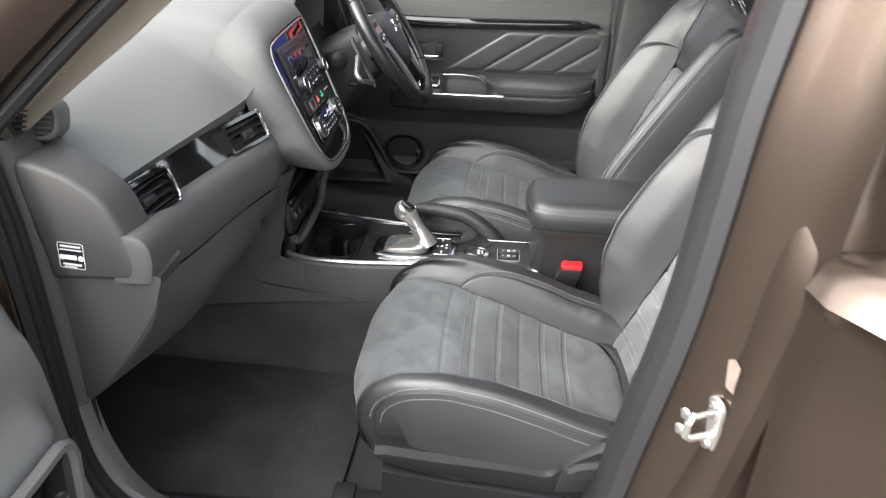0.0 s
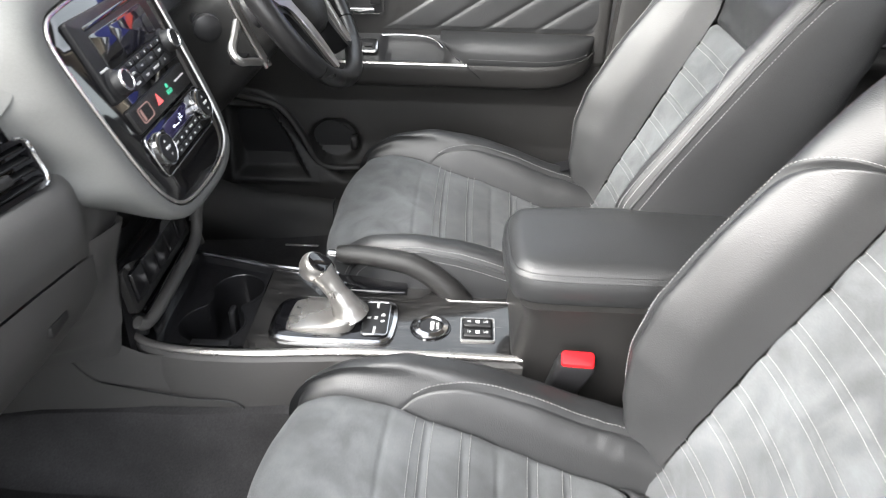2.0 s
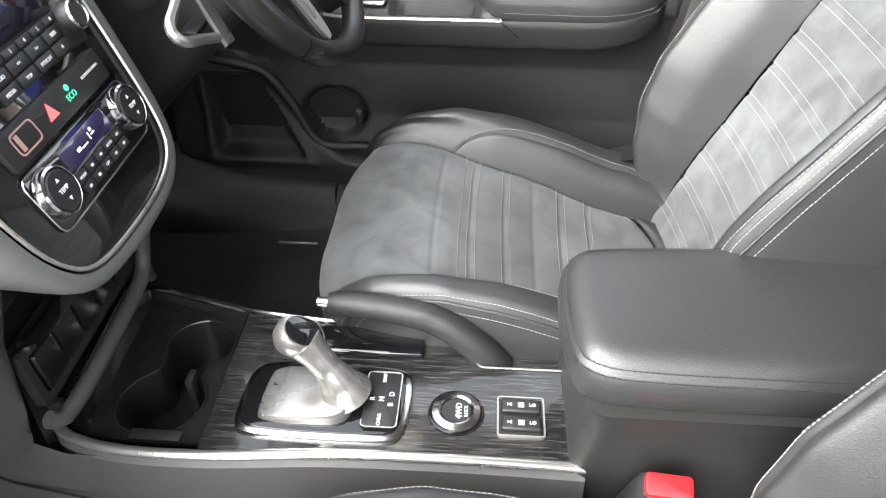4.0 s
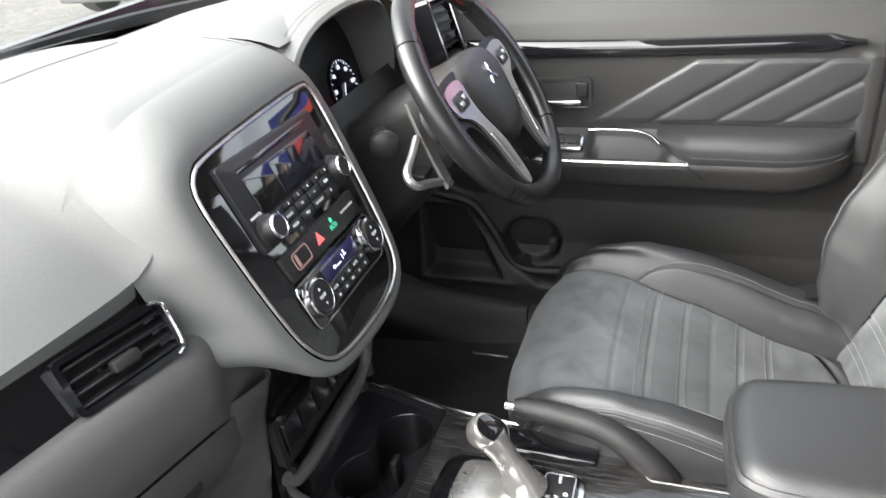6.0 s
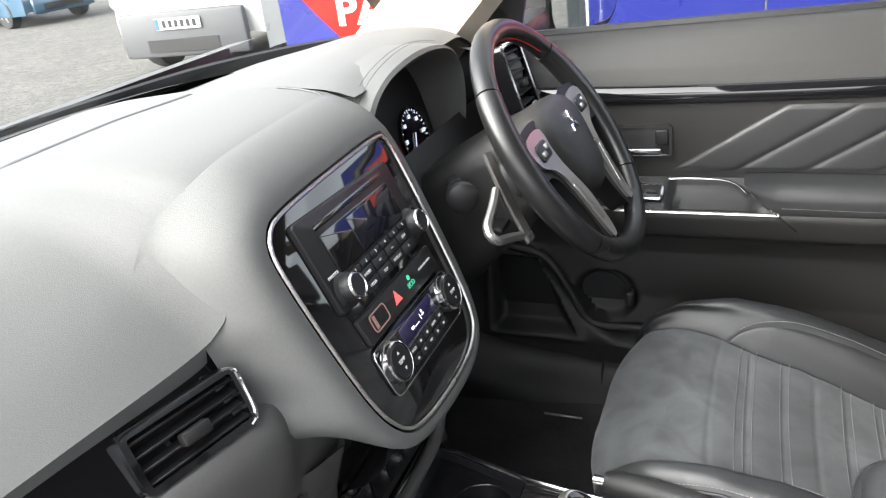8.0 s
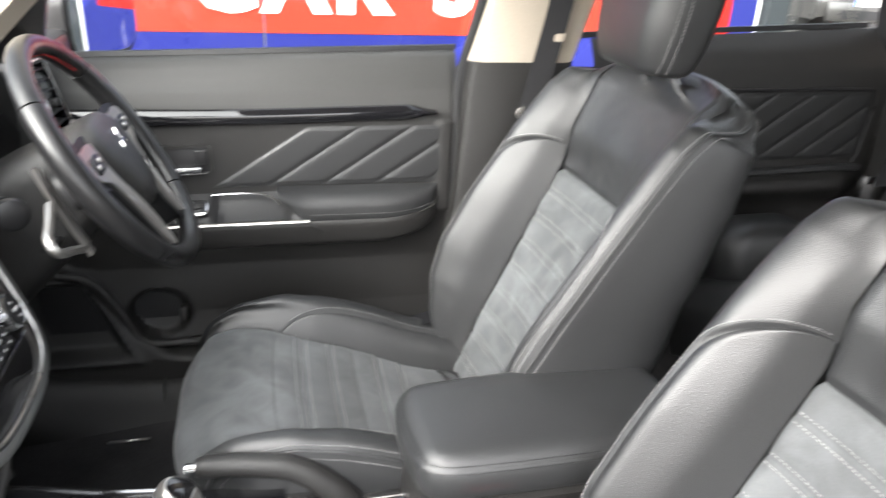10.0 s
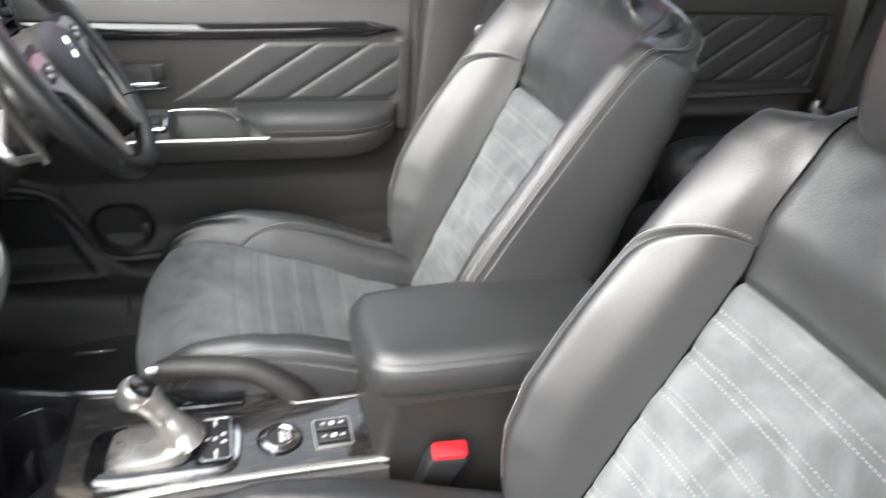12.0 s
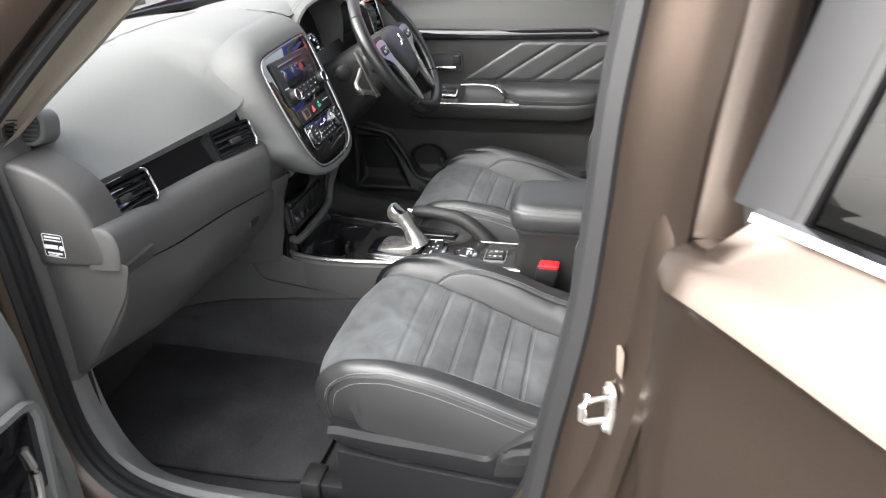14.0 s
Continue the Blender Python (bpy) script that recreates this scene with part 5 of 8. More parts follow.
wt.links.new(wn1.outputs["Fac"], rmp.inputs[0])
wt.links.new(rmp.outputs[0], wt.nodes["Principled BSDF"].inputs["Base Color"])
top_out = [(p.x, p.y) for p in nl if p.x > -0.262] + [(p.x, p.y) for p in fl if p.x > -0.262]
bez = [(p.x, p.y) for p in spline([(-0.232, -0.080), (-0.220, -0.096), (-0.17, -0.101), (-0.080, -0.100), (-0.058, -0.093), (-0.051, -0.072), (-0.049, -0.032), (-0.054, -0.010), (-0.072, -0.001), (-0.15, 0.003), (-0.205, 0.001), (-0.226, -0.012), (-0.232, -0.040)], 64, True)]
tray = rrect(0.105, 0.040, 0.010, 4, 0.070, 0.030)
bm = bmesh.new()
holed(bm, top_out, [inset(bez, 0.004), tray], CZ, IDENT, 0.012)
part("wood_top", bm, WOOD, con, "glossy dark wood-grain console top", smooth=30)
bm = bmesh.new()
tube(bm, [V(p.x, p.y - 0.002, CZ - 0.001) for p in nl], [0.0058] * 60, 10, flat=0.8)
part("chrome_edge", bm, SILVER, con, "satin silver edge strip")
bm = bmesh.new()
tube(bm, [V(p.x, p.y + 0.001, CZ + 0.001) for p in fl], 0.004, 8)
part("chrome_edge", bm, CHROME, con, "chrome edge strip")
bm = bmesh.new()
bead(bm, tray, 0.0012, IDENT, CZ + 0.001)
part("tray_edge", bm, SILVER, con)
# cup holder tray
GLOSSY = mat("semi_gloss_black", (0.012, 0.012, 0.013), 0.22, var=0.1, rvar=0.05)
tr_out = [(-0.418, -0.075), (-0.405, -0.094), (-0.38, -0.103), (-0.33, -0.108), (-0.264, -0.107), (-0.264, 0.078), (-0.30, 0.086), (-0.36, 0.102), (-0.395, 0.110), (-0.41, 0.10)]


def circ(cx, cy, r, n=28):
    return [(cx + r * math.cos(2 * math.pi * k / n), cy + r * math.sin(2 * math.pi * k / n)) for k in range(n)]


pear = [(p.x, p.y) for p in spline([(-0.305, 0.075), (-0.275, 0.060), (-0.266, 0.030), (-0.278, 0.005), (-0.290, -0.010), (-0.280, -0.030), (-0.276, -0.055), (-0.292, -0.085), (-0.325, -0.096), (-0.358, -0.085), (-0.372, -0.055), (-0.362, -0.025), (-0.343, -0.006), (-0.340, 0.012), (-0.347, 0.035), (-0.336, 0.062)], 60, True)]
bm = bmesh.new()
holed(bm, tr_out, [pear], CZ - 0.012, IDENT, 0.075)
rows = [[V(x, y, CZ - 0.012) for x, y in tr_out], [V(x, y, CZ - 0.001) for x, y in inset(tr_out, -0.003)]]
skin(bm, rows, closed=True)
part("cup_tray", bm, GLOSSY, con, "black cup holder tray")
bm = bmesh.new()
bead(bm, pear, 0.0016, IDENT, CZ - 0.0115)
part("cup_rim", bm, GLOSSY, con, "rounded cup holder rim")
bm = bmesh.new()
rbox(bm, (-0.310, -0.022, CZ - 0.075), (-0.300, 0.000, CZ - 0.013), 0.004)
part("cup_divider", bm, BLACKPL, con)
bm = bmesh.new()
rbox(bm, (-0.004, -0.088, -0.020), (0.004, 0.094, 0.030), 0.003, 2, pose(-0.398, 0.008, CZ + 0.005, 0, -14, 0))
part("tray_lid_edge", bm, PIANO, con, "glossy black shutter edge")
bm = bmesh.new()
rbox(bm, (-0.009, -0.005, 0), (0.009, 0.005, 0.035), 0.003, 2, pose(-0.408, -0.092, CZ + 0.0))
part("shutter_grip", bm, BLACKPL, con)
bm = bmesh.new()
rbox(bm, (-0.34, -0.104, CZ - 0.014), (-0.285, -0.090, CZ - 0.007), 0.002, 2)
part("socket_cover", bm, BLACKPL, con)
bm = bmesh.new()
rbox(bm, (-0.165, 0.018, CZ), (-0.042, 0.060, CZ + 0.008), 0.004, 3, IDENT)
part("wood_ridge", bm, PIANO, con, "glossy black raised lid")

# gear selector
gear = thing("gear_selector", (-0.14, -0.048, CZ), "satin silver gear selector on a silver base", "gear lever")
bm = bmesh.new()
plate(bm, bez, -0.004, 0.006, pose(0, 0, CZ), 0.004)
part("bezel", bm, CHROME, gear, "chrome bezel")
bm = bmesh.new()
inn = inset(bez, 0.007)
plate(bm, inn, 0.0, 0.0075, pose(0, 0, CZ), 0.002)
part("bezel_inset", bm, PIANO, gear, "glossy black inset")
bm = bmesh.new()
rows = []
for f, z in ((1.0, 0.006), (0.99, 0.009), (0.95, 0.012), (0.84, 0.0135)):
    cx, cy = -0.158, -0.049
    o = [(p.x, p.y) for p in spline([(-0.208, -0.072), (-0.198, -0.083), (-0.15, -0.0855), (-0.116, -0.080), (-0.108, -0.050), (-0.116, -0.018), (-0.15, -0.013), (-0.195, -0.014), (-0.205, -0.026)], 40, True)]
    rows.append([V(cx + (x - cx) * f, cy + (y - cy) * f, CZ + z + 0.010 * (x + 0.21) / 0.1 * (1 if z > 0.008 else 0)) for x, y in o])
skin(bm, rows, closed=True, cap=True)
part("base_cover", bm, SILVER, gear, "satin silver base cover")
bm = bmesh.new()
lp = spline([(-0.120, -0.048, CZ + 0.016), (-0.124, -0.048, CZ + 0.030), (-0.134, -0.047, CZ + 0.050), (-0.146, -0.044, CZ + 0.068), (-0.157, -0.041, CZ + 0.082)], 24)
tube(bm, lp, [float(np.interp(k, [0, 5, 12, 18, 23], [0.030, 0.0205, 0.0150, 0.0160, 0.0195])) for k in range(24)], 16, up=(0, 1, 0))
part("stem", bm, SILVER, gear, "satin silver stem")
KM = basis((-0.163, -0.039, CZ + 0.089), (0.75, 0.25, -0.55), (-0.1, 1, 0.2))
bm = bmesh.new()
ko = [(p.x, p.y) for p in spline([(0.029, 0.0), (0.020, 0.016), (0, 0.0205), (-0.018, 0.0155), (-0.025, 0.0), (-0.018, -0.0155), (0, -0.0205), (0.020, -0.016)], 36, True)]
rows = []
for f, z in ((0.45, -0.024), (0.72, -0.018), (0.93, -0.009), (1.0, 0.0), (0.97, 0.006), (0.88, 0.010), (0.82, 0.0105)):
    rows.append([KM @ V(x * f, y * f, z) for x, y in ko])
skin(bm, rows, closed=True, cap=True)
kn = part("gear_knob", bm, SILVER, gear, "satin silver knob")
bm = bmesh.new()
plate(bm, [(x * 0.80, y * 0.80) for x, y in ko], 0.009, 0.0125, KM, 0.002)
part("knob_cap", bm, PIANO, kn, "glossy black knob cap")
bm = bmesh.new()
plate(bm, rrect(0.037, 0.074, 0.005, 4, -0.080, -0.049), 0.007, 0.0105, pose(0, 0, CZ), 0.002)
gp = part("shift_pattern", bm, BLACKPL, gear, "black shift pattern panel")
bm = bmesh.new()
bead(bm, rrect(0.037, 0.074, 0.005, 4, -0.080, -0.049), 0.0012, pose(0, 0, CZ), 0.0095)
part("pattern_edge", bm, CHROME, gp)
TM = lambda x, y, z: basis((x, y, z), (0, 1, 0), (-1, 0, 0))
for tx, x, y in (("R", -0.090, -0.050), ("N", -0.080, -0.050), ("D", -0.070, -0.043), ("B", -0.070, -0.057)):
    words("lettering", tx, 0.008, TM(x, y, CZ + 0.0108), LABELW, gp)
words("lettering", "CHRG", 0.0055, TM(-0.080, -0.077, CZ + 0.0108), LABELW, gp)
words("lettering", "SAVE", 0.0055, TM(-0.080, -0.021, CZ + 0.0108), LABELW, gp)
words("lettering", "P", 0.008, TM(-0.193, -0.045, CZ + 0.0205), BLACKPL, gear)

# start-style drive mode button
btn = thing("drive_button", (0.0, -0.060, CZ), "round black four wheel drive button with a chrome ring", "button")
bm = bmesh.new()
lathe(bm, [(0.0, 0.004), (0.0155, 0.004), (0.0165, 0.002), (0.0165, 0.0)], pose(-0.001, -0.055, CZ), 32)
part("button_face", bm, BLACKPL, btn)
bm = bmesh.new()
lathe(bm, [(0.0160, 0.0), (0.0166, 0.0050), (0.0190, 0.0064), (0.0255, 0.0042), (0.0268, 0.0005)], pose(-0.001, -0.055, CZ), 36)
part("button_ring", bm, CHROME, btn, "chrome ring")
bm = bmesh.new()
lathe(bm, [(0.0268, 0.0005), (0.0275, 0.0018), (0.0290, 0.0014), (0.0300, 0.0)], pose(-0.001, -0.055, CZ), 36)
part("button_bezel", bm, PIANO, btn)
words("lettering", "4WD", 0.009, TM(0.002, -0.055, CZ + 0.0042), LABELW, btn)
words("lettering", "LOCK", 0.0055, TM(0.0095, -0.055, CZ + 0.0042), LABELW, btn)
# seat heater switches
sw = thing("seat_heater_switches", (0.068, -0.057, CZ), "two black seat heater rocker switches in a chrome frame", "switch")
bm = bmesh.new()
ho = rrect(0.050, 0.052, 0.004, 4, 0.067, -0.057)
rim(bm, ho, inset(ho, 0.0018), -0.004, 0.003, pose(0, 0, CZ))
part("switch_frame", bm, SILVER, sw, "chrome frame")
bm = bmesh.new()
plate(bm, inset(ho, 0.003), -0.002, 0.0012, pose(0, 0, CZ), 0.0003)
part("switch_bed", bm, BLACKPL, sw)
for y in (-0.0455, -0.0685):
    bm = bmesh.new()
    rbox(bm, (0.046, y - 0.0085, CZ), (0.088, y + 0.0085, CZ + 0.007), 0.003, 3)
    rk = part("rocker", bm, BLACKPL, sw, "black rocker switch")
    words("lettering", "HI", 0.0055, basis((0.055, y, CZ + 0.0072), (1, 0, 0), (0, 1, 0)), LABELW, rk)
    words("lettering", "LO", 0.0055, basis((0.079, y, CZ + 0.0072), (1, 0, 0), (0, 1, 0)), LABELW, rk)
    bm = bmesh.new()
    rbox(bm, (0.064, y - 0.003, CZ + 0.007), (0.070, y + 0.003, CZ + 0.0073), 0, 1)
    part("seat_icon", bm, LABELW, rk, smooth=0)
# hand brake
hb = thing("hand_brake", (0.0, 0.04, 0.66), "black plastic hand brake lever with chrome release button", "hand brake")
bm = bmesh.new()
hp_ = spline([(-0.150, 0.047, 0.705), (-0.10, 0.045, 0.704), (-0.05, 0.041, 0.698), (-0.035, 0.040, 0.694), (-0.01, 0.037, 0.682), (0.02, 0.033, 0.658), (0.045, 0.030, 0.630)], 40)
tube(bm, hp_, [float(np.interp(k, [0, 2, 20, 26, 34, 39], [0.0115, 0.0145, 0.0165, 0.0180, 0.0195, 0.019])) for k in range(40)], 14)
part("lever_grip", bm, PLASTIC, hb, "grey plastic grip")
bm = bmesh.new()
tube(bm, [(-0.163, 0.048, 0.705), (-0.148, 0.047, 0.705)], 0.0058, 12)
part("release_button", bm, CHROME, hb, "chrome release button")
bm = bmesh.new()
tube(bm, [V(p.x, p.y, p.z) for p in hp_[21:23]], [0.0162, 0.0162], 14)
part("grip_ring", bm, BLACKPL, hb)

# armrest box
ab = thing("console_armrest", (0.28, CY, 0.38), "black leather padded console armrest on a plastic storage box", "armrest")
bm = bmesh.new()
rows = []
for z, gr in ((0.37, 0.004), (0.55, 0.002), (0.66, 0.0), (0.72, 0.0), (0.745, -0.006)):
    o = rrect(0.33 - 2 * gr, 0.176 - 2 * gr, 0.022, 6, 0.290, CY - 0.002)
    rows.append([V(x - (0.022 * bump01((0.72 - z) / 0.12) if x < 0.17 else 0), y, z) for x, y in o])
skin(bm, rows, closed=True, cap=True)
part("storage_box", bm, PLASTIC, ab, "dark grey plastic storage box")
bm = bmesh.new()
o = [(p.x, p.y) for p in spline([(0.105, -0.085), (0.118, -0.106), (0.16, -0.116), (0.30, -0.118), (0.42, -0.116), (0.455, -0.108), (0.465, -0.06), (0.465, 0.02), (0.455, 0.062), (0.42, 0.072), (0.25, 0.066), (0.14, 0.058), (0.112, 0.046), (0.101, 0.020), (0.099, -0.03)], 70, True)]
rows = []
for off, z in ((0.020, 0.738), (0.010, 0.738), (0.004, 0.743), (0.0, 0.752), (-0.002, 0.768), (0.0, 0.782), (0.0025, 0.7865), (0.004, 0.7875), (0.0048, 0.7895), (0.010, 0.797), (0.020, 0.802), (0.9, 0.8035), (0.7, 0.8055), (0.4, 0.807), (0.1, 0.8075)):
    q = inset(o, off) if off < 0.1 else [(0.285 + (x - 0.285) * off * 0.95, -0.024 + (y + 0.024) * off * 0.80) for x, y in o]
    rows.append([V(x, y, z) for x, y in q])
skin(bm, rows, closed=True, cap=True)
lid = part("padded_lid", bm, LEATHER, ab, "black grained leather lid", smooth=70)
bm = bmesh.new()
for off, z in ((-0.0008, 0.7835), (0.0042, 0.7905)):
    q = inset(o, off)
    stitches(bm, [V(x, y, z) for x, y in q + q[:1]], r=0.0005)
part("lid_stitching", bm, LEATHER, lid, smooth=0)
bm = bmesh.new()
rbox(bm, (0.14, -0.122, 0.7315), (0.44, -0.116, 0.7365), 0.001, 1)
part("lid_gap", bm, BLACKPL, ab)

# seat belt buckle beside the console
for (bx, by, bz, tl, lab) in ((0.196, -0.158, 0.690, 14, "red and black seat belt buckle beside the console"),):
    bk_ = thing("seat_belt_buckle", (bx, by, bz - 0.1), lab, "seat belt buckle")
    M = basis((bx, by, bz), (0.93, -0.12, 0.05), (0.10, 0.90, 0.25)) @ pose(0, 0, 0)
    bm = bmesh.new()
    rows = []
    for z, sx, sy in ((-0.115, 0.016, 0.010), (-0.08, 0.021, 0.012), (-0.02, 0.0245, 0.0135), (-0.004, 0.0245, 0.0135), (0.0, 0.022, 0.012)):
        rows.append([M @ V(x + z * 0.28, y, z) for x, y in rrect(2 * sx, 2 * sy, 0.006, 4)])
    skin(bm, rows, closed=True, cap=True)
    part("buckle_body", bm, BLACKPL, bk_, "black buckle body")
    bm = bmesh.new()
    plate(bm, rrect(0.043, 0.0225, 0.005, 4), -0.001, 0.006, M, 0.003)
    part("release_button", bm, RED, bk_, "red release button")
    bm = bmesh.new()
    tube(bm, [M @ V(-0.03, 0, -0.11), M @ V(-0.055, 0.0, -0.19), M @ V(-0.06, 0, -0.25)], 0.012, 8, flat=0.35)
    part("buckle_strap", bm, BELT, bk_)
# chrome seat hinge covers seen beside the cushions
for yc in (PC + 0.205, DC + 0.205, DC - 0.205):
    hg = thing("seat_hinge_cover", (0.30, yc, 0.58), "black plastic seat hinge cover beside the backrest", "seat hinge")
    bm = bmesh.new()
    rbox(bm, (-0.06, -0.018, -0.05), (0.06, 0.018, 0.02), 0.014, 3, pose(0.285, yc, 0.590, 0, -18, 0))
    part("cover", bm, BLACKPL, hg)
    bm = bmesh.new()
    rbox(bm, (-0.055, -0.010, 0.018), (0.040, 0.010, 0.026), 0.003, 2, pose(0.285, yc, 0.590, 0, -18, 0))
    part("cover_strip", bm, SILVER, hg, "satin metal strip")

# ---- steering wheel and column ----
WA = V(0.848, 0, 0.530)
WC = V(-0.2525, 0.356, 1.027)
WMx = basis(WC, (0, 1, 0), (-0.530, 0, 0.848))
wheel = thing("steering_wheel", tuple(WC), "black leather steering wheel with satin silver spokes", "steering wheel")
R = 0.174


def ring_arc(a0, a1, n, rr, mtl, name, lab="", fat=0.0):
    bm = bmesh.new()
    pts, rad = [], []
    for k in range(n + 1):
        a = radians(a0 + (a1 - a0) * k / n)
        pts.append(WMx @ V(R * math.cos(a), R * math.sin(a) * (1 if math.sin(a) > -0.85 else 0.985), 0))
        rad.append(rr + fat * math.sin(math.pi * k / n))
    tube(bm, pts, rad, 16, up=WA)
    return part(name, bm, mtl, wheel, lab)


GRIP = mat("worn_wheel_leather", (0.011, 0.011, 0.0115), 0.30, var=0.15, bump=0.12, bscale=700, voro=True)
for a0, a1, nm in ((40, 140, "rim_top"), (-40, 40, "rim_grip"), (140, 220, "rim_grip"), (220, 320, "rim_bottom")):
    g = ring_arc(a0 + 0.4, a1 - 0.4, 40, 0.0155 if "grip" not in nm else 0.0165, GRIP, nm, "black leather rim", 0.0015 if "grip" in nm else 0.0)
bm = bmesh.new()
stitches(bm, [WMx @ V((R - 0.0155) * math.cos(a), (R - 0.0155) * math.sin(a), 0.002) for a in np.linspace(radians(45), radians(135), 60)], 0.005, 0.0035, 0.0008)
part("rim_stitching", bm, RED, wheel, "red rim stitching", smooth=0)
# hub pad
pad = [(p.x, p.y) for p in spline([(-0.075, 0.040), (-0.045, 0.058), (0.0, 0.063), (0.045, 0.058), (0.075, 0.040), (0.078, 0.010), (0.062, -0.035), (0.040, -0.075), (0.0, -0.088), (-0.040, -0.075), (-0.062, -0.035), (-0.078, 0.010)], 60, True)]
bm = bmesh.new()
rows = []
for f, z in ((1.02, -0.050), (1.0, -0.010), (0.97, 0.004), (0.90, 0.012), (0.75, 0.018), (0.5, 0.022), (0.2, 0.023)):
    rows.append([WMx @ V(x * f, y * f - 0.004 * (1 - f), z) for x, y in pad])
skin(bm, rows, closed=True, cap=True)
hub = part("airbag_pad", bm, PLASTIC, wheel, "dark grey airbag pad", smooth=50)
for sg in (-1, 1):
    bm = bmesh.new()
    sp = [(p.x * sg, p.y) for p in spline([(0.060, 0.042), (0.10, 0.048), (0.150, 0.040), (0.166, 0.020), (0.162, -0.010), (0.120, -0.012), (0.100, -0.030), (0.085, -0.080), (0.080, -0.135), (0.060, -0.140), (0.045, -0.080), (0.055, -0.040), (0.070, 0.0)], 60, True)]
    if sg < 0:
        sp = sp[::-1]
    plate(bm, sp, -0.030, 0.002, WMx, 0.005)
    spk = part("spoke", bm, BLACKPL, wheel, "black spoke")
    bm = bmesh.new()
    so = [(p.x * sg, p.y) for p in spline([(0.080, 0.036), (0.12, 0.040), (0.142, 0.030), (0.135, 0.004), (0.105, -0.014), (0.088, -0.050), (0.074, -0.130), (0.060, -0.128), (0.060, -0.070), (0.078, -0.020), (0.082, 0.010)], 50, True)]
    if sg < 0:
        so = so[::-1]
    plate(bm, so, 0.0, 0.008, WMx, 0.003)
    part("spoke_trim", bm, SATIN, spk, "satin silver spoke trim")
    bm = bmesh.new()
    plate(bm, rrect(0.038, 0.024, 0.006, 4, 0.110 * sg, 0.016), 0.007, 0.0115, WMx @ pose(0, 0, 0, 0, 0, 0), 0.002)
    sb = part("switch_pod", bm, BLACKPL, spk, "black switch pod")
    for k in (-1, 1):
        bm = bmesh.new()
        plate(bm, rrect(0.012, 0.007, 0.002, 3, 0.110 * sg + k * 0.009, 0.016 + k * 0.003), 0.0115, 0.014, WMx, 0.001)
        part("spoke_button", bm, SILVER, spk)
    bm = bmesh.new()
    plate(bm, quad_poly([(0.0695 * sg - 0.006, -0.110), (0.0695 * sg + 0.006, -0.110), (0.086 * sg + 0.007, -0.045), (0.086 * sg - 0.007, -0.045)], 0.004), 0.007, 0.0088, WMx, 0.0008)
    part("spoke_slot", bm, SILVER, spk)
# plain shape in place of the maker's emblem
bm = bmesh.new()
for a in (90, 210, 330):
    m = WMx @ pose(0, 0.012, 0.0215, 0, 0, a)
    plate(bm, [(0.001, 0.0), (0.010, -0.0055), (0.019, 0.0), (0.010, 0.0055)], 0.0, 0.003, m, 0.001)
part("emblem", bm, CHROME, hub, "chrome emblem of three plain lozenges")
# column shroud
colu = thing("steering_column", (-0.38, 0.345, 0.97), "black plastic steering column shroud with stalks", "steering column")
bm = bmesh.new()
rows = []
for d, sx, sy, dz in ((-0.045, 0.052, 0.050, 0.0), (-0.055, 0.066, 0.064, 0.0), (-0.11, 0.074, 0.074, -0.004), (-0.17, 0.078, 0.082, -0.010), (-0.26, 0.082, 0.095, -0.018)):
    rows.append([WMx @ V(x, y + dz, d) for x, y in rrect(2 * sx, 2 * sy, 0.035, 6)])
skin(bm, rows, closed=True, cap=True)
part("shroud", bm, PLASTIC, colu, "black shroud")
bm = bmesh.new()
tube(bm, [V(-0.405, 0.300, 0.985), V(-0.380, 0.250, 0.993), V(-0.362, 0.215, 1.000)], [0.009, 0.011, 0.016], 14)
stl = part("wiper_stalk", bm, BLACKPL, colu, "black stalk")
bm = bmesh.new()
lathe(bm, [(0.0, 0.012), (0.011, 0.012), (0.0145, 0.008), (0.017, 0.0), (0.0205, -0.002), (0.0205, -0.012), (0.015, -0.016)], basis((-0.352, 0.200, 1.001), (0.2, 0.05, 0.9), (0.85, 0.45, -0.2)), 24)
part("stalk_end", bm, BLACKPL, stl, "black rotary stalk end")
bm = bmesh.new()
rbox(bm, (-0.340, 0.245, 0.925), (-0.318, 0.300, 0.934), 0.003, 2)
part("tilt_lever", bm, BLACKPL, colu, "tilt lever")
for sg in (-1, 1):
    PM = WMx @ pose(0, 0, -0.055)
    bm = bmesh.new()
    rows = []
    for x, y in spline([(0.129, 0.056), (0.146, 0.020), (0.160, -0.020), (0.172, -0.064)], 20):
        rows.append([PM @ V(sg * (x - 0.030), y - 0.004, 0.000), PM @ V(sg * (x - 0.003), y, 0.0035), PM @ V(sg * x, y, 0.001), PM @ V(sg * (x - 0.003), y, -0.002), PM @ V(sg * (x - 0.030), y - 0.004, -0.003)])
    skin(bm, rows, closed=True, cap=True)
    pd = part("shift_paddle", bm, SILVER, colu, "satin silver shift paddle")
    bm = bmesh.new()
    tube(bm, [PM @ V(sg * x, y, -0.002) for x, y in spline([(0.166, -0.052), (0.195, -0.040), (0.222, -0.030), (0.230, -0.018), (0.222, -0.008), (0.190, 0.0), (0.150, 0.012)], 26)], [0.006] * 26, 8, up=WA)
    part("paddle_arm", bm, SILVER, pd, "satin silver paddle arm")
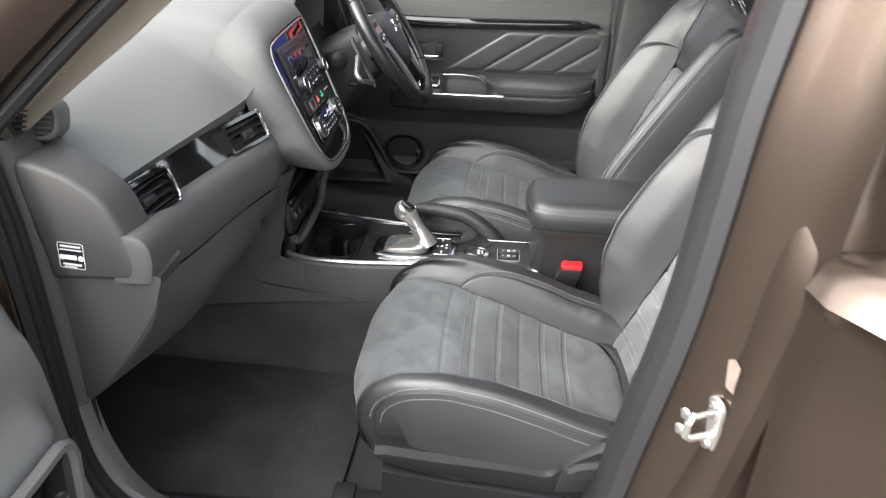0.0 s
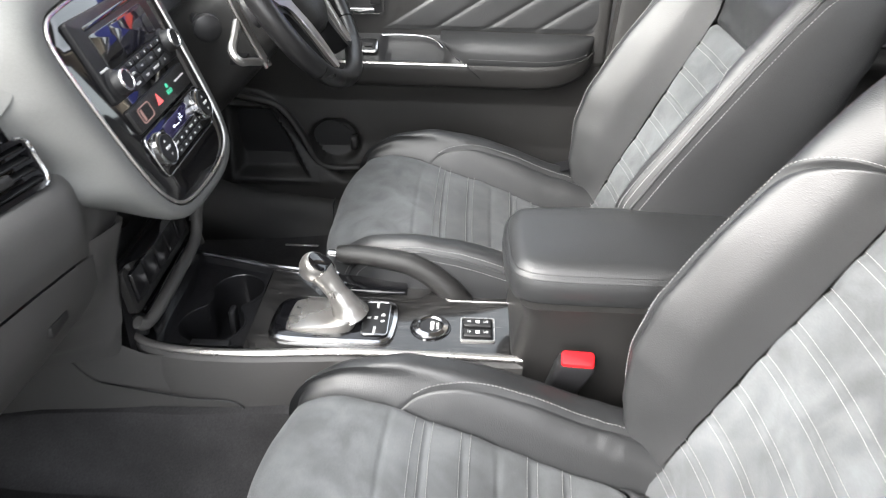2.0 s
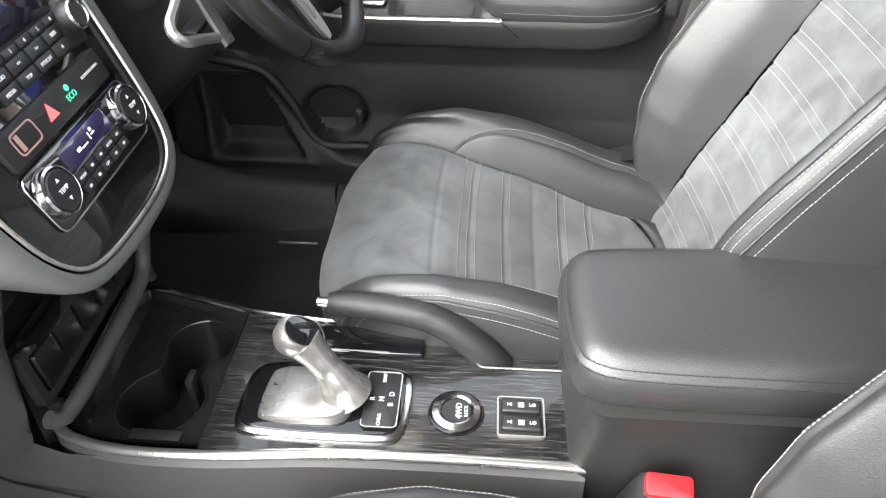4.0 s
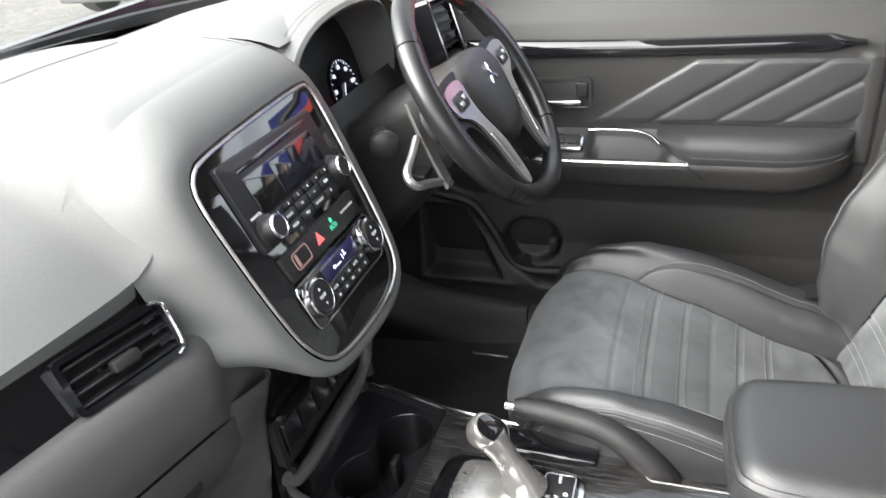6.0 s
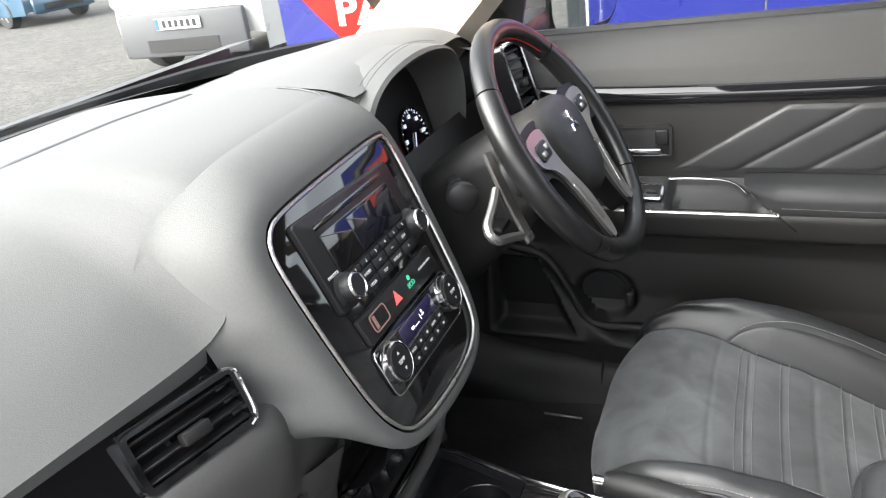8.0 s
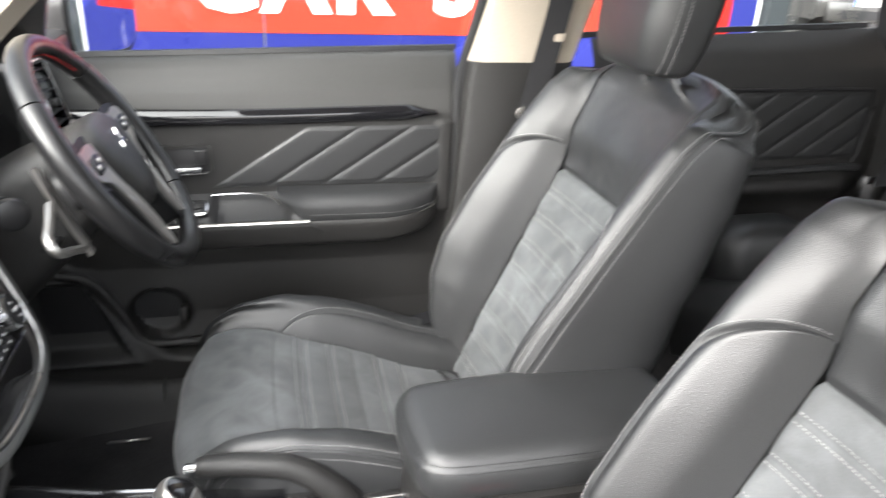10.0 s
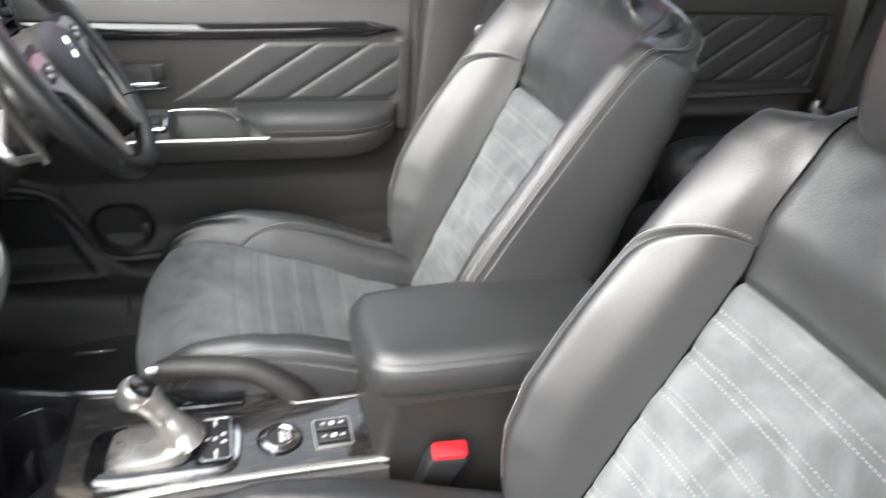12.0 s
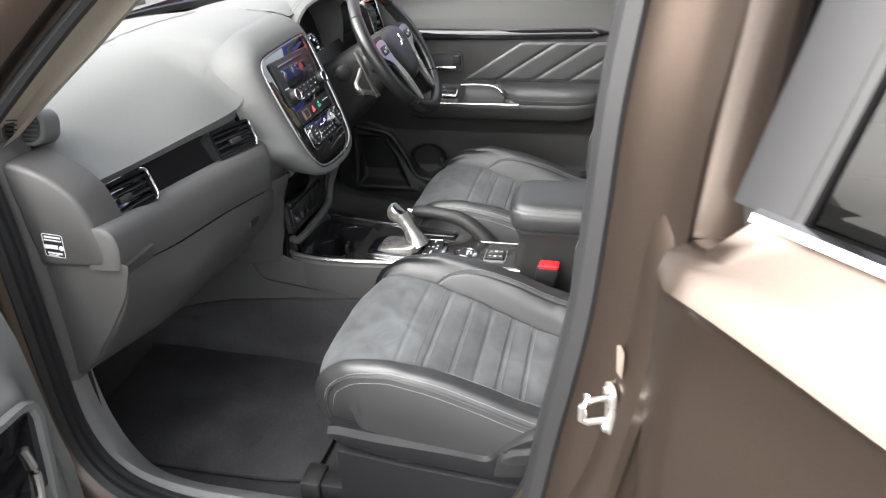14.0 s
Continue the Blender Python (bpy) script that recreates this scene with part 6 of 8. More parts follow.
# panel under the column and driver footwell
bm = bmesh.new()
rows = []
for y in np.linspace(0.13, 0.64, 20):
    rows.append([V(p.x, y, p.y) for p in spline([(-0.47, 1.02), (-0.445, 0.97), (-0.43, 0.90), (-0.45, 0.82), (-0.50, 0.74), (-0.60, 0.70), (-0.80, 0.68)], 24)])
skin(bm, rows)
part("knee_bolster", bm, PLASTIC, dash, "dark plastic knee bolster")
bm = bmesh.new()
rows = []
for y in np.linspace(0.52, 0.66, 8):
    f = (y - 0.52) / 0.14
    rows.append([V(p.x + 0.03 * f, y, p.y) for p in spline([(-0.46, 1.125 - 0.03 * f), (-0.425, 1.11 - 0.03 * f), (-0.415, 1.05), (-0.42, 0.98), (-0.44, 0.93)], 18)])
skin(bm, rows)
part("side_pod", bm, DASHPAD, dash, "dash side pod")
bm = bmesh.new()
skin(bm, [[V(-1.05, y, 0.40), V(-1.05, y, 1.12), V(-0.98, y, 1.13)] for y in np.linspace(-0.70, 0.70, 6)])
solo("bulkhead_wall", bm, BLACKPL, "black bulkhead behind the dashboard", "bulkhead", "structure")

# ---- driver side door ----
door = thing("driver_door", (0.0, 0.70, 0.42), "closed driver door with quilted black leather panel and glossy trim strip", "car door")
DP = curve_of([(0.38, 0.652), (0.46, 0.648), (0.52, 0.652), (0.60, 0.668), (0.70, 0.672), (0.755, 0.664), (0.81, 0.657), (0.99, 0.656), (1.02, 0.660), (1.05, 0.668), (1.08, 0.680), (1.10, 0.690), (1.112, 0.699), (1.117, 0.712)])


def belt(x):
    return 1.110 + 0.028 * x


bm = bmesh.new()
rows = []
for x in np.linspace(-0.56, 0.338, 130):
    row = []
    for z in np.linspace(0.40, 1.117, 150):
        y = DP(z)[0]
        # lower pocket: a step out below a curved line
        line = float(np.interp(x, [-0.56, -0.42, -0.36, -0.30, -0.24, -0.15, 0.0, 0.2, 0.34], [0.74, 0.715, 0.66, 0.575, 0.535, 0.525, 0.52, 0.52, 0.54]))
        y -= 0.030 * bump01((line - z) / 0.02) * (1 - 0.25 * bump01((0.46 - z) / 0.05))
        # framed speaker recess below that line
        e1 = min((0.688 - z) / 0.014, (z - 0.524) / 0.014, (x + 0.490) / 0.014, (-0.392 - 0.47 * (z - 0.688) - x) / 0.014)
        y += 0.026 * bump01(e1 / 1.4) - 0.006 * math.exp(-((e1 + 0.4) / 0.5) ** 2)
        # rounded bottle hollow behind it
        y += 0.022 * bump01((1.0 - math.hypot((x + 0.262) / 0.062, (z - 0.600) / 0.056)) / 0.22) * (1 if z > line - 0.004 else 0)
        y += 0.010 * bump01((x - 0.322) / 0.016)
        y -= 0.006 * bump01((x - 0.285) / 0.02) * bump01((0.335 - x) / 0.01) * (1 if 0.80 < z < 0.99 else 0)
        row.append(V(x, y, z + (belt(x) - 1.117) * bump01((z - 1.02) / 0.09)))
    rows.append(row)
skin(bm, [r[:127] for r in rows])
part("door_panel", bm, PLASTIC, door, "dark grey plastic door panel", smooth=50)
bm = bmesh.new()
skin(bm, [r[126:] for r in rows])
skin(bm, [[r[-1], r[-1] + V(0, 0.03, 0.002), r[-1] + V(0, 0.05, -0.02)] for r in rows])
part("upper_trim", bm, DOORTOP, door, "grey soft upper door trim", smooth=50)
bm = bmesh.new()
rows = []
for x in np.linspace(-0.42, 0.34, 30):
    z = belt(x)
    rows.append([V(x, 0.714, z + 0.001), V(x, 0.717, z + 0.009), V(x, 0.724, z + 0.010), V(x, 0.728, z)])
skin(bm, rows)
part("window_seal", bm, RUBBER, door, "black window seal")
bm = bmesh.new()
rows = []
for x in np.linspace(-0.40, 0.290, 50):
    f = bump01((0.290 - x) / 0.06)
    zc = 1.003 + 0.006 * bump01((x + 0.1) / 0.4)
    h = 0.004 + 0.011 * f + 0.002 * bump01((-0.1 - x) / 0.3)
    rows.append([V(x, 0.662, zc + h), V(x, 0.652, zc + h), V(x, 0.645, zc + h * 0.6), V(x, 0.643, zc), V(x, 0.646, zc - h * 0.7), V(x, 0.653, zc - h), V(x, 0.662, zc - h)])
skin(bm, rows, cap=True)
part("trim_strip", bm, PIANO, door, "glossy piano black trim strip")


def quilt(parent, s0, xr, z0, z1, skew, pitch, y0, nm="quilted_panel"):
    bm = bmesh.new()
    rows = []
    for z in np.linspace(z0, z1, 50):
        smax = xr - (z - z0) * skew
        row = []
        for s in np.linspace(s0, smax, 110):
            x = s + (z - z0) * skew
            f = ((s - s0) / pitch) % 1.0
            puff = 0.0030 * (1 - abs(2 * f - 1) ** 6)
            edge = min((z - z0) / 0.010, (z1 - z) / 0.008, (xr - x) / 0.010, (s - s0) / 0.012, 1.0)
            row.append(V(x, y0 - puff * bump01(edge) - 0.002 + 0.001 * noise.noise(V(x * 12, z * 12, 2)), z))
        rows.append(row)
    skin(bm, rows)
    return part(nm, bm, LEATHER, parent, "quilted black leather panel with diagonal seams", smooth=60)


quilt(door, -0.142, 0.318, 0.868, 0.984, 1.56, 0.1045, 0.656)
# arm rest
bm = bmesh.new()
rows = []
for x in np.linspace(-0.02, 0.298, 40):
    f = bump01((x + 0.02) / 0.09)
    e = math.sqrt(max(0.0, 1 - (max(x - 0.17, 0) / 0.129) ** 2))
    out = 0.002 + 0.044 * e
    top = 0.866 - 0.004 * (x / 0.3)
    bot = float(np.interp(x, [-0.02, 0.030, 0.3], [0.856, 0.806, 0.806])) + 0.030 * (1 - math.sqrt(max(0.0, 1 - (max(x - 0.17, 0) / 0.129) ** 2)))
    hgt = top - bot
    rows.append([V(x, q.x, q.y) for q in spline([(0.664, top + 0.002), (0.652, top), (0.655 - out * 0.75, top - 0.16 * hgt), (0.655 - out, top - 0.46 * hgt), (0.655 - out, top - 0.73 * hgt), (0.655 - out + 0.003, bot), (0.664, bot)], 18)])
skin(bm, rows, cap=True)
part("arm_pad", bm, LEATHER, door, "black leather arm pad")
bm = bmesh.new()
stitches(bm, [V(x, 0.655 - (0.002 + 0.044 * math.sqrt(max(0.0, 1 - (max(x - 0.17, 0) / 0.129) ** 2))) - 0.0006, 0.822 - 0.004 * x / 0.3 + 0.022 * (1 - math.sqrt(max(0.0, 1 - (max(x - 0.17, 0) / 0.129) ** 2)))) for x in np.linspace(0.04, 0.285, 30)])
part("arm_stitching", bm, STITCH, door, smooth=0)
bm = bmesh.new()
rows = []
for x in np.linspace(-0.30, 0.300, 60):
    rnd = math.sqrt(max(0.0, 1 - (max(x - 0.17, 0) / 0.131) ** 2))
    e = rnd * bump01((x + 0.34) / 0.12)
    out = 0.004 + 0.044 * e
    low = 0.757 + 0.060 * (1 - rnd)
    topz = 0.8085 + 0.030 * (1 - rnd)
    rows.append([V(x, q.x, q.y) for q in spline([(0.662, topz + 0.001), (0.655 - out * 0.9, topz), (0.655 - out, topz - 0.006), (0.655 - out * 0.98, topz - 0.020), (0.655 - out * 0.90, low + 0.010), (0.655 - out * 0.84, low + 0.002), (0.655 - out * 0.62, low - 0.002), (0.660, low + 0.004), (0.672, low + 0.002)], 26)])
skin(bm, rows)
part("arm_base", bm, PLASTIC, door, "dark plastic arm rest base")
bm = bmesh.new()
tube(bm, [V(*p) for p in spline([(0.030, 0.606, 0.812), (0.050, 0.605, 0.795), (0.066, 0.612, 0.778), (0.082, 0.650, 0.757)], 16)], 0.0016, 6)
part("arm_gap", bm, BLACKPL, door)
bm = bmesh.new()
rows = []
for x in np.linspace(-0.255, 0.036, 40):
    e = bump01((x + 0.34) / 0.12)
    y = 0.655 - 0.049 * e
    rows.append([V(x, y + 0.004, 0.8125), V(x, y - 0.001, 0.8115), V(x, y - 0.002, 0.8085), V(x, y + 0.003, 0.8065)])
skin(bm, rows)
part("chrome_line", bm, SATIN, door, "chrome arm rest line")
# switch panel and pull cup on the arm rest front
bm = bmesh.new()
rows = []
for x in np.linspace(-0.26, 0.045, 40):
    e = bump01((x + 0.34) / 0.12)
    d = 0.012 * bump01((x + 0.145) / 0.012) * bump01((0.02 - x) / 0.03)
    rows.append([V(x, 0.655 - 0.047 * e, 0.8125), V(x, 0.655 - 0.040 * e, 0.824 - d), V(x, 0.655 - 0.016 * e, 0.842 - d), V(x, 0.657, 0.856)])
skin(bm, rows)
part("switch_bed", bm, BLACKPL, door, "black switch bed")
AM = basis((-0.180, 0.6245, 0.8385), (1, 0, 0), (0, 0.80, 0.60))
bm = bmesh.new()
plate(bm, rrect(0.062, 0.034, 0.008, 4), 0.0, 0.004, AM, 0.002)
part("switch_plate", bm, CHROME, door, "chrome-edged switch plate")
bm = bmesh.new()
plate(bm, rrect(0.053, 0.026, 0.006, 4), 0.003, 0.0052, AM, 0.001)
sp_ = part("switch_face", bm, BLACKPL, door)
for k in range(2):
    bm = bmesh.new()
    plate(bm, rrect(0.018, 0.010, 0.002, 3, -0.011 + 0.022 * k, -0.001), 0.005, 0.009, AM, 0.0015)
    part("window_switch", bm, PLASTIC, sp_)
bm = bmesh.new()
tube(bm, [V(*p) for p in spline([(-0.142, 0.644, 0.857), (-0.10, 0.643, 0.859), (-0.055, 0.642, 0.857), (-0.030, 0.638, 0.850), (-0.015, 0.632, 0.838)], 24)], [0.0030] * 24, 8, flat=0.6)
part("pull_cup_edge", bm, CHROME, door, "chrome pull cup edge")
# inside handle
HM = basis((-0.190, 0.655, 0.923), (1, 0, 0.03), (-0.03, 0, 1))
ho = rrect(0.104, 0.058, 0.008, 5)
bm = bmesh.new()
rim(bm, ho, inset(ho, 0.005), -0.004, 0.005, HM)
hd = part("handle_bezel", bm, PLASTIC, door, "dark handle bezel")
bm = bmesh.new()
plate(bm, inset(ho, 0.004), -0.002, 0.0012, HM, 0.0004)
part("handle_recess", bm, BLACKPL, hd)
bm = bmesh.new()
rbox(bm, (-0.048, -0.022, 0.002), (0.034, -0.012, 0.012), 0.003, 3, HM)
part("handle_lever", bm, CHROME, hd, "chrome handle lever")
bm = bmesh.new()
rbox(bm, (0.024, -0.008, 0.001), (0.046, 0.020, 0.008), 0.003, 3, HM)
part("lock_tab", bm, BLACKPL, hd)
bm = bmesh.new()
rbox(bm, (-0.046, -0.027, 0.001), (0.044, -0.0245, 0.006), 0.001, 1, HM)
part("handle_line", bm, CHROME, hd)
# speaker and bottle pocket
bm = bmesh.new()
skin(bm, [[V(x, 0.6585, z) for x in np.linspace(-0.478, -0.400 - 0.47 * (z - 0.688), 6)] for z in np.linspace(0.536, 0.676, 6)])
part("speaker_grille", bm, BLACKPL, door, "black speaker grille")
bm = bmesh.new()
tube(bm, [V(x, 0.640, z) for x, z in spline([(-0.53, 0.725), (-0.436, 0.709), (-0.375, 0.690), (-0.333, 0.628), (-0.302, 0.563), (-0.268, 0.545), (-0.202, 0.546), (-0.10, 0.545), (0.1, 0.540)], 60)], 0.0085, 10)
part("pocket_lip", bm, PLASTIC, door, "pocket lip")
bm = bmesh.new()
lathe(bm, [(0.0, -0.020), (0.036, -0.018), (0.045, -0.008), (0.049, 0.004)], basis((-0.270, 0.690, 0.592), (1, 0, 0), (0, 0, 1)), 30)
part("bottle_pocket", bm, RUBBER, door, "dark round bottle pocket")
bm = bmesh.new()
rbox(bm, (-0.222, 0.640, 0.590), (-0.205, 0.665, 0.622), 0.006, 3)
part("lamp_tab", bm, PLASTIC, door)
# door glass, corner sail and mirror
bm = bmesh.new()
skin(bm, [[V(-0.41, 0.722, 1.09), V(0.34, 0.722, 1.11)], [V(-0.10, 0.620, 1.46), V(0.38, 0.620, 1.46)]])
wg = part("window_pane", bm, GLASST, door, "clear door glass", smooth=0)
wg.visible_shadow = False
bm = bmesh.new()
plate(bm, [(-0.56, 1.085), (-0.410, 1.090), (-0.385, 1.20), (-0.40, 1.235)], 0.0, 0.012, basis((0, 0.700, 0), (1, 0, 0), (0, 0, 1)), 0.004)
sail = part("corner_sail", bm, BLACKPL, door, "black corner sail panel")
bm = bmesh.new()
lathe(bm, [(0.0, 0.002), (0.020, 0.002), (0.022, 0.004), (0.026, 0.003), (0.027, 0.0)], basis((-0.447, 0.690, 1.138), (1, 0, 0), (0, 0, 1)), 26)
part("tweeter_grille", bm, PLASTIC, sail, "round tweeter grille")

mir = thing("door_mirror", (-0.36, 0.86, 1.15), "black-backed exterior door mirror on the driver side", "door mirror")
MB = basis((-0.362, 1.005, 1.135), (0.38, 1, 0), (0, 0.02, 1))
bm = bmesh.new()
rows = []
for f, d in ((0.50, -0.105), (0.78, -0.092), (0.95, -0.06), (1.0, -0.02), (1.0, 0.006), (0.96, 0.008)):
    rows.append([MB @ V(x * f, z * f, d) for x, z in rrect(0.272, 0.172, 0.058, 8)])
skin(bm, rows, closed=True, cap=True)
part("mirror_shell", bm, BLACKPL, mir, "black mirror shell")
bm = bmesh.new()
plate(bm, rrect(0.250, 0.150, 0.050, 8), 0.009, 0.012, MB, 0.001)
MIRR = mat("mirror_glass", (0.85, 0.86, 0.86), 0.02, 1.0, var=0.0, rvar=0.0, fine=0.0)
part("mirror_pane", bm, MIRR, mir, "mirror glass", smooth=0)
bm = bmesh.new()
rbox(bm, (-0.455, 0.728, 1.075), (-0.400, 0.90, 1.125), 0.015)
part("mirror_foot", bm, BLACKPL, mir)


# ---- pillars, belts and rear of the cabin ----
pil = thing("driver_pillar", (0.45, 0.64, 0.42), "centre pillar with beige upper and dark lower trim", "pillar trim")
bm = bmesh.new()
rows = []
for z, x0, x1, y in ((1.112, 0.352, 0.552, 0.618), (1.20, 0.374, 0.572, 0.606), (1.36, 0.414, 0.604, 0.575), (1.52, 0.46, 0.64, 0.53)):
    rows.append([V(x0 - 0.012, y + 0.05, z), V(x0, y + 0.008, z), V(x0 + 0.012, y, z), V(x1 - 0.012, y, z), V(x1, y + 0.008, z), V(x1 + 0.012, y + 0.05, z)])
skin(bm, rows)
part("upper_trim", bm, BEIGE, pil, "beige upper trim")
bm = bmesh.new()
rows = []
for z, x0, x1, y in ((0.40, 0.30, 0.62, 0.62), (0.60, 0.31, 0.60, 0.628), (0.85, 0.335, 0.57, 0.626), (1.05, 0.346, 0.556, 0.622), (1.113, 0.352, 0.552, 0.619)):
    rows.append([V(x0 - 0.012, y + 0.06, z), V(x0, y + 0.006, z), V(x0 + 0.012, y - 0.001, z), V(x1 - 0.012, y - 0.001, z), V(x1, y + 0.006, z), V(x1 + 0.012, y + 0.06, z)])
skin(bm, rows)
part("lower_trim", bm, PLASTIC, pil, "dark plastic lower trim")
bm = bmesh.new()
tube(bm, spline([(0.330, 0.662, 0.44), (0.332, 0.664, 0.80), (0.338, 0.664, 1.05), (0.350, 0.655, 1.13), (0.40, 0.615, 1.36), (0.43, 0.58, 1.47)], 40), 0.012, 8)
part("door_rubber", bm, RUBBER, pil, "black door rubber")
bm = bmesh.new()
PM2 = basis((0.507, 0.598, 1.275), (1, 0, 0.1), (0.22, -0.20, 1))
po = rrect(0.120, 0.160, 0.012, 4)
rim(bm, po, inset(po, 0.003), -0.002, 0.002, PM2)
part("belt_slide_cover", bm, BEIGE, pil, "beige belt height slide")
bm = bmesh.new()
rbox(bm, (0.495, 0.588, 1.155), (0.520, 0.606, 1.172), 0.004)
part("slide_button", bm, BEIGE, pil)


def belt_strap(pts, w, parent):
    bm = bmesh.new()
    rows = [[V(x - w / 2, y, z), V(x - w / 2, y - 0.0014, z), V(x + w / 2, y - 0.0014, z), V(x + w / 2, y, z)] for x, y, z in spline(pts, 30)]
    skin(bm, rows, closed=True, cap=True)
    return part("webbing", bm, BELT, parent, "black belt webbing")


sb = thing("seat_belt", (0.5, 0.58, 1.0), "black seat belt hanging from its beige upper mount", "seat belt")
belt_strap([(0.508, 0.583, 1.290), (0.500, 0.586, 1.22), (0.480, 0.596, 1.10), (0.455, 0.600, 0.98), (0.435, 0.604, 0.82), (0.42, 0.606, 0.62)], 0.047, sb)
bm = bmesh.new()
tube(bm, [V(0.507 + 0.034 * math.cos(a), 0.578, 1.288 + 0.018 * math.sin(a)) for a in np.linspace(0, 2 * math.pi, 25)[:-1]], 0.006, 8, closed=True, up=(0, 1, 0))
part("belt_ring", bm, BLACKPL, sb, "black guide ring")
bm = bmesh.new()
rbox(bm, (0.490, 0.572, 1.292), (0.526, 0.592, 1.328), 0.008, 3)
part("mount_cover", bm, BEIGE, sb, "beige mount cover")
bm = bmesh.new()
lathe(bm, [(0, 0.006), (0.011, 0.005), (0.013, 0.0)], basis((0.448, 0.598, 1.020), (1, 0, 0), (0, 0, 1)), 18)
part("belt_stop", bm, SILVER, sb)

rdoor = thing("rear_door", (1.05, 0.66, 0.45), "closed rear door with quilted black leather panel", "car door")
bm = bmesh.new()
rows = []
for x in np.linspace(0.62, 1.352, 40):
    row = []
    for z in np.linspace(0.45, 1.166, 60):
        y = float(np.interp(z, [0.45, 0.60, 0.75, 0.80, 0.86, 1.05, 1.09, 1.13, 1.166], [0.655, 0.668, 0.668, 0.660, 0.652, 0.650, 0.656, 0.675, 0.70]))
        y -= 0.035 * math.exp(-((z - 0.83) / 0.03) ** 2) * bump01((1.33 - x) / 0.08) * bump01((x - 0.7) / 0.2)
        row.append(V(x, y, z + 0.045 * (x - 1.05) * bump01((z - 1.0) / 0.12)))
    rows.append(row)
skin(bm, rows)
part("door_panel", bm, PLASTIC, rdoor, "dark grey plastic door panel", smooth=50)
quilt(rdoor, 0.74, 1.300, 0.893, 1.045, 1.45, 0.0950, 0.651)
bm = bmesh.new()
tube(bm, spline([(0.72, 0.648, 1.049), (1.0, 0.648, 1.050), (1.27, 0.648, 1.051), (1.303, 0.648, 1.040), (1.310, 0.648, 1.00), (1.300, 0.648, 0.90), (1.290, 0.646, 0.882)], 40), 0.004, 6)
part("panel_line", bm, BLACKPL, rdoor)
bm = bmesh.new()
tube(bm, spline([(0.70, 0.625, 0.870), (1.0, 0.622, 0.872), (1.22, 0.624, 0.878), (1.30, 0.640, 0.872)], 30), [0.012] * 30, 10, flat=0.7)
part("arm_pad", bm, LEATHER, rdoor, "black arm pad")
bm = bmesh.new()
rows = [[V(x, 0.712, 1.166 + 0.045 * (x - 1.05)), V(x, 0.716, 1.177 + 0.045 * (x - 1.05)), V(x, 0.728, 1.176 + 0.045 * (x - 1.05))] for x in np.linspace(0.60, 1.30, 20)]
skin(bm, rows)
part("window_seal", bm, RUBBER, rdoor, "black window seal")
bm = bmesh.new()
skin(bm, [[V(0.60, 0.722, 1.14), V(1.29, 0.722, 1.17)], [V(0.62, 0.620, 1.48), V(1.24, 0.620, 1.48)]])
wg = part("window_pane", bm, GLASST, rdoor, "clear door glass", smooth=0)
wg.visible_shadow = False
bm = bmesh.new()
rows = []
for x, y, z in spline([(1.340, 0.67, 0.60), (1.352, 0.67, 1.00), (1.335, 0.67, 1.15), (1.305, 0.655, 1.28), (1.275, 0.62, 1.43), (1.25, 0.60, 1.49)], 40):
    rows.append([V(x - 0.022, y + 0.03, z), V(x - 0.014, y, z), V(x + 0.006, y - 0.012, z), V(x + 0.030, y - 0.010, z), V(x + 0.04, y, z)])
skin(bm, rows)
part("window_frame", bm, RUBBER, rdoor, "black rear window frame")

cp = thing("rear_pillar", (1.40, 0.62, 0.6), "beige rear pillar trim beside the rear window", "pillar trim")
bm = bmesh.new()
rows = []
for z, x0, x1, y in ((1.112, 1.355, 1.52, 0.60), (1.20, 1.340, 1.50, 0.595), (1.36, 1.318, 1.485, 0.575), (1.44, 1.305, 1.50, 0.555), (1.53, 1.29, 1.56, 0.52)):
    rows.append([V(x0 - 0.01, y + 0.05, z), V(x0, y + 0.004, z), V(x0 + 0.01, y, z), V(x1 - 0.01, y, z), V(x1, y + 0.01, z), V(x1 + 0.01, y + 0.06, z)])
skin(bm, rows)
part("upper_trim", bm, BEIGE, cp, "beige upper trim")
bm = bmesh.new()
rows = [[V(1.34, 0.66, z), V(1.352, 0.605, z), V(1.60, 0.60, z), V(1.95, 0.60, z)] for z in (0.4, 0.8, 1.113)]
skin(bm, rows)
part("lower_trim", bm, PLASTIC, cp, "dark lower trim")
bm = bmesh.new()
rows = []
for a in np.linspace(0, math.pi / 2, 16):
    ox, oz = 1.86 + 0.06 * math.sin(a), 1.33 + 0.08 * math.cos(a)
    rows.append([V(ox, 0.60, oz), V(ox + 0.05, 0.585, oz + 0.02), V(2.05, 0.53, 1.53)])
skin(bm, rows)
skin(bm, [[V(1.48, 0.595, 1.415), V(1.86, 0.600, 1.41)], [V(1.50, 0.54, 1.53), V(2.05, 0.53, 1.53)]])
skin(bm, [[V(1.92, 0.60, 1.10), V(2.1, 0.58, 1.10)], [V(1.92, 0.60, 1.33), V(2.05, 0.53, 1.53)]])
part("quarter_trim", bm, BEIGE, cp, "beige quarter window surround")
bm = bmesh.new()
rbox(bm, (1.395, 0.565, 1.375), (1.460, 0.585, 1.402), 0.006, 3)
part("belt_slot", bm, BEIGE, cp, "beige belt outlet")
sb2 = thing("seat_belt", (1.40, 0.58, 1.0), "black rear seat belt beside the beige pillar", "seat belt")
belt_strap([(1.428, 0.566, 1.385), (1.415, 0.570, 1.30), (1.385, 0.572, 1.15), (1.345, 0.570, 0.98), (1.31, 0.565, 0.85)], 0.047, sb2)
bm = bmesh.new()
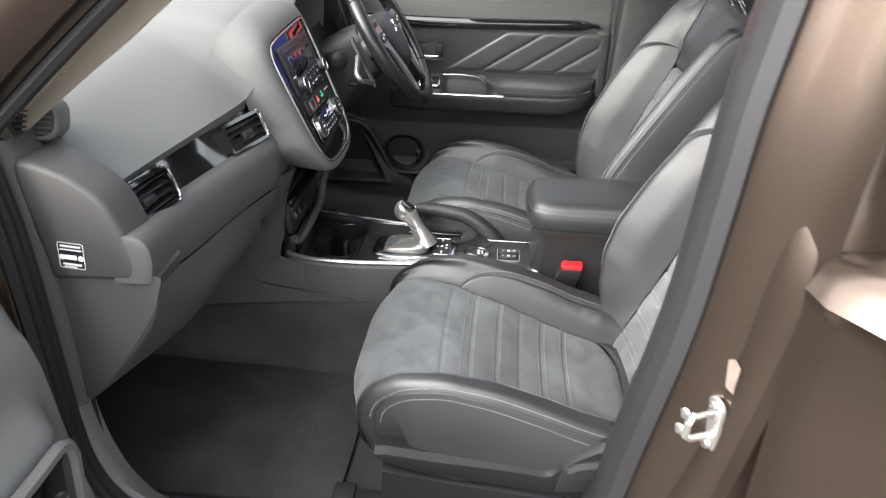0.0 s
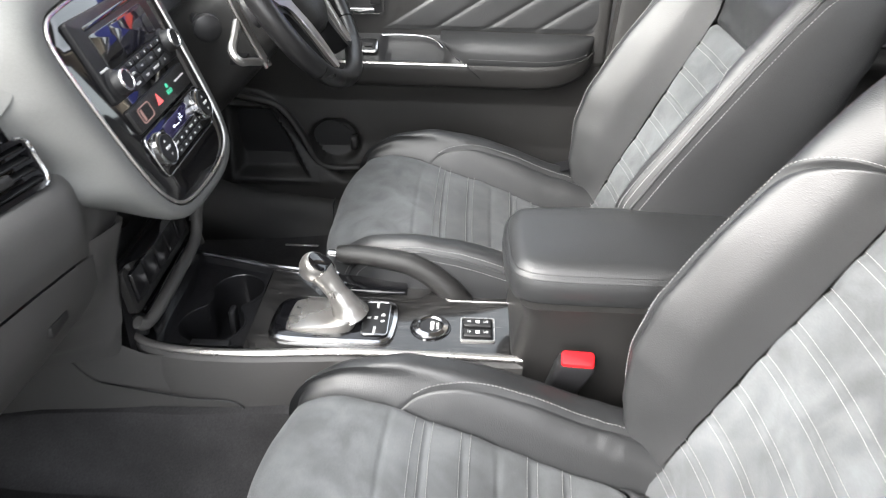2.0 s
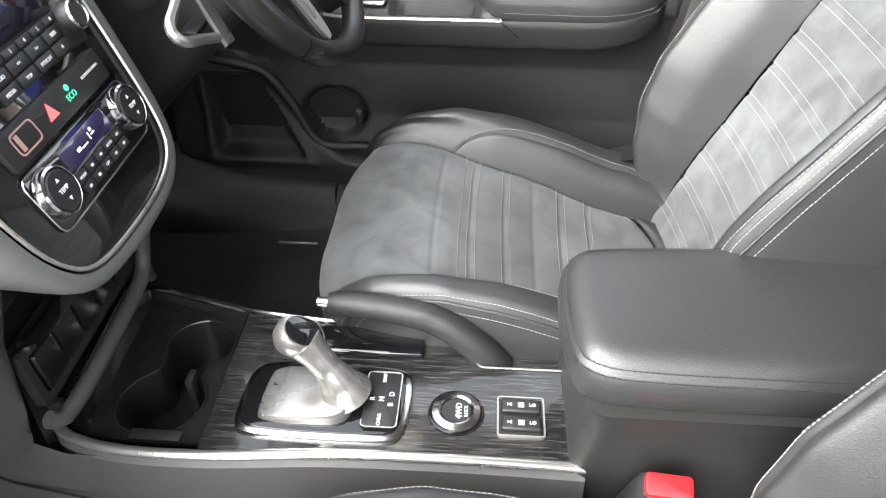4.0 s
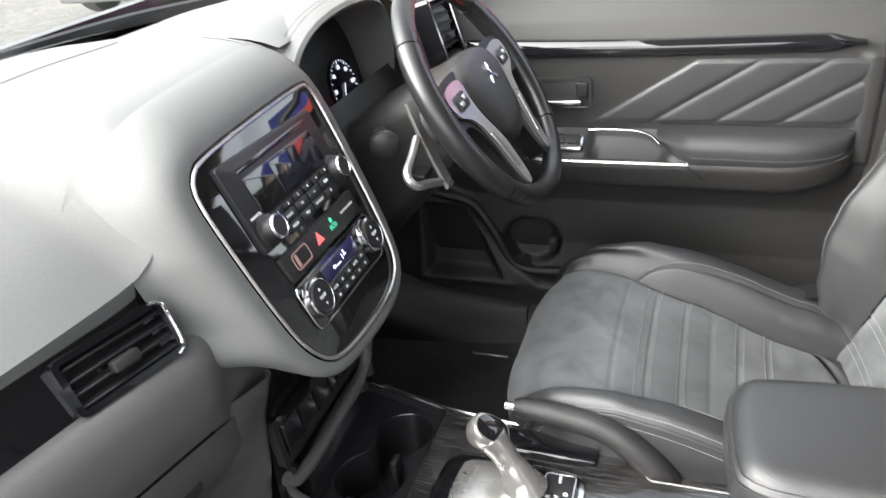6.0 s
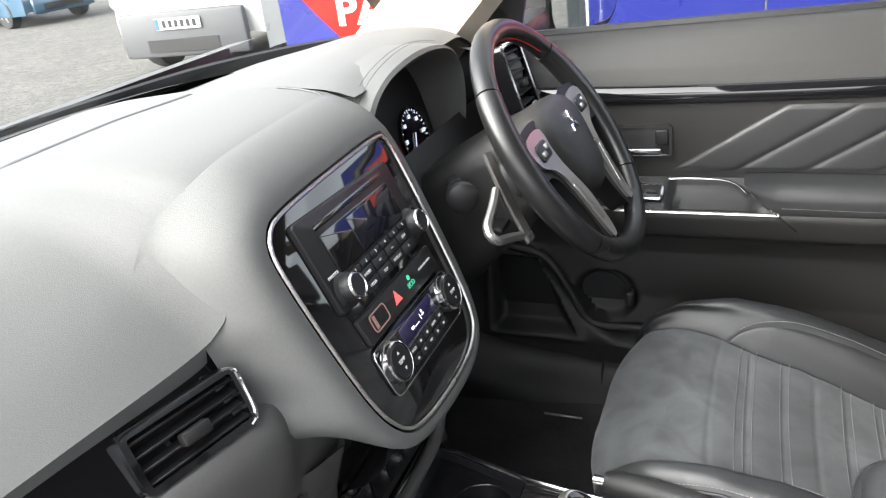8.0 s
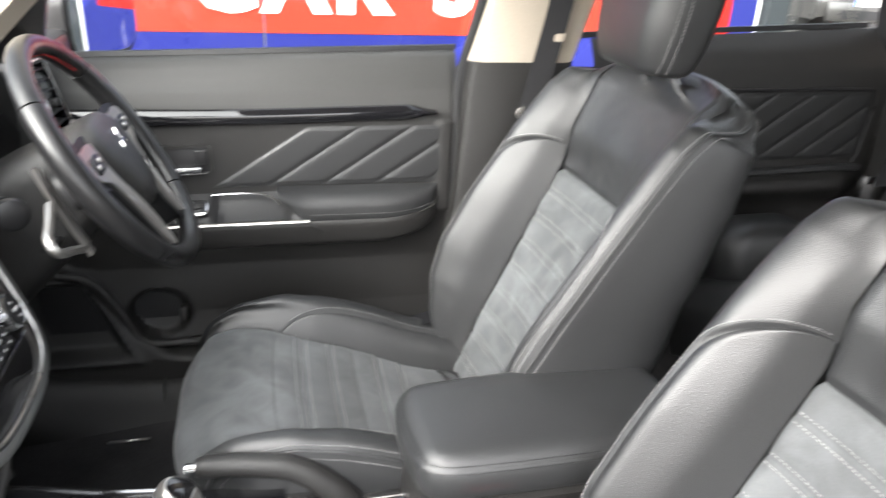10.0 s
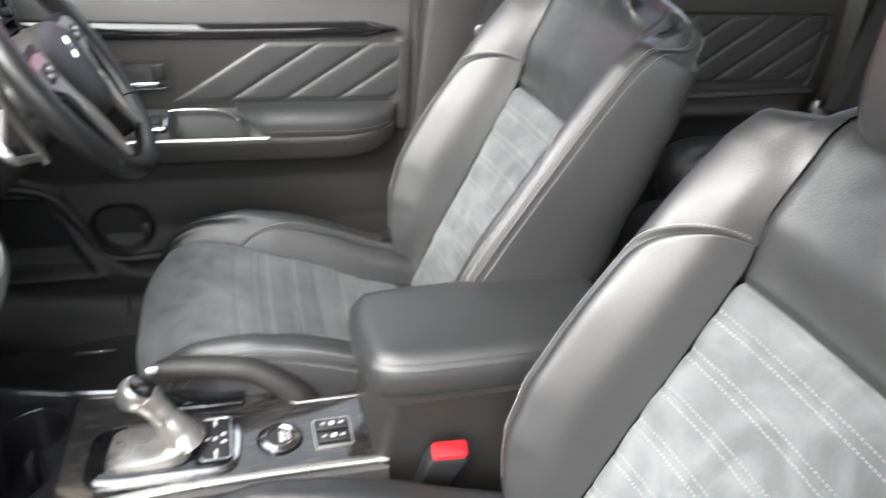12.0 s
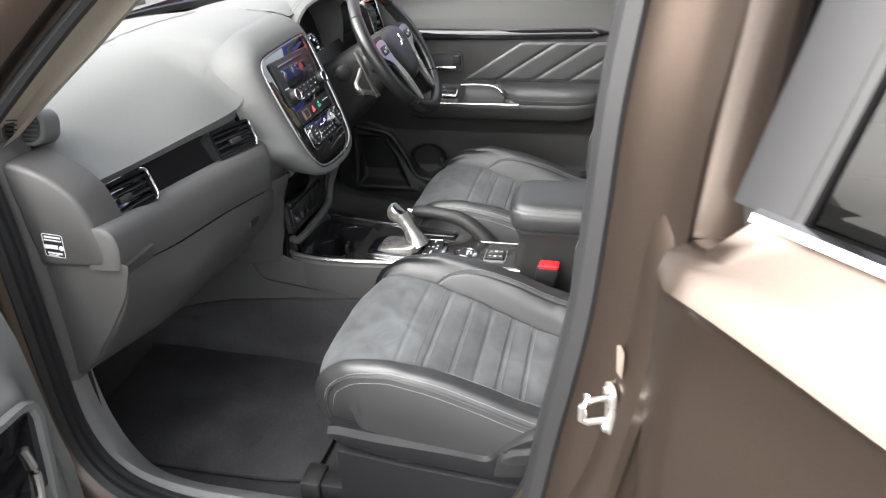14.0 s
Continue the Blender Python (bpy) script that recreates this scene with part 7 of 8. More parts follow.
rbox(bm, (1.270, 0.575, 0.80), (1.305, 0.590, 0.87), 0.004, 2)
part("belt_tongue", bm, CHROME, sb2, "chrome belt tongue")

# rear bench
rb = thing("rear_bench", (1.25, CY, 0.40), "black leather rear bench seat", "car seat")
bm = bmesh.new()
rows = []
for x, z in spline([(0.86, 0.50), (0.835, 0.60), (0.85, 0.665), (0.92, 0.695), (1.10, 0.68), (1.34, 0.655)], 30):
    rows.append([V(x, CY + w, z - 0.05 * (abs(w) / 0.60) ** 6) for w in np.linspace(-0.60, 0.60, 40)])
skin(bm, rows)
part("bench_cushion", bm, LEATHER, rb, "black leather cushion")
bm = bmesh.new()
rows = []
for x, z in spline([(1.24, 0.64), (1.30, 0.80), (1.36, 1.00), (1.40, 1.12), (1.44, 1.14), (1.50, 1.10), (1.48, 0.6)], 36):
    rows.append([V(x + 0.03 * math.cos(w * 10) * (0 if z > 1.1 else 1) * 0.3, CY + w, z - 0.04 * (abs(w) / 0.60) ** 8) for w in np.linspace(-0.60, 0.60, 40)])
skin(bm, rows)
part("bench_back", bm, LEATHER, rb, "black leather bench back")
bm = bmesh.new()
rows = []
for z, f in spline([(0.60, 0.6), (0.64, 0.9), (0.70, 1.0), (0.755, 0.92), (0.785, 0.55), (0.79, 0.1)], 20):
    rows.append([V(1.02 + x * f, 0.56 + y * f, z) for x, y in rrect(0.24, 0.13, 0.05, 6)])
skin(bm, rows, closed=True, cap=True)
part("side_bolster", bm, LEATHER, rb, "black side bolster")
bm = bmesh.new()
rows = [[V(2.05, CY - 0.62, 0.4), V(2.05, CY + 0.62, 0.4)], [V(2.05, CY - 0.62, 1.15), V(2.05, CY + 0.62, 1.15)]]
skin(bm, rows)
solo("tailgate_wall", bm, PLASTIC, "dark plastic tailgate panel", "tailgate", "structure")

# front pillars and windscreen
for sg in (-1, 1):
    yy = CY + sg * 0.0
    bot = V(-0.655, -0.628 if sg < 0 else 0.60, 1.065 if sg < 0 else 1.11)
    top = V(-0.12, -0.575 if sg < 0 else 0.525, 1.50)
    ap = thing("front_pillar", tuple(bot), "beige-trimmed front windscreen pillar", "pillar trim")
    bm = bmesh.new()
    rows = []
    for k in range(30):
        f = k / 29
        p = bot.lerp(top, f) + V(0, 0, 0.02 * math.sin(math.pi * f))
        d = (top - bot).normalized()
        side = V(0, -sg, 0)
        upn = d.cross(side).normalized() * (1 if sg < 0 else -1)
        wdt = 0.040 * (0.5 + 0.5 * min(1.0, f * 2.5)) if sg < 0 else 0.055
        wlo = wdt + (0.075 * (1 - f) if sg > 0 else 0.0)
        rows.append([p - upn * wlo - side * 0.03, p - upn * wlo * 0.8 + side * 0.012, p + side * 0.020, p + upn * wdt * 0.8 + side * 0.010, p + upn * wdt - side * 0.04])
    skin(bm, rows)
    part("pillar_trim", bm, BEIGE, ap, "beige pillar trim")
    bm = bmesh.new()
    rows = []
    for k in range(30):
        f = k / 29
        p = bot.lerp(top, f) + V(0, 0, 0.02 * math.sin(math.pi * f)) + V(0, sg * 0.075, 0)
        d = (top - bot).normalized()
        side = V(0, sg, 0)
        upn = d.cross(V(0, -sg, 0)).normalized() * (1 if sg < 0 else -1)
        p = p + upn * 0.068
        rows.append([p - upn * 0.055 - side * 0.05, p - upn * 0.05 + side * 0.01, p - upn * 0.02 + side * 0.03, p + upn * 0.03 + side * 0.03, p + upn * 0.06 + side * 0.012, p + upn * 0.07 - side * 0.04])
    skin(bm, rows)
    part("pillar_paint", bm, PAINT, ap, "brown painted pillar")
    if sg < 0:
        bm = bmesh.new()
        tube(bm, [bot.lerp(top, f) + V(0, -0.050, 0.02 * math.sin(math.pi * f)) for f in np.linspace(-0.02, 1, 20)], 0.011, 8)
        part("pillar_seal", bm, RUBBER, ap, "black rubber seal")

bm = bmesh.new()
rows = []
for f in np.linspace(0, 1, 8):
    rows.append([V(-1.02 + 0.90 * f + 0.10 * (abs(w) / 0.64) ** 2 * (1 - f * 0.5), CY + w * (1 - 0.10 * f), 1.085 + 0.44 * f) for w in np.linspace(-0.66, 0.66, 17)])
skin(bm, rows)
ws = solo("windscreen", bm, GLASS, "clear windscreen glass", "windscreen", "structure", smooth=60)
ws.visible_shadow = False
bm = bmesh.new()
rows = []
for w in np.linspace(-0.66, 0.66, 25):
    xb = -1.02 + 0.10 * (abs(w) / 0.64) ** 2 + 0.20 * (max(w, 0) / 0.66) ** 4
    up = 0.007 * bump01((w + 0.35) / 0.3) * (1 - bump01((w - 0.5) / 0.15))
    rows.append([V(xb + 0.075, CY + w, 1.119 + up - 0.03 * (abs(w) / 0.66) ** 4), V(xb + 0.03, CY + w, 1.118 + up * 0.3 - 0.03 * (abs(w) / 0.66) ** 4), V(xb - 0.01, CY + w, 1.08), V(xb - 0.10, CY + w, 1.06)])
skin(bm, rows)
part("windscreen_cowl", bm, RUBBER, car, "black windscreen cowl")
bm = bmesh.new()
rows = []
for k in range(40):
    q = spline([(-0.985, -0.10), (-0.978, 0.13), (-0.950, 0.27), (-0.900, 0.43), (-0.800, 0.56), (-0.720, 0.612), (-0.650, 0.632)], 40)[k]
    z = 1.118 + 0.010 * k / 39
    rows.append([V(q.x, q.y, z - 0.014), V(q.x, q.y, z + 0.007), V(q.x - 0.006, q.y + 0.004, z + 0.010), V(q.x - 0.012, q.y + 0.008, z + 0.006), V(q.x - 0.012, q.y + 0.008, z - 0.014)])
skin(bm, rows)
part("screen_seal", bm, RUBBER, car, "black seal along the windscreen's foot")
# bonnet
bm = bmesh.new()
rows = []
for x, z in spline([(-1.10, 1.035), (-1.35, 1.01), (-1.65, 0.955), (-1.92, 0.87), (-2.08, 0.76), (-2.12, 0.55)], 24):
    rows.append([V(x + 0.12 * (abs(w) / 0.8) ** 2, CY + w, z - 0.10 * (abs(w) / 0.8) ** 4 + 0.02 * math.exp(-((abs(w) - 0.45) / 0.07) ** 2)) for w in np.linspace(-0.80, 0.80, 30)])
skin(bm, rows)
part("bonnet", bm, PAINT, car, "brown painted bonnet")
for yy, sg in ((-0.83, -1), (0.80, 1)):
    bm = bmesh.new()
    rows = []
    for x in np.linspace(-2.05, -0.62, 16):
        rows.append([V(x, CY + sg * (0.79 - 0.05 * bump01((-1.6 - x) / 0.4)), 0.98 - 0.1 * bump01((-1.5 - x) / 0.5)), V(x, yy, 0.85), V(x, yy, 0.45), V(x, yy - sg * 0.05, 0.3)])
    skin(bm, rows)
    part("fender", bm, PAINT, car, "brown painted fender")
bm = bmesh.new()
skin(bm, [[V(-0.62, 0.73, z), V(0.35, 0.755, z), V(1.4, 0.75, z), V(2.1, 0.70, z)] for z in (0.28, 0.6, 0.95, 1.08)])
part("driver_side_skin", bm, PAINT, car, "brown painted driver side")

bm = bmesh.new()
skin(bm, [[V(1.32, -0.79, z), V(1.6, -0.78, z), V(2.06, -0.70, z)] for z in (0.28, 0.6, 0.95, 1.14)])
skin(bm, [[V(1.30, -0.76, 1.14), V(1.28, -0.66, 1.50)], [V(1.42, -0.76, 1.14), V(1.40, -0.66, 1.50)]])
part("rear_quarter", bm, PAINT, car, "brown painted rear quarter")
bm = bmesh.new()
skin(bm, [[V(1.42, -0.755, 1.14), V(2.06, -0.69, 1.14)], [V(1.40, -0.655, 1.50), V(1.92, -0.60, 1.50)]])
part("quarter_window", bm, GLASSD, car, "dark rear quarter window", smooth=0)
bm = bmesh.new()
skin(bm, [[V(2.08, -0.68, 1.14), V(2.08, 0.62, 1.14)], [V(1.92, -0.60, 1.50), V(1.92, 0.54, 1.50)]])
part("tailgate_window", bm, GLASSD, car, "dark tailgate window", smooth=0)
bm = bmesh.new()
skin(bm, [[V(2.10, -0.70, z), V(2.10, 0.64, z)] for z in (0.28, 0.7, 1.14)])
part("tailgate_skin", bm, PAINT, car, "brown painted tailgate")

# ---- door striker and body details at the open doorway ----
stk = thing("door_striker", (0.31, -0.77, 0.80), "zinc-plated door striker bolted to the pillar", "door striker")
SM2 = basis((0.322, -0.752, 0.806), (0.35, -0.94, 0), (0, 0, 1))
bm = bmesh.new()
plate(bm, rrect(0.030, 0.078, 0.012, 5), -0.002, 0.004, SM2, 0.0015)
part("striker_plate", bm, SATIN, stk, "zinc plate")
bm = bmesh.new()
tube(bm, [SM2 @ V(*p) for p in ((0.0, 0.018, 0.0), (0.0, 0.018, 0.030), (0.0, 0.010, 0.038), (0.0, -0.012, 0.038), (0.0, -0.018, 0.030), (0.0, -0.018, 0.0))], 0.0048, 10, up=(0.9, 0.3, 0.2))
part("striker_loop", bm, SATIN, stk, "zinc loop")
for dz in (-0.030, 0.030):
    bm = bmesh.new()
    lathe(bm, [(0.0, 0.009), (0.006, 0.009), (0.0075, 0.006), (0.0085, 0.004)], SM2 @ pose(0, dz, 0), 12)
    part("striker_bolt", bm, SILVER, stk)
for (px, pz) in ((0.288, 0.800), (0.284, 0.775)):
    pg = thing("body_plug", (px, -0.735, pz), "small grey plug in the painted pillar", "plug")
    bm = bmesh.new()
    lathe(bm, [(0, 0.004), (0.006, 0.004), (0.009, 0.002), (0.011, 0.0)], basis((px + 0.004, -0.727, pz), (0.5, -0.86, 0), (0, 0, 1)), 16)
    part("plug_cap", bm, SILVER, pg)
tag = thing("pillar_sticker", (0.318, -0.745, 0.88), "torn clear and white sticker on the painted pillar", "sticker")
bm = bmesh.new()
plate(bm, [(-0.018, -0.022), (0.016, -0.024), (0.018, 0.016), (0.006, 0.022), (-0.004, 0.014), (-0.016, 0.020)], 0.0, 0.0006, basis((0.327, -0.746, 0.885), (0.40, -0.92, 0), (0, 0, 1)), 0.0002)
part("sticker_film", bm, mat("pale_sticker", (0.16, 0.13, 0.11), 0.35, var=0.5, scale=60), tag, smooth=0)

# ---- open rear passenger-side door, outside skin ----
RH = V(0.372, -0.800, 0.0)
RDx = V(math.cos(radians(-48)), math.sin(radians(-48)), 0)
RDn = V(RDx.y, -RDx.x, 0)
RDn = RDn if RDn.y < 0 else -RDn


def rd(s, o, z):
    return RH + RDx * s + RDn * o + V(0, 0, z)


rod = thing("rear_side_door", tuple(rd(0.4, 0, 0.7)), "open brown metallic rear door with chrome window strip and tinted glass", "car door")
bm = bmesh.new()
prof = [(0.02, 0.35), (0.045, 0.55), (0.052, 0.75), (0.050, 0.90), (0.046, 0.985), (0.055, 1.003), (0.062, 1.012), (0.050, 1.040), (0.030, 1.085), (0.008, 1.118), (0.0, 1.128)]
rows = []
for k in range(30):
    s = 0.0 + 0.95 * k / 29
    r = bump01(s / 0.03)
    rows.append([rd(s + max(z - 1.03, 0) * 0.85 * (1 - k / 29), (o - 0.02) * (0.55 + 0.45 * r) + 0.0, z + (0.035 * (1 - bump01(s / 0.4)) if 0.95 < z < 1.05 else 0)) for o, z in prof])
skin(bm, rows)
rows = [[rd(e + max(z - 1.03, 0) * 0.85, f if f < 0 else (o - 0.02) * 0.55, z + (0.035 if 0.95 < z < 1.05 else 0)) for o, z in prof] for e, f in ((0.0, 1), (-0.004, -0.02), (0.01, -0.06))]
skin(bm, rows)
part("door_skin", bm, PAINT, rod, "brown metallic door skin", smooth=45)
bm = bmesh.new()
rows = [[rd(s, -0.012, 1.130), rd(s, -0.005, 1.133), rd(s, -0.009, 1.141), rd(s, -0.018, 1.144)] for s in np.linspace(0.085, 0.95, 12)]
skin(bm, rows)
part("chrome_strip", bm, CHROME, rod, "chrome window strip")
bm = bmesh.new()
skin(bm, [[rd(0.125, -0.028, 1.142), rd(0.95, -0.028, 1.155)], [rd(0.185, -0.107, 1.50), rd(0.90, -0.107, 1.50)]])
gl = part("window_pane", bm, GLASSD, rod, "tinted door glass", smooth=0)
bm = bmesh.new()
skin(bm, [[rd(0.053 + 0.051 * f, -0.05 - 0.082 * f, z), rd(0.053 + 0.051 * f, -0.020 - 0.082 * f, z), rd(0.058 + 0.051 * f, -0.017 - 0.082 * f, z), rd(0.118 + 0.060 * f, -0.019 - 0.082 * f, z),
           rd(0.121 + 0.060 * f, -0.016 - 0.082 * f, z), rd(0.131 + 0.060 * f, -0.017 - 0.082 * f, z), rd(0.133 + 0.060 * f, -0.034 - 0.082 * f, z)] for f in (0.0, 0.5, 1.0) for z in (1.140 + 0.36 * f,)])
part("window_post", bm, RUBBER, rod, "black window post")
bm = bmesh.new()
skin(bm, [[rd(s, -0.07, z) for z in (0.35, 0.7, 1.0, 1.13)] for s in (0.01, 0.5, 0.95)])
part("inner_panel", bm, PLASTIC, rod)

# ---- open front passenger door, seen at its hinge end ----
FH = V(-0.575, -0.790, 0.0)
FDx = V(0.06, -0.998, 0).normalized()
FDn = V(0.998, 0.06, 0).normalized()


def fd(s, o, z):
    return FH + FDx * s + FDn * o + V(0, 0, z)


pdr = thing("front_side_door", tuple(fd(0.4, 0, 0.7)), "open front passenger door with grey plastic inner panel", "car door")
bm = bmesh.new()
rows = []
for s in np.linspace(0.0, 0.9, 60):
    row = []
    for z in np.linspace(0.40, 1.12, 40):
        o = float(np.interp(z, [0.40, 0.55, 0.63, 0.70, 0.80, 0.86, 0.90, 0.95, 1.00, 1.12], [0.060, 0.076, 0.078, 0.068, 0.060, 0.055, 0.046, 0.022, -0.008, -0.04]))
        # the pocket swells out of the panel, with a fold running down in front of it
        o += 0.036 * bump01((s - 0.035 - 0.10 * max(0.62 - z, 0)) / 0.05) * bump01((0.86 - z) / 0.05)
        o -= 0.012 * math.exp(-((s - 0.030 - 0.14 * max(0.68 - z, 0)) / 0.008) ** 2) * bump01((0.70 - z) / 0.06)
        row.append(fd(s, o * (0.55 + 0.45 * bump01((s + 0.006) / 0.022)), z))
    rows.append(row)
skin(bm, rows)
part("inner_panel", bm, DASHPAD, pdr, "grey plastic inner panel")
bm = bmesh.new()
skin(bm, [[fd(s, o, z) for z in np.linspace(0.38, 1.12, 10)] for s, o in ((0.0, 0.03), (-0.02, 0.01), (-0.025, -0.05), (0.0, -0.08), (0.9, -0.08))])
part("outer_skin", bm, PAINT, pdr, "brown painted outer skin")
bm = bmesh.new()
DO = [(p.x, p.y) for p in spline([(0.085, 0.798), (0.14, 0.812), (0.32, 0.805), (0.32, 0.60), (0.125, 0.58), (0.098, 0.66), (0.086, 0.74)], 44, True)][::-1]
FM = basis(FH + FDn * 0.102, -FDx, (0, 0, 1))
plate(bm, [(-x, z) for x, z in DO][::-1], 0.0, 0.006, FM, 0.002)
pk = part("speaker_pocket", bm, PIANO, pdr, "glossy black door pocket")
bm = bmesh.new()
bead(bm, [(-x, z) for x, z in DO][::-1], 0.0085, FM, 0.006)
part("pocket_rim", bm, DASHPAD, pk, "pale grey pocket rim")
bm = bmesh.new()
tube(bm, [FM @ V(-x, z, 0.008) for x, z in spline([(0.150, 0.62), (0.126, 0.66), (0.118, 0.71), (0.124, 0.755)], 16)], [0.006] * 16, 8)
part("chrome_edge", bm, CHROME, pk, "chrome pocket edge")

# ---- outside ----
bm = bmesh.new()
skin(bm, [[V(x, y, 0.0 - 0.000004 * (x * x + y * y)) for y in np.linspace(-300, 300, 41)] for x in np.linspace(-300, 300, 41)])
GRAVEL = mat("grey_gravel_yard", (0.064, 0.061, 0.055), 0.95, var=0.5, scale=1.6, bump=1.0, bscale=26, fine=0.95)
GRAVEL.node_tree.nodes["Bump"].inputs["Distance"].default_value = 0.02
solo("ground", bm, GRAVEL, "grey gravel car yard", "ground", "structure", smooth=0)

SIGNR = mat("red_sign_vinyl", (0.48, 0.014, 0.010), 0.30, var=0.04, scale=1.5)
SIGNO = mat("orange_red_sign_vinyl", (0.38, 0.034, 0.018), 0.30, var=0.05, scale=1.5)
SIGNB = mat("blue_sign_vinyl", (0.016, 0.021, 0.155), 0.28, var=0.06, scale=1.5)
SIGNW = mat("white_sign_vinyl", (0.80, 0.80, 0.80), 0.4, var=0.03)
POST = mat("dark_post_metal", (0.025, 0.03, 0.033), 0.4, var=0.1)
SY = 3.5
sign = thing("advertising_wall", (0.0, SY, 0.0), "red and blue advertising board wall with white lettering", "sign board")
GM = basis((0, SY, 0), (1, 0, 0), (0, 0, 1))
for x0, x1 in ((-2.80, -1.52), (-1.51, 0.008), (0.016, 1.50), (1.508, 3.03)):
    bm = bmesh.new()
    rbox(bm, (x0, 0.10, -0.05), (x1, 2.35, 0.0), 0.004, 1, GM)
    part("panel", bm, SIGNB, sign, "blue board panel")
for x0, x1 in ((-2.35, -1.52), (-1.508, 0.006), (0.018, 1.50), (1.512, 1.98)):
    bm = bmesh.new()
    rbox(bm, (x0, 0.755, 0.0), (x1, 1.62, 0.004), 0.001, 1, GM)
    part("red_field", bm, SIGNO, sign, "orange-red field")
bm = bmesh.new()
rbox(bm, (2.18, 0.745, 0.0), (2.83, 1.265, 0.004), 0.001, 1, GM)
part("red_square", bm, SIGNR, sign, "red square")
bm = bmesh.new()
rbox(bm, (1.5, 1.33, 0.0), (3.03, 1.338, 0.003), 0, 1, GM)
part("white_line", bm, SIGNW, sign)
bm = bmesh.new()
rbox(bm, (3.012, 0.10, 0.0), (3.03, 2.35, 0.004), 0, 1, GM)
part("white_edge", bm, SIGNW, sign)
for tx, cx, w in (("C", -0.185, 0), ("A", 0.185, 0), ("R", 0.535, 0), ("S", 1.055, 0)):
    words("lettering", tx, 0.415, GM @ pose(cx, 1.005, 0.006) @ Matrix.Diagonal((1.12, 1, 1, 1)), SIGNW, sign, depth=0.002, bold=0.022)
for cx, w in ((1.42, 0.16), (1.70, 0.16)):
    bm = bmesh.new()
    rbox(bm, (cx - w / 2, 0.86, 0.004), (cx + w / 2, 1.15, 0.006), 0, 1, GM)
    part("letter_bar", bm, SIGNW, sign, smooth=0)
for k, cx in enumerate((-0.30, -0.20, -0.10, 0.02, 0.14, 0.28)):
    bm = bmesh.new()
    rbox(bm, (cx - 0.035, 0.50, 0.0), (cx + 0.035, 0.575, 0.003), 0, 1, GM)
    part("letter_bar", bm, SIGNW, sign, smooth=0)
bm = bmesh.new()
rbox(bm, (0.72, 0.60, 0.0), (0.82, 0.66, 0.003), 0, 1, GM)
part("white_patch", bm, SIGNW, sign, smooth=0)
bm = bmesh.new()
plate(bm, [(-2.95, 1.25), (-2.55, 0.80), (-2.34, 0.58), (-1.9, 0.755), (-1.9, 1.62), (-2.95, 1.62)], 0.0, 0.005, GM, 0.001)
part("red_arrow", bm, SIGNR, sign, "red pointed field")
words("lettering", "PAR", 0.24, GM @ pose(-2.14, 0.785, 0.007) @ Matrix.Diagonal((1.2, 1, 1, 1)), SIGNW, sign, depth=0.002, bold=0.006)
pst = thing("gate_post", (3.14, SY, 0.0), "dark square metal post beside the sign wall", "post")
bm = bmesh.new()
rbox(bm, (3.05, SY - 0.06, 0.0), (3.20, SY + 0.06, 2.4), 0.006, 1)
part("post_tube", bm, POST, pst)
pst2 = thing("gate_post", (3.27, SY + 0.1, 0.0), "slim dark metal gate post", "post")
bm = bmesh.new()
rbox(bm, (3.235, SY + 0.05, 0.0), (3.285, SY + 0.10, 1.32), 0.006, 1)
part("post_tube", bm, POST, pst2)


# ---- parked vehicles ----
WINDOW = mat("dark_car_glass", (0.03, 0.035, 0.038), 0.08, var=0.1, coat=0.5)
TYRE = mat("tyre_rubber", (0.015, 0.015, 0.015), 0.8, var=0.2)
LAMP = mat("headlamp_lens", (0.55, 0.56, 0.57), 0.12, var=0.05)
PLATEW = mat("white_number_plate", (0.62, 0.62, 0.60), 0.5, var=0.04)
PLATEB = mat("blue_plate_band", (0.02, 0.10, 0.45), 0.5, var=0.04)
GREYPL = mat("grey_bumper_plastic", (0.060, 0.062, 0.066), 0.6, var=0.1)


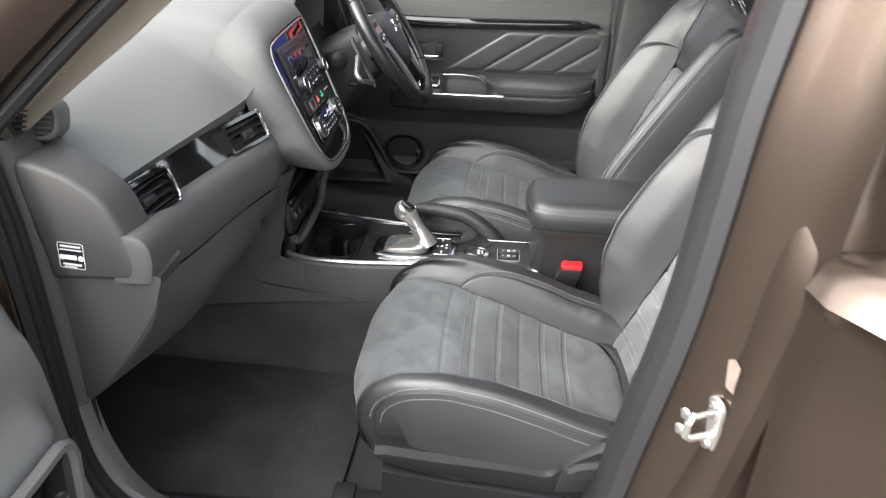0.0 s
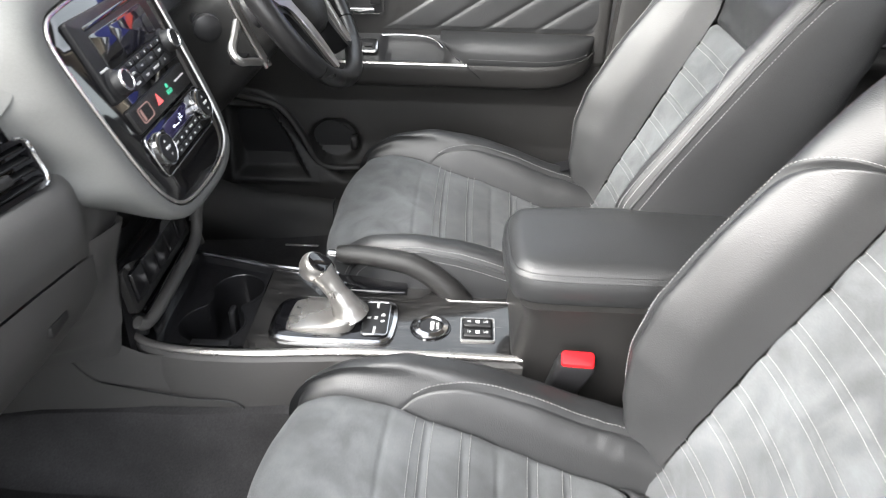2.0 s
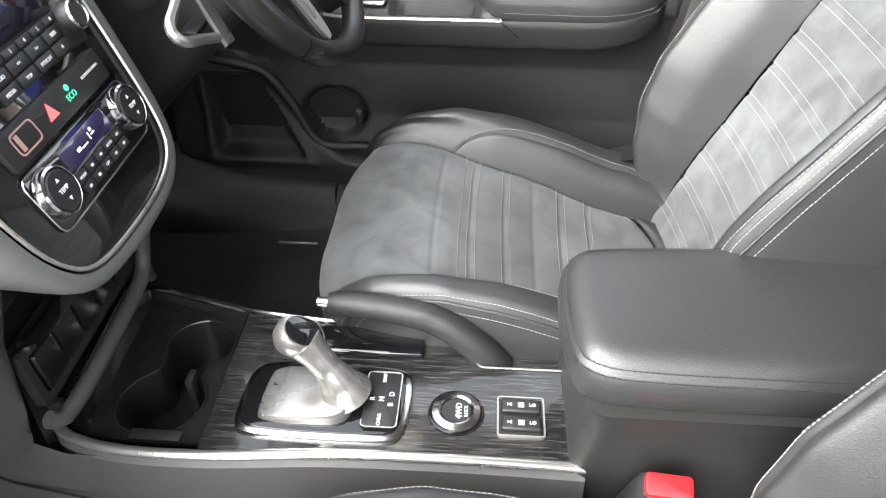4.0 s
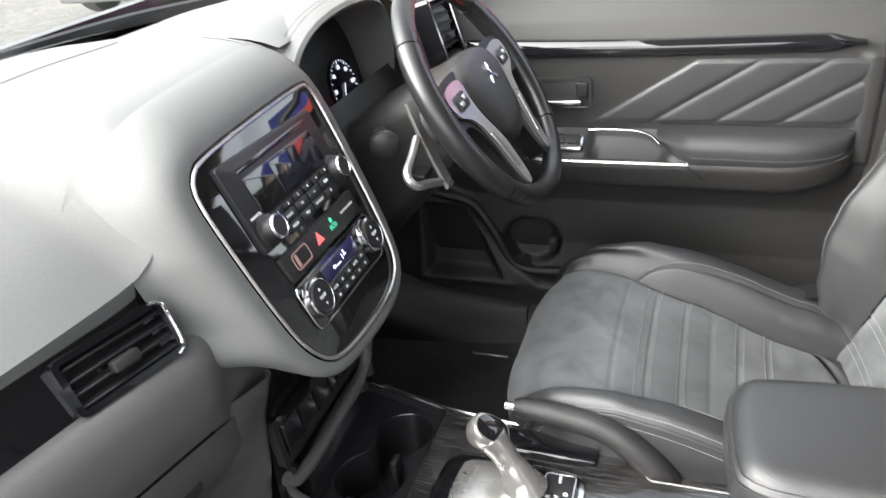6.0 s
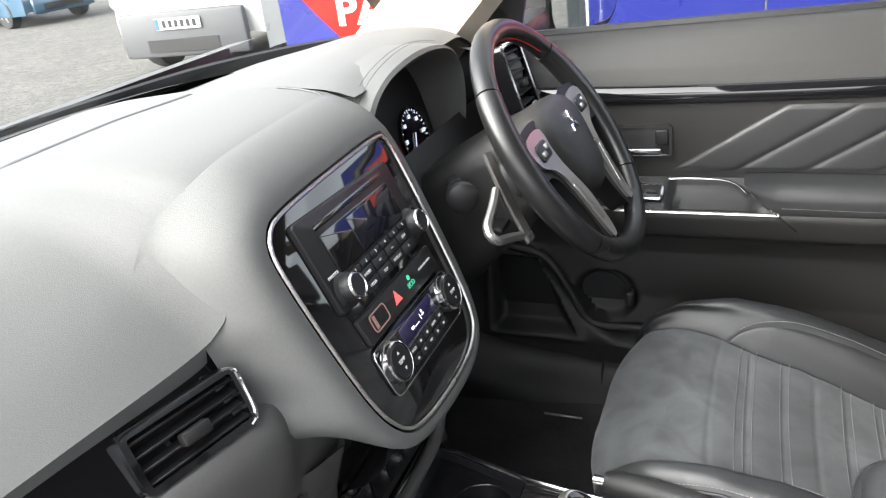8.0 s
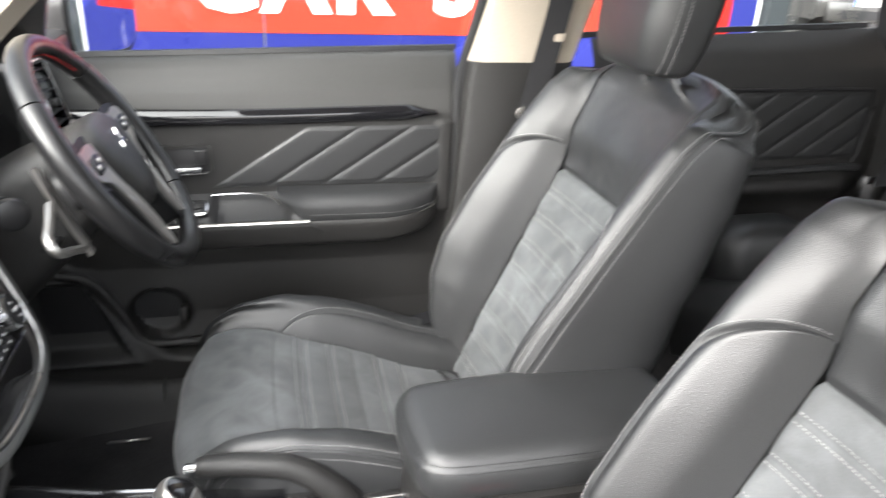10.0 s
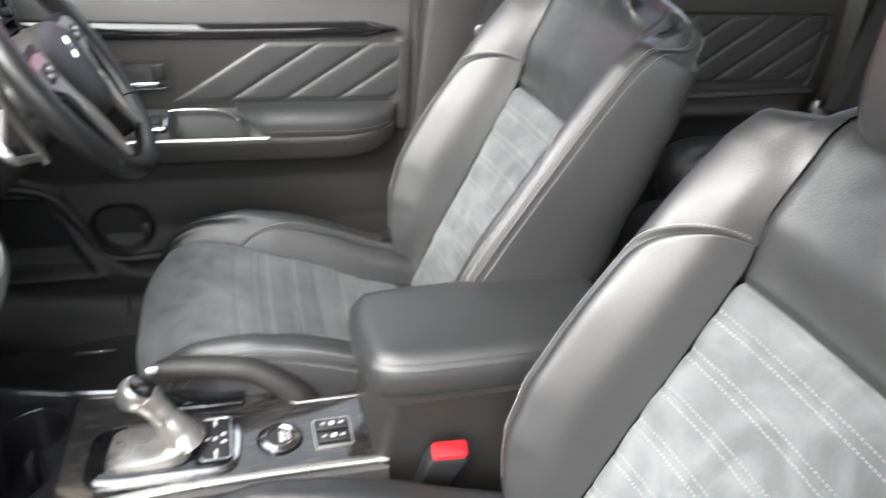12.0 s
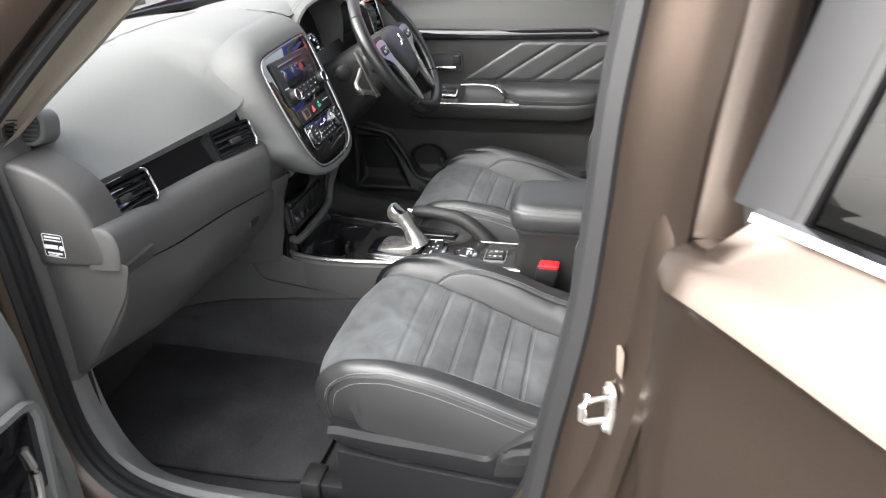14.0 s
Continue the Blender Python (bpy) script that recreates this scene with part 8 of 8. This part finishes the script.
def parked(kind, M, paint, label, van=False):
    """A parked vehicle, front towards M's -y, wheels on M's z = 0."""
    o = M.translation
    c = thing(kind, tuple(o), label, "van" if van else "car", "parked vehicles")
    L_, W_, H_ = (4.6, 1.9, 1.9) if van else (3.9, 1.7, 1.47)
    if van:
        side = [(0.0, 0.42), (-0.02, 0.62), (0.05, 0.86), (0.35, 1.02), (0.85, 1.16), (1.45, 1.80), (1.7, 1.88), (4.4, 1.88), (4.58, 1.7), (4.6, 0.45)]
        glass_y, glass_z = (0.93, 1.42), (1.20, 1.76)
    else:
        side = [(0.0, 0.30), (-0.03, 0.55), (0.05, 0.72), (0.35, 0.86), (0.90, 0.96), (1.55, 1.40), (1.95, 1.47), (3.1, 1.43), (3.65, 1.05), (3.88, 0.95), (3.9, 0.35)]
        glass_y, glass_z = (0.97, 1.52), (0.99, 1.37)
    bm = bmesh.new()
    rows = []
    for y, z in spline(side, 60):
        tum = 0.16 * bump01((z - 0.85 * (1.3 if van else 1)) / 0.6)
        nose = 0.10 * bump01((0.5 - y) / 0.5)
        w = W_ / 2 - tum - nose
        rows.append([M @ V(x * w, y + 0.10 * abs(x) ** 3 * bump01((1.0 - y)), z - 0.05 * abs(x) ** 4) for x in np.linspace(-1, 1, 15)])
    skin(bm, rows)
    for e in (0, -1):
        low = [[r[e], Vector((r[e].x, r[e].y, o.z + 0.22))] for r in rows]
        skin(bm, low)
    body = part("bodywork", bm, paint, c, smooth=40)
    bm = bmesh.new()
    skin(bm, [[M @ V(x * (W_ / 2 - 0.16), glass_y[0] - 0.035 + 0.05 * abs(x) ** 2, glass_z[0]) for x in np.linspace(-1, 1, 9)], [M @ V(x * (W_ / 2 - 0.24), glass_y[1] - 0.045 + 0.03 * abs(x) ** 2, glass_z[1]) for x in np.linspace(-1, 1, 9)]])
    part("windscreen", bm, WINDOW, c, "dark windscreen")
    for sg in (-1, 1):
        bm = bmesh.new()
        y0, y1, y2 = (1.15, 1.62, 2.2) if van else (1.20, 1.75, 3.2)
        z0, z1 = (1.18, 1.72) if van else (0.97, 1.36)
        plate(bm, [(y0, z0), (y2, z0), (y2 - 0.1, z1), (y1, z1)], 0.0, 0.01, M @ basis((sg * (W_ / 2 - 0.075), 0, 0), (0, 1, 0), (-sg * 0.30, 0, 1)) if sg > 0 else M @ basis((-(W_ / 2 - 0.085), 0, 0), (0, 1, 0), (0.30, 0, 1)), 0.002)
        part("side_window", bm, WINDOW, c, "dark side window", smooth=0)
        bm = bmesh.new()
        hz = 0.78 if van else 0.66
        lathe(bm, [(0.0, 0.05), (0.09, 0.04), (0.14, 0.0), (0.14, -0.05)], M @ basis((sg * (W_ / 2 - 0.25), 0.075, hz), (1, 0, 0), (0, 0.35, 1)) @ Matrix.Diagonal((1.25, 0.75, 1, 1)), 18)
        part("headlamp", bm, LAMP, c, "clear headlamp")
        bm = bmesh.new()
        rbox(bm, (sg * (W_ / 2 - 0.02), 1.02, 0.98 if not van else 1.15), (sg * (W_ / 2 + 0.15), 1.14, 1.10 if not van else 1.36), 0.03, 2, M)
        part("wing_mirror", bm, BLACKPL, c)
        for yy in (0.72, L_ - 0.75):
            bm = bmesh.new()
            WMt = M @ basis((sg * (W_ / 2 - 0.10), yy, 0.30), (0, 1, 0), (0, 0, 1))
            WMt = WMt if sg > 0 else M @ basis((-(W_ / 2 - 0.10), yy, 0.30), (0, -1, 0), (0, 0, 1))
            lathe(bm, [(0.19, 0.085), (0.24, 0.10), (0.29, 0.09), (0.305, 0.05), (0.305, -0.09)], WMt, 26)
            wh = part("wheel", bm, TYRE, c, "black tyre")
            bm = bmesh.new()
            lathe(bm, [(0.0, 0.085), (0.05, 0.09), (0.06, 0.06), (0.17, 0.05), (0.19, 0.085), (0.20, 0.06)], WMt, 26)
            part("rim", bm, SILVER, wh, "silver rim")
            for k in range(5):
                bm = bmesh.new()
                rbox(bm, (0.03, -0.022, 0.055), (0.185, 0.022, 0.088), 0.006, 1, WMt @ pose(0, 0, 0, 0, 0, 72 * k))
                part("rim_spoke", bm, SILVER, wh)
    bm = bmesh.new()
    rbox(bm, (-W_ / 2 + 0.22, -0.075, 0.22), (W_ / 2 - 0.22, 0.02, 0.52 if not van else 0.66), 0.04, 2, M)
    part("bumper", bm, GREYPL if van else paint, c, "grey plastic bumper" if van else "")
    bm = bmesh.new()
    rbox(bm, (-0.42, -0.082, 0.27), (0.42, -0.070, 0.40), 0.004, 1, M)
    part("lower_grille", bm, BLACKPL, c)
    bm = bmesh.new()
    rbox(bm, (-0.40, -0.06, 0.66 if not van else 0.80), (0.40, -0.02, 0.72 if not van else 0.88), 0.01, 1, M)
    part("upper_grille", bm, BLACKPL, c)
    bm = bmesh.new()
    zp = 0.46 if not van else 0.49
    rbox(bm, (-0.26, -0.096, zp), (0.26, -0.086, zp + 0.11), 0.003, 1, M)
    np_ = part("number_plate", bm, PLATEW, c, "white number plate")
    bm = bmesh.new()
    rbox(bm, (-0.258, -0.098, zp + 0.004), (-0.215, -0.0965, zp + 0.106), 0, 1, M)
    part("plate_band", bm, PLATEB, np_)
    for k in range(6):
        bm = bmesh.new()
        rbox(bm, (-0.18 + 0.07 * k, -0.0985, zp + 0.022), (-0.135 + 0.07 * k, -0.0965, zp + 0.088), 0, 1, M)
        part("plate_bar", bm, BLACKPL, np_, smooth=0)
    return c


def carpaint(name, col):
    return mat(name, col, 0.30, 0.2, var=0.04, coat=0.8)


parked("parked_van", pose(-5.25, 5.45, 0, 0, 0, 4), carpaint("white_van_paint", (0.62, 0.62, 0.60)), "white panel van with grey plastic bumper on the gravel", True)
parked("parked_car", pose(-12.9, 11.0, 0, 0, 0, 78), carpaint("petrol_blue_paint", (0.02, 0.075, 0.13)), "dark petrol blue parked hatchback on the gravel")
parked("parked_car", pose(-17.6, 10.2, 0, 0, 0, 78), carpaint("deep_blue_paint", (0.02, 0.04, 0.22)), "deep blue parked hatchback on the gravel")
parked("parked_car", pose(9.05, 9.2, 0, 0, 0, -18), carpaint("dark_grey_paint", (0.045, 0.043, 0.042)), "dark grey parked hatchback on the asphalt")
parked("parked_car", pose(9.3, 12.6, 0, 0, 0, -60), carpaint("cream_paint", (0.50, 0.50, 0.44)), "cream parked hatchback with chrome trim on the asphalt")
parked("parked_car", pose(13.4, 9.8, 0, 0, 0, -25), carpaint("bright_red_paint", (0.45, 0.02, 0.03)), "bright red parked hatchback on the asphalt")
parked("parked_car", pose(16.8, 10.6, 0, 0, 0, -25), carpaint("silver_grey_paint", (0.25, 0.26, 0.27)), "silver grey parked hatchback on the asphalt")
parked("parked_car", pose(17.2, 14.8, 0, 0, 0, -25), carpaint("pale_grey_paint", (0.40, 0.41, 0.42)), "pale grey parked hatchback on the asphalt")
parked("parked_car", pose(-7.5, -4.5, 0, 0, 0, 190), carpaint("bright_red_paint_b", (0.45, 0.02, 0.03)), "bright red parked hatchback behind the open doors")
# winter hedge far behind the yard
random.seed(5)
bm = bmesh.new()
for k in range(2600):
    a = random.uniform(-0.35, 1.9)
    r = random.uniform(33, 38)
    h = random.uniform(0.0, 1.0)
    x, y, z = r * math.sin(a), r * math.cos(a), h * (3.4 + 1.2 * noise.noise(V(a * 9, 0, 0)))
    s = random.uniform(0.25, 0.7)
    q = [Vector((x, y, z)) + Vector((random.uniform(-s, s), random.uniform(-s, s), random.uniform(-s, s))) for _ in range(3)]
    bm.faces.new([bm.verts.new(p) for p in q])
solo("far_hedge", bm, mat("winter_hedge_brown", (0.15, 0.115, 0.075), 0.95, var=0.4, scale=1), "brown winter hedge beyond the car yard", "hedge", "stuff", smooth=0)
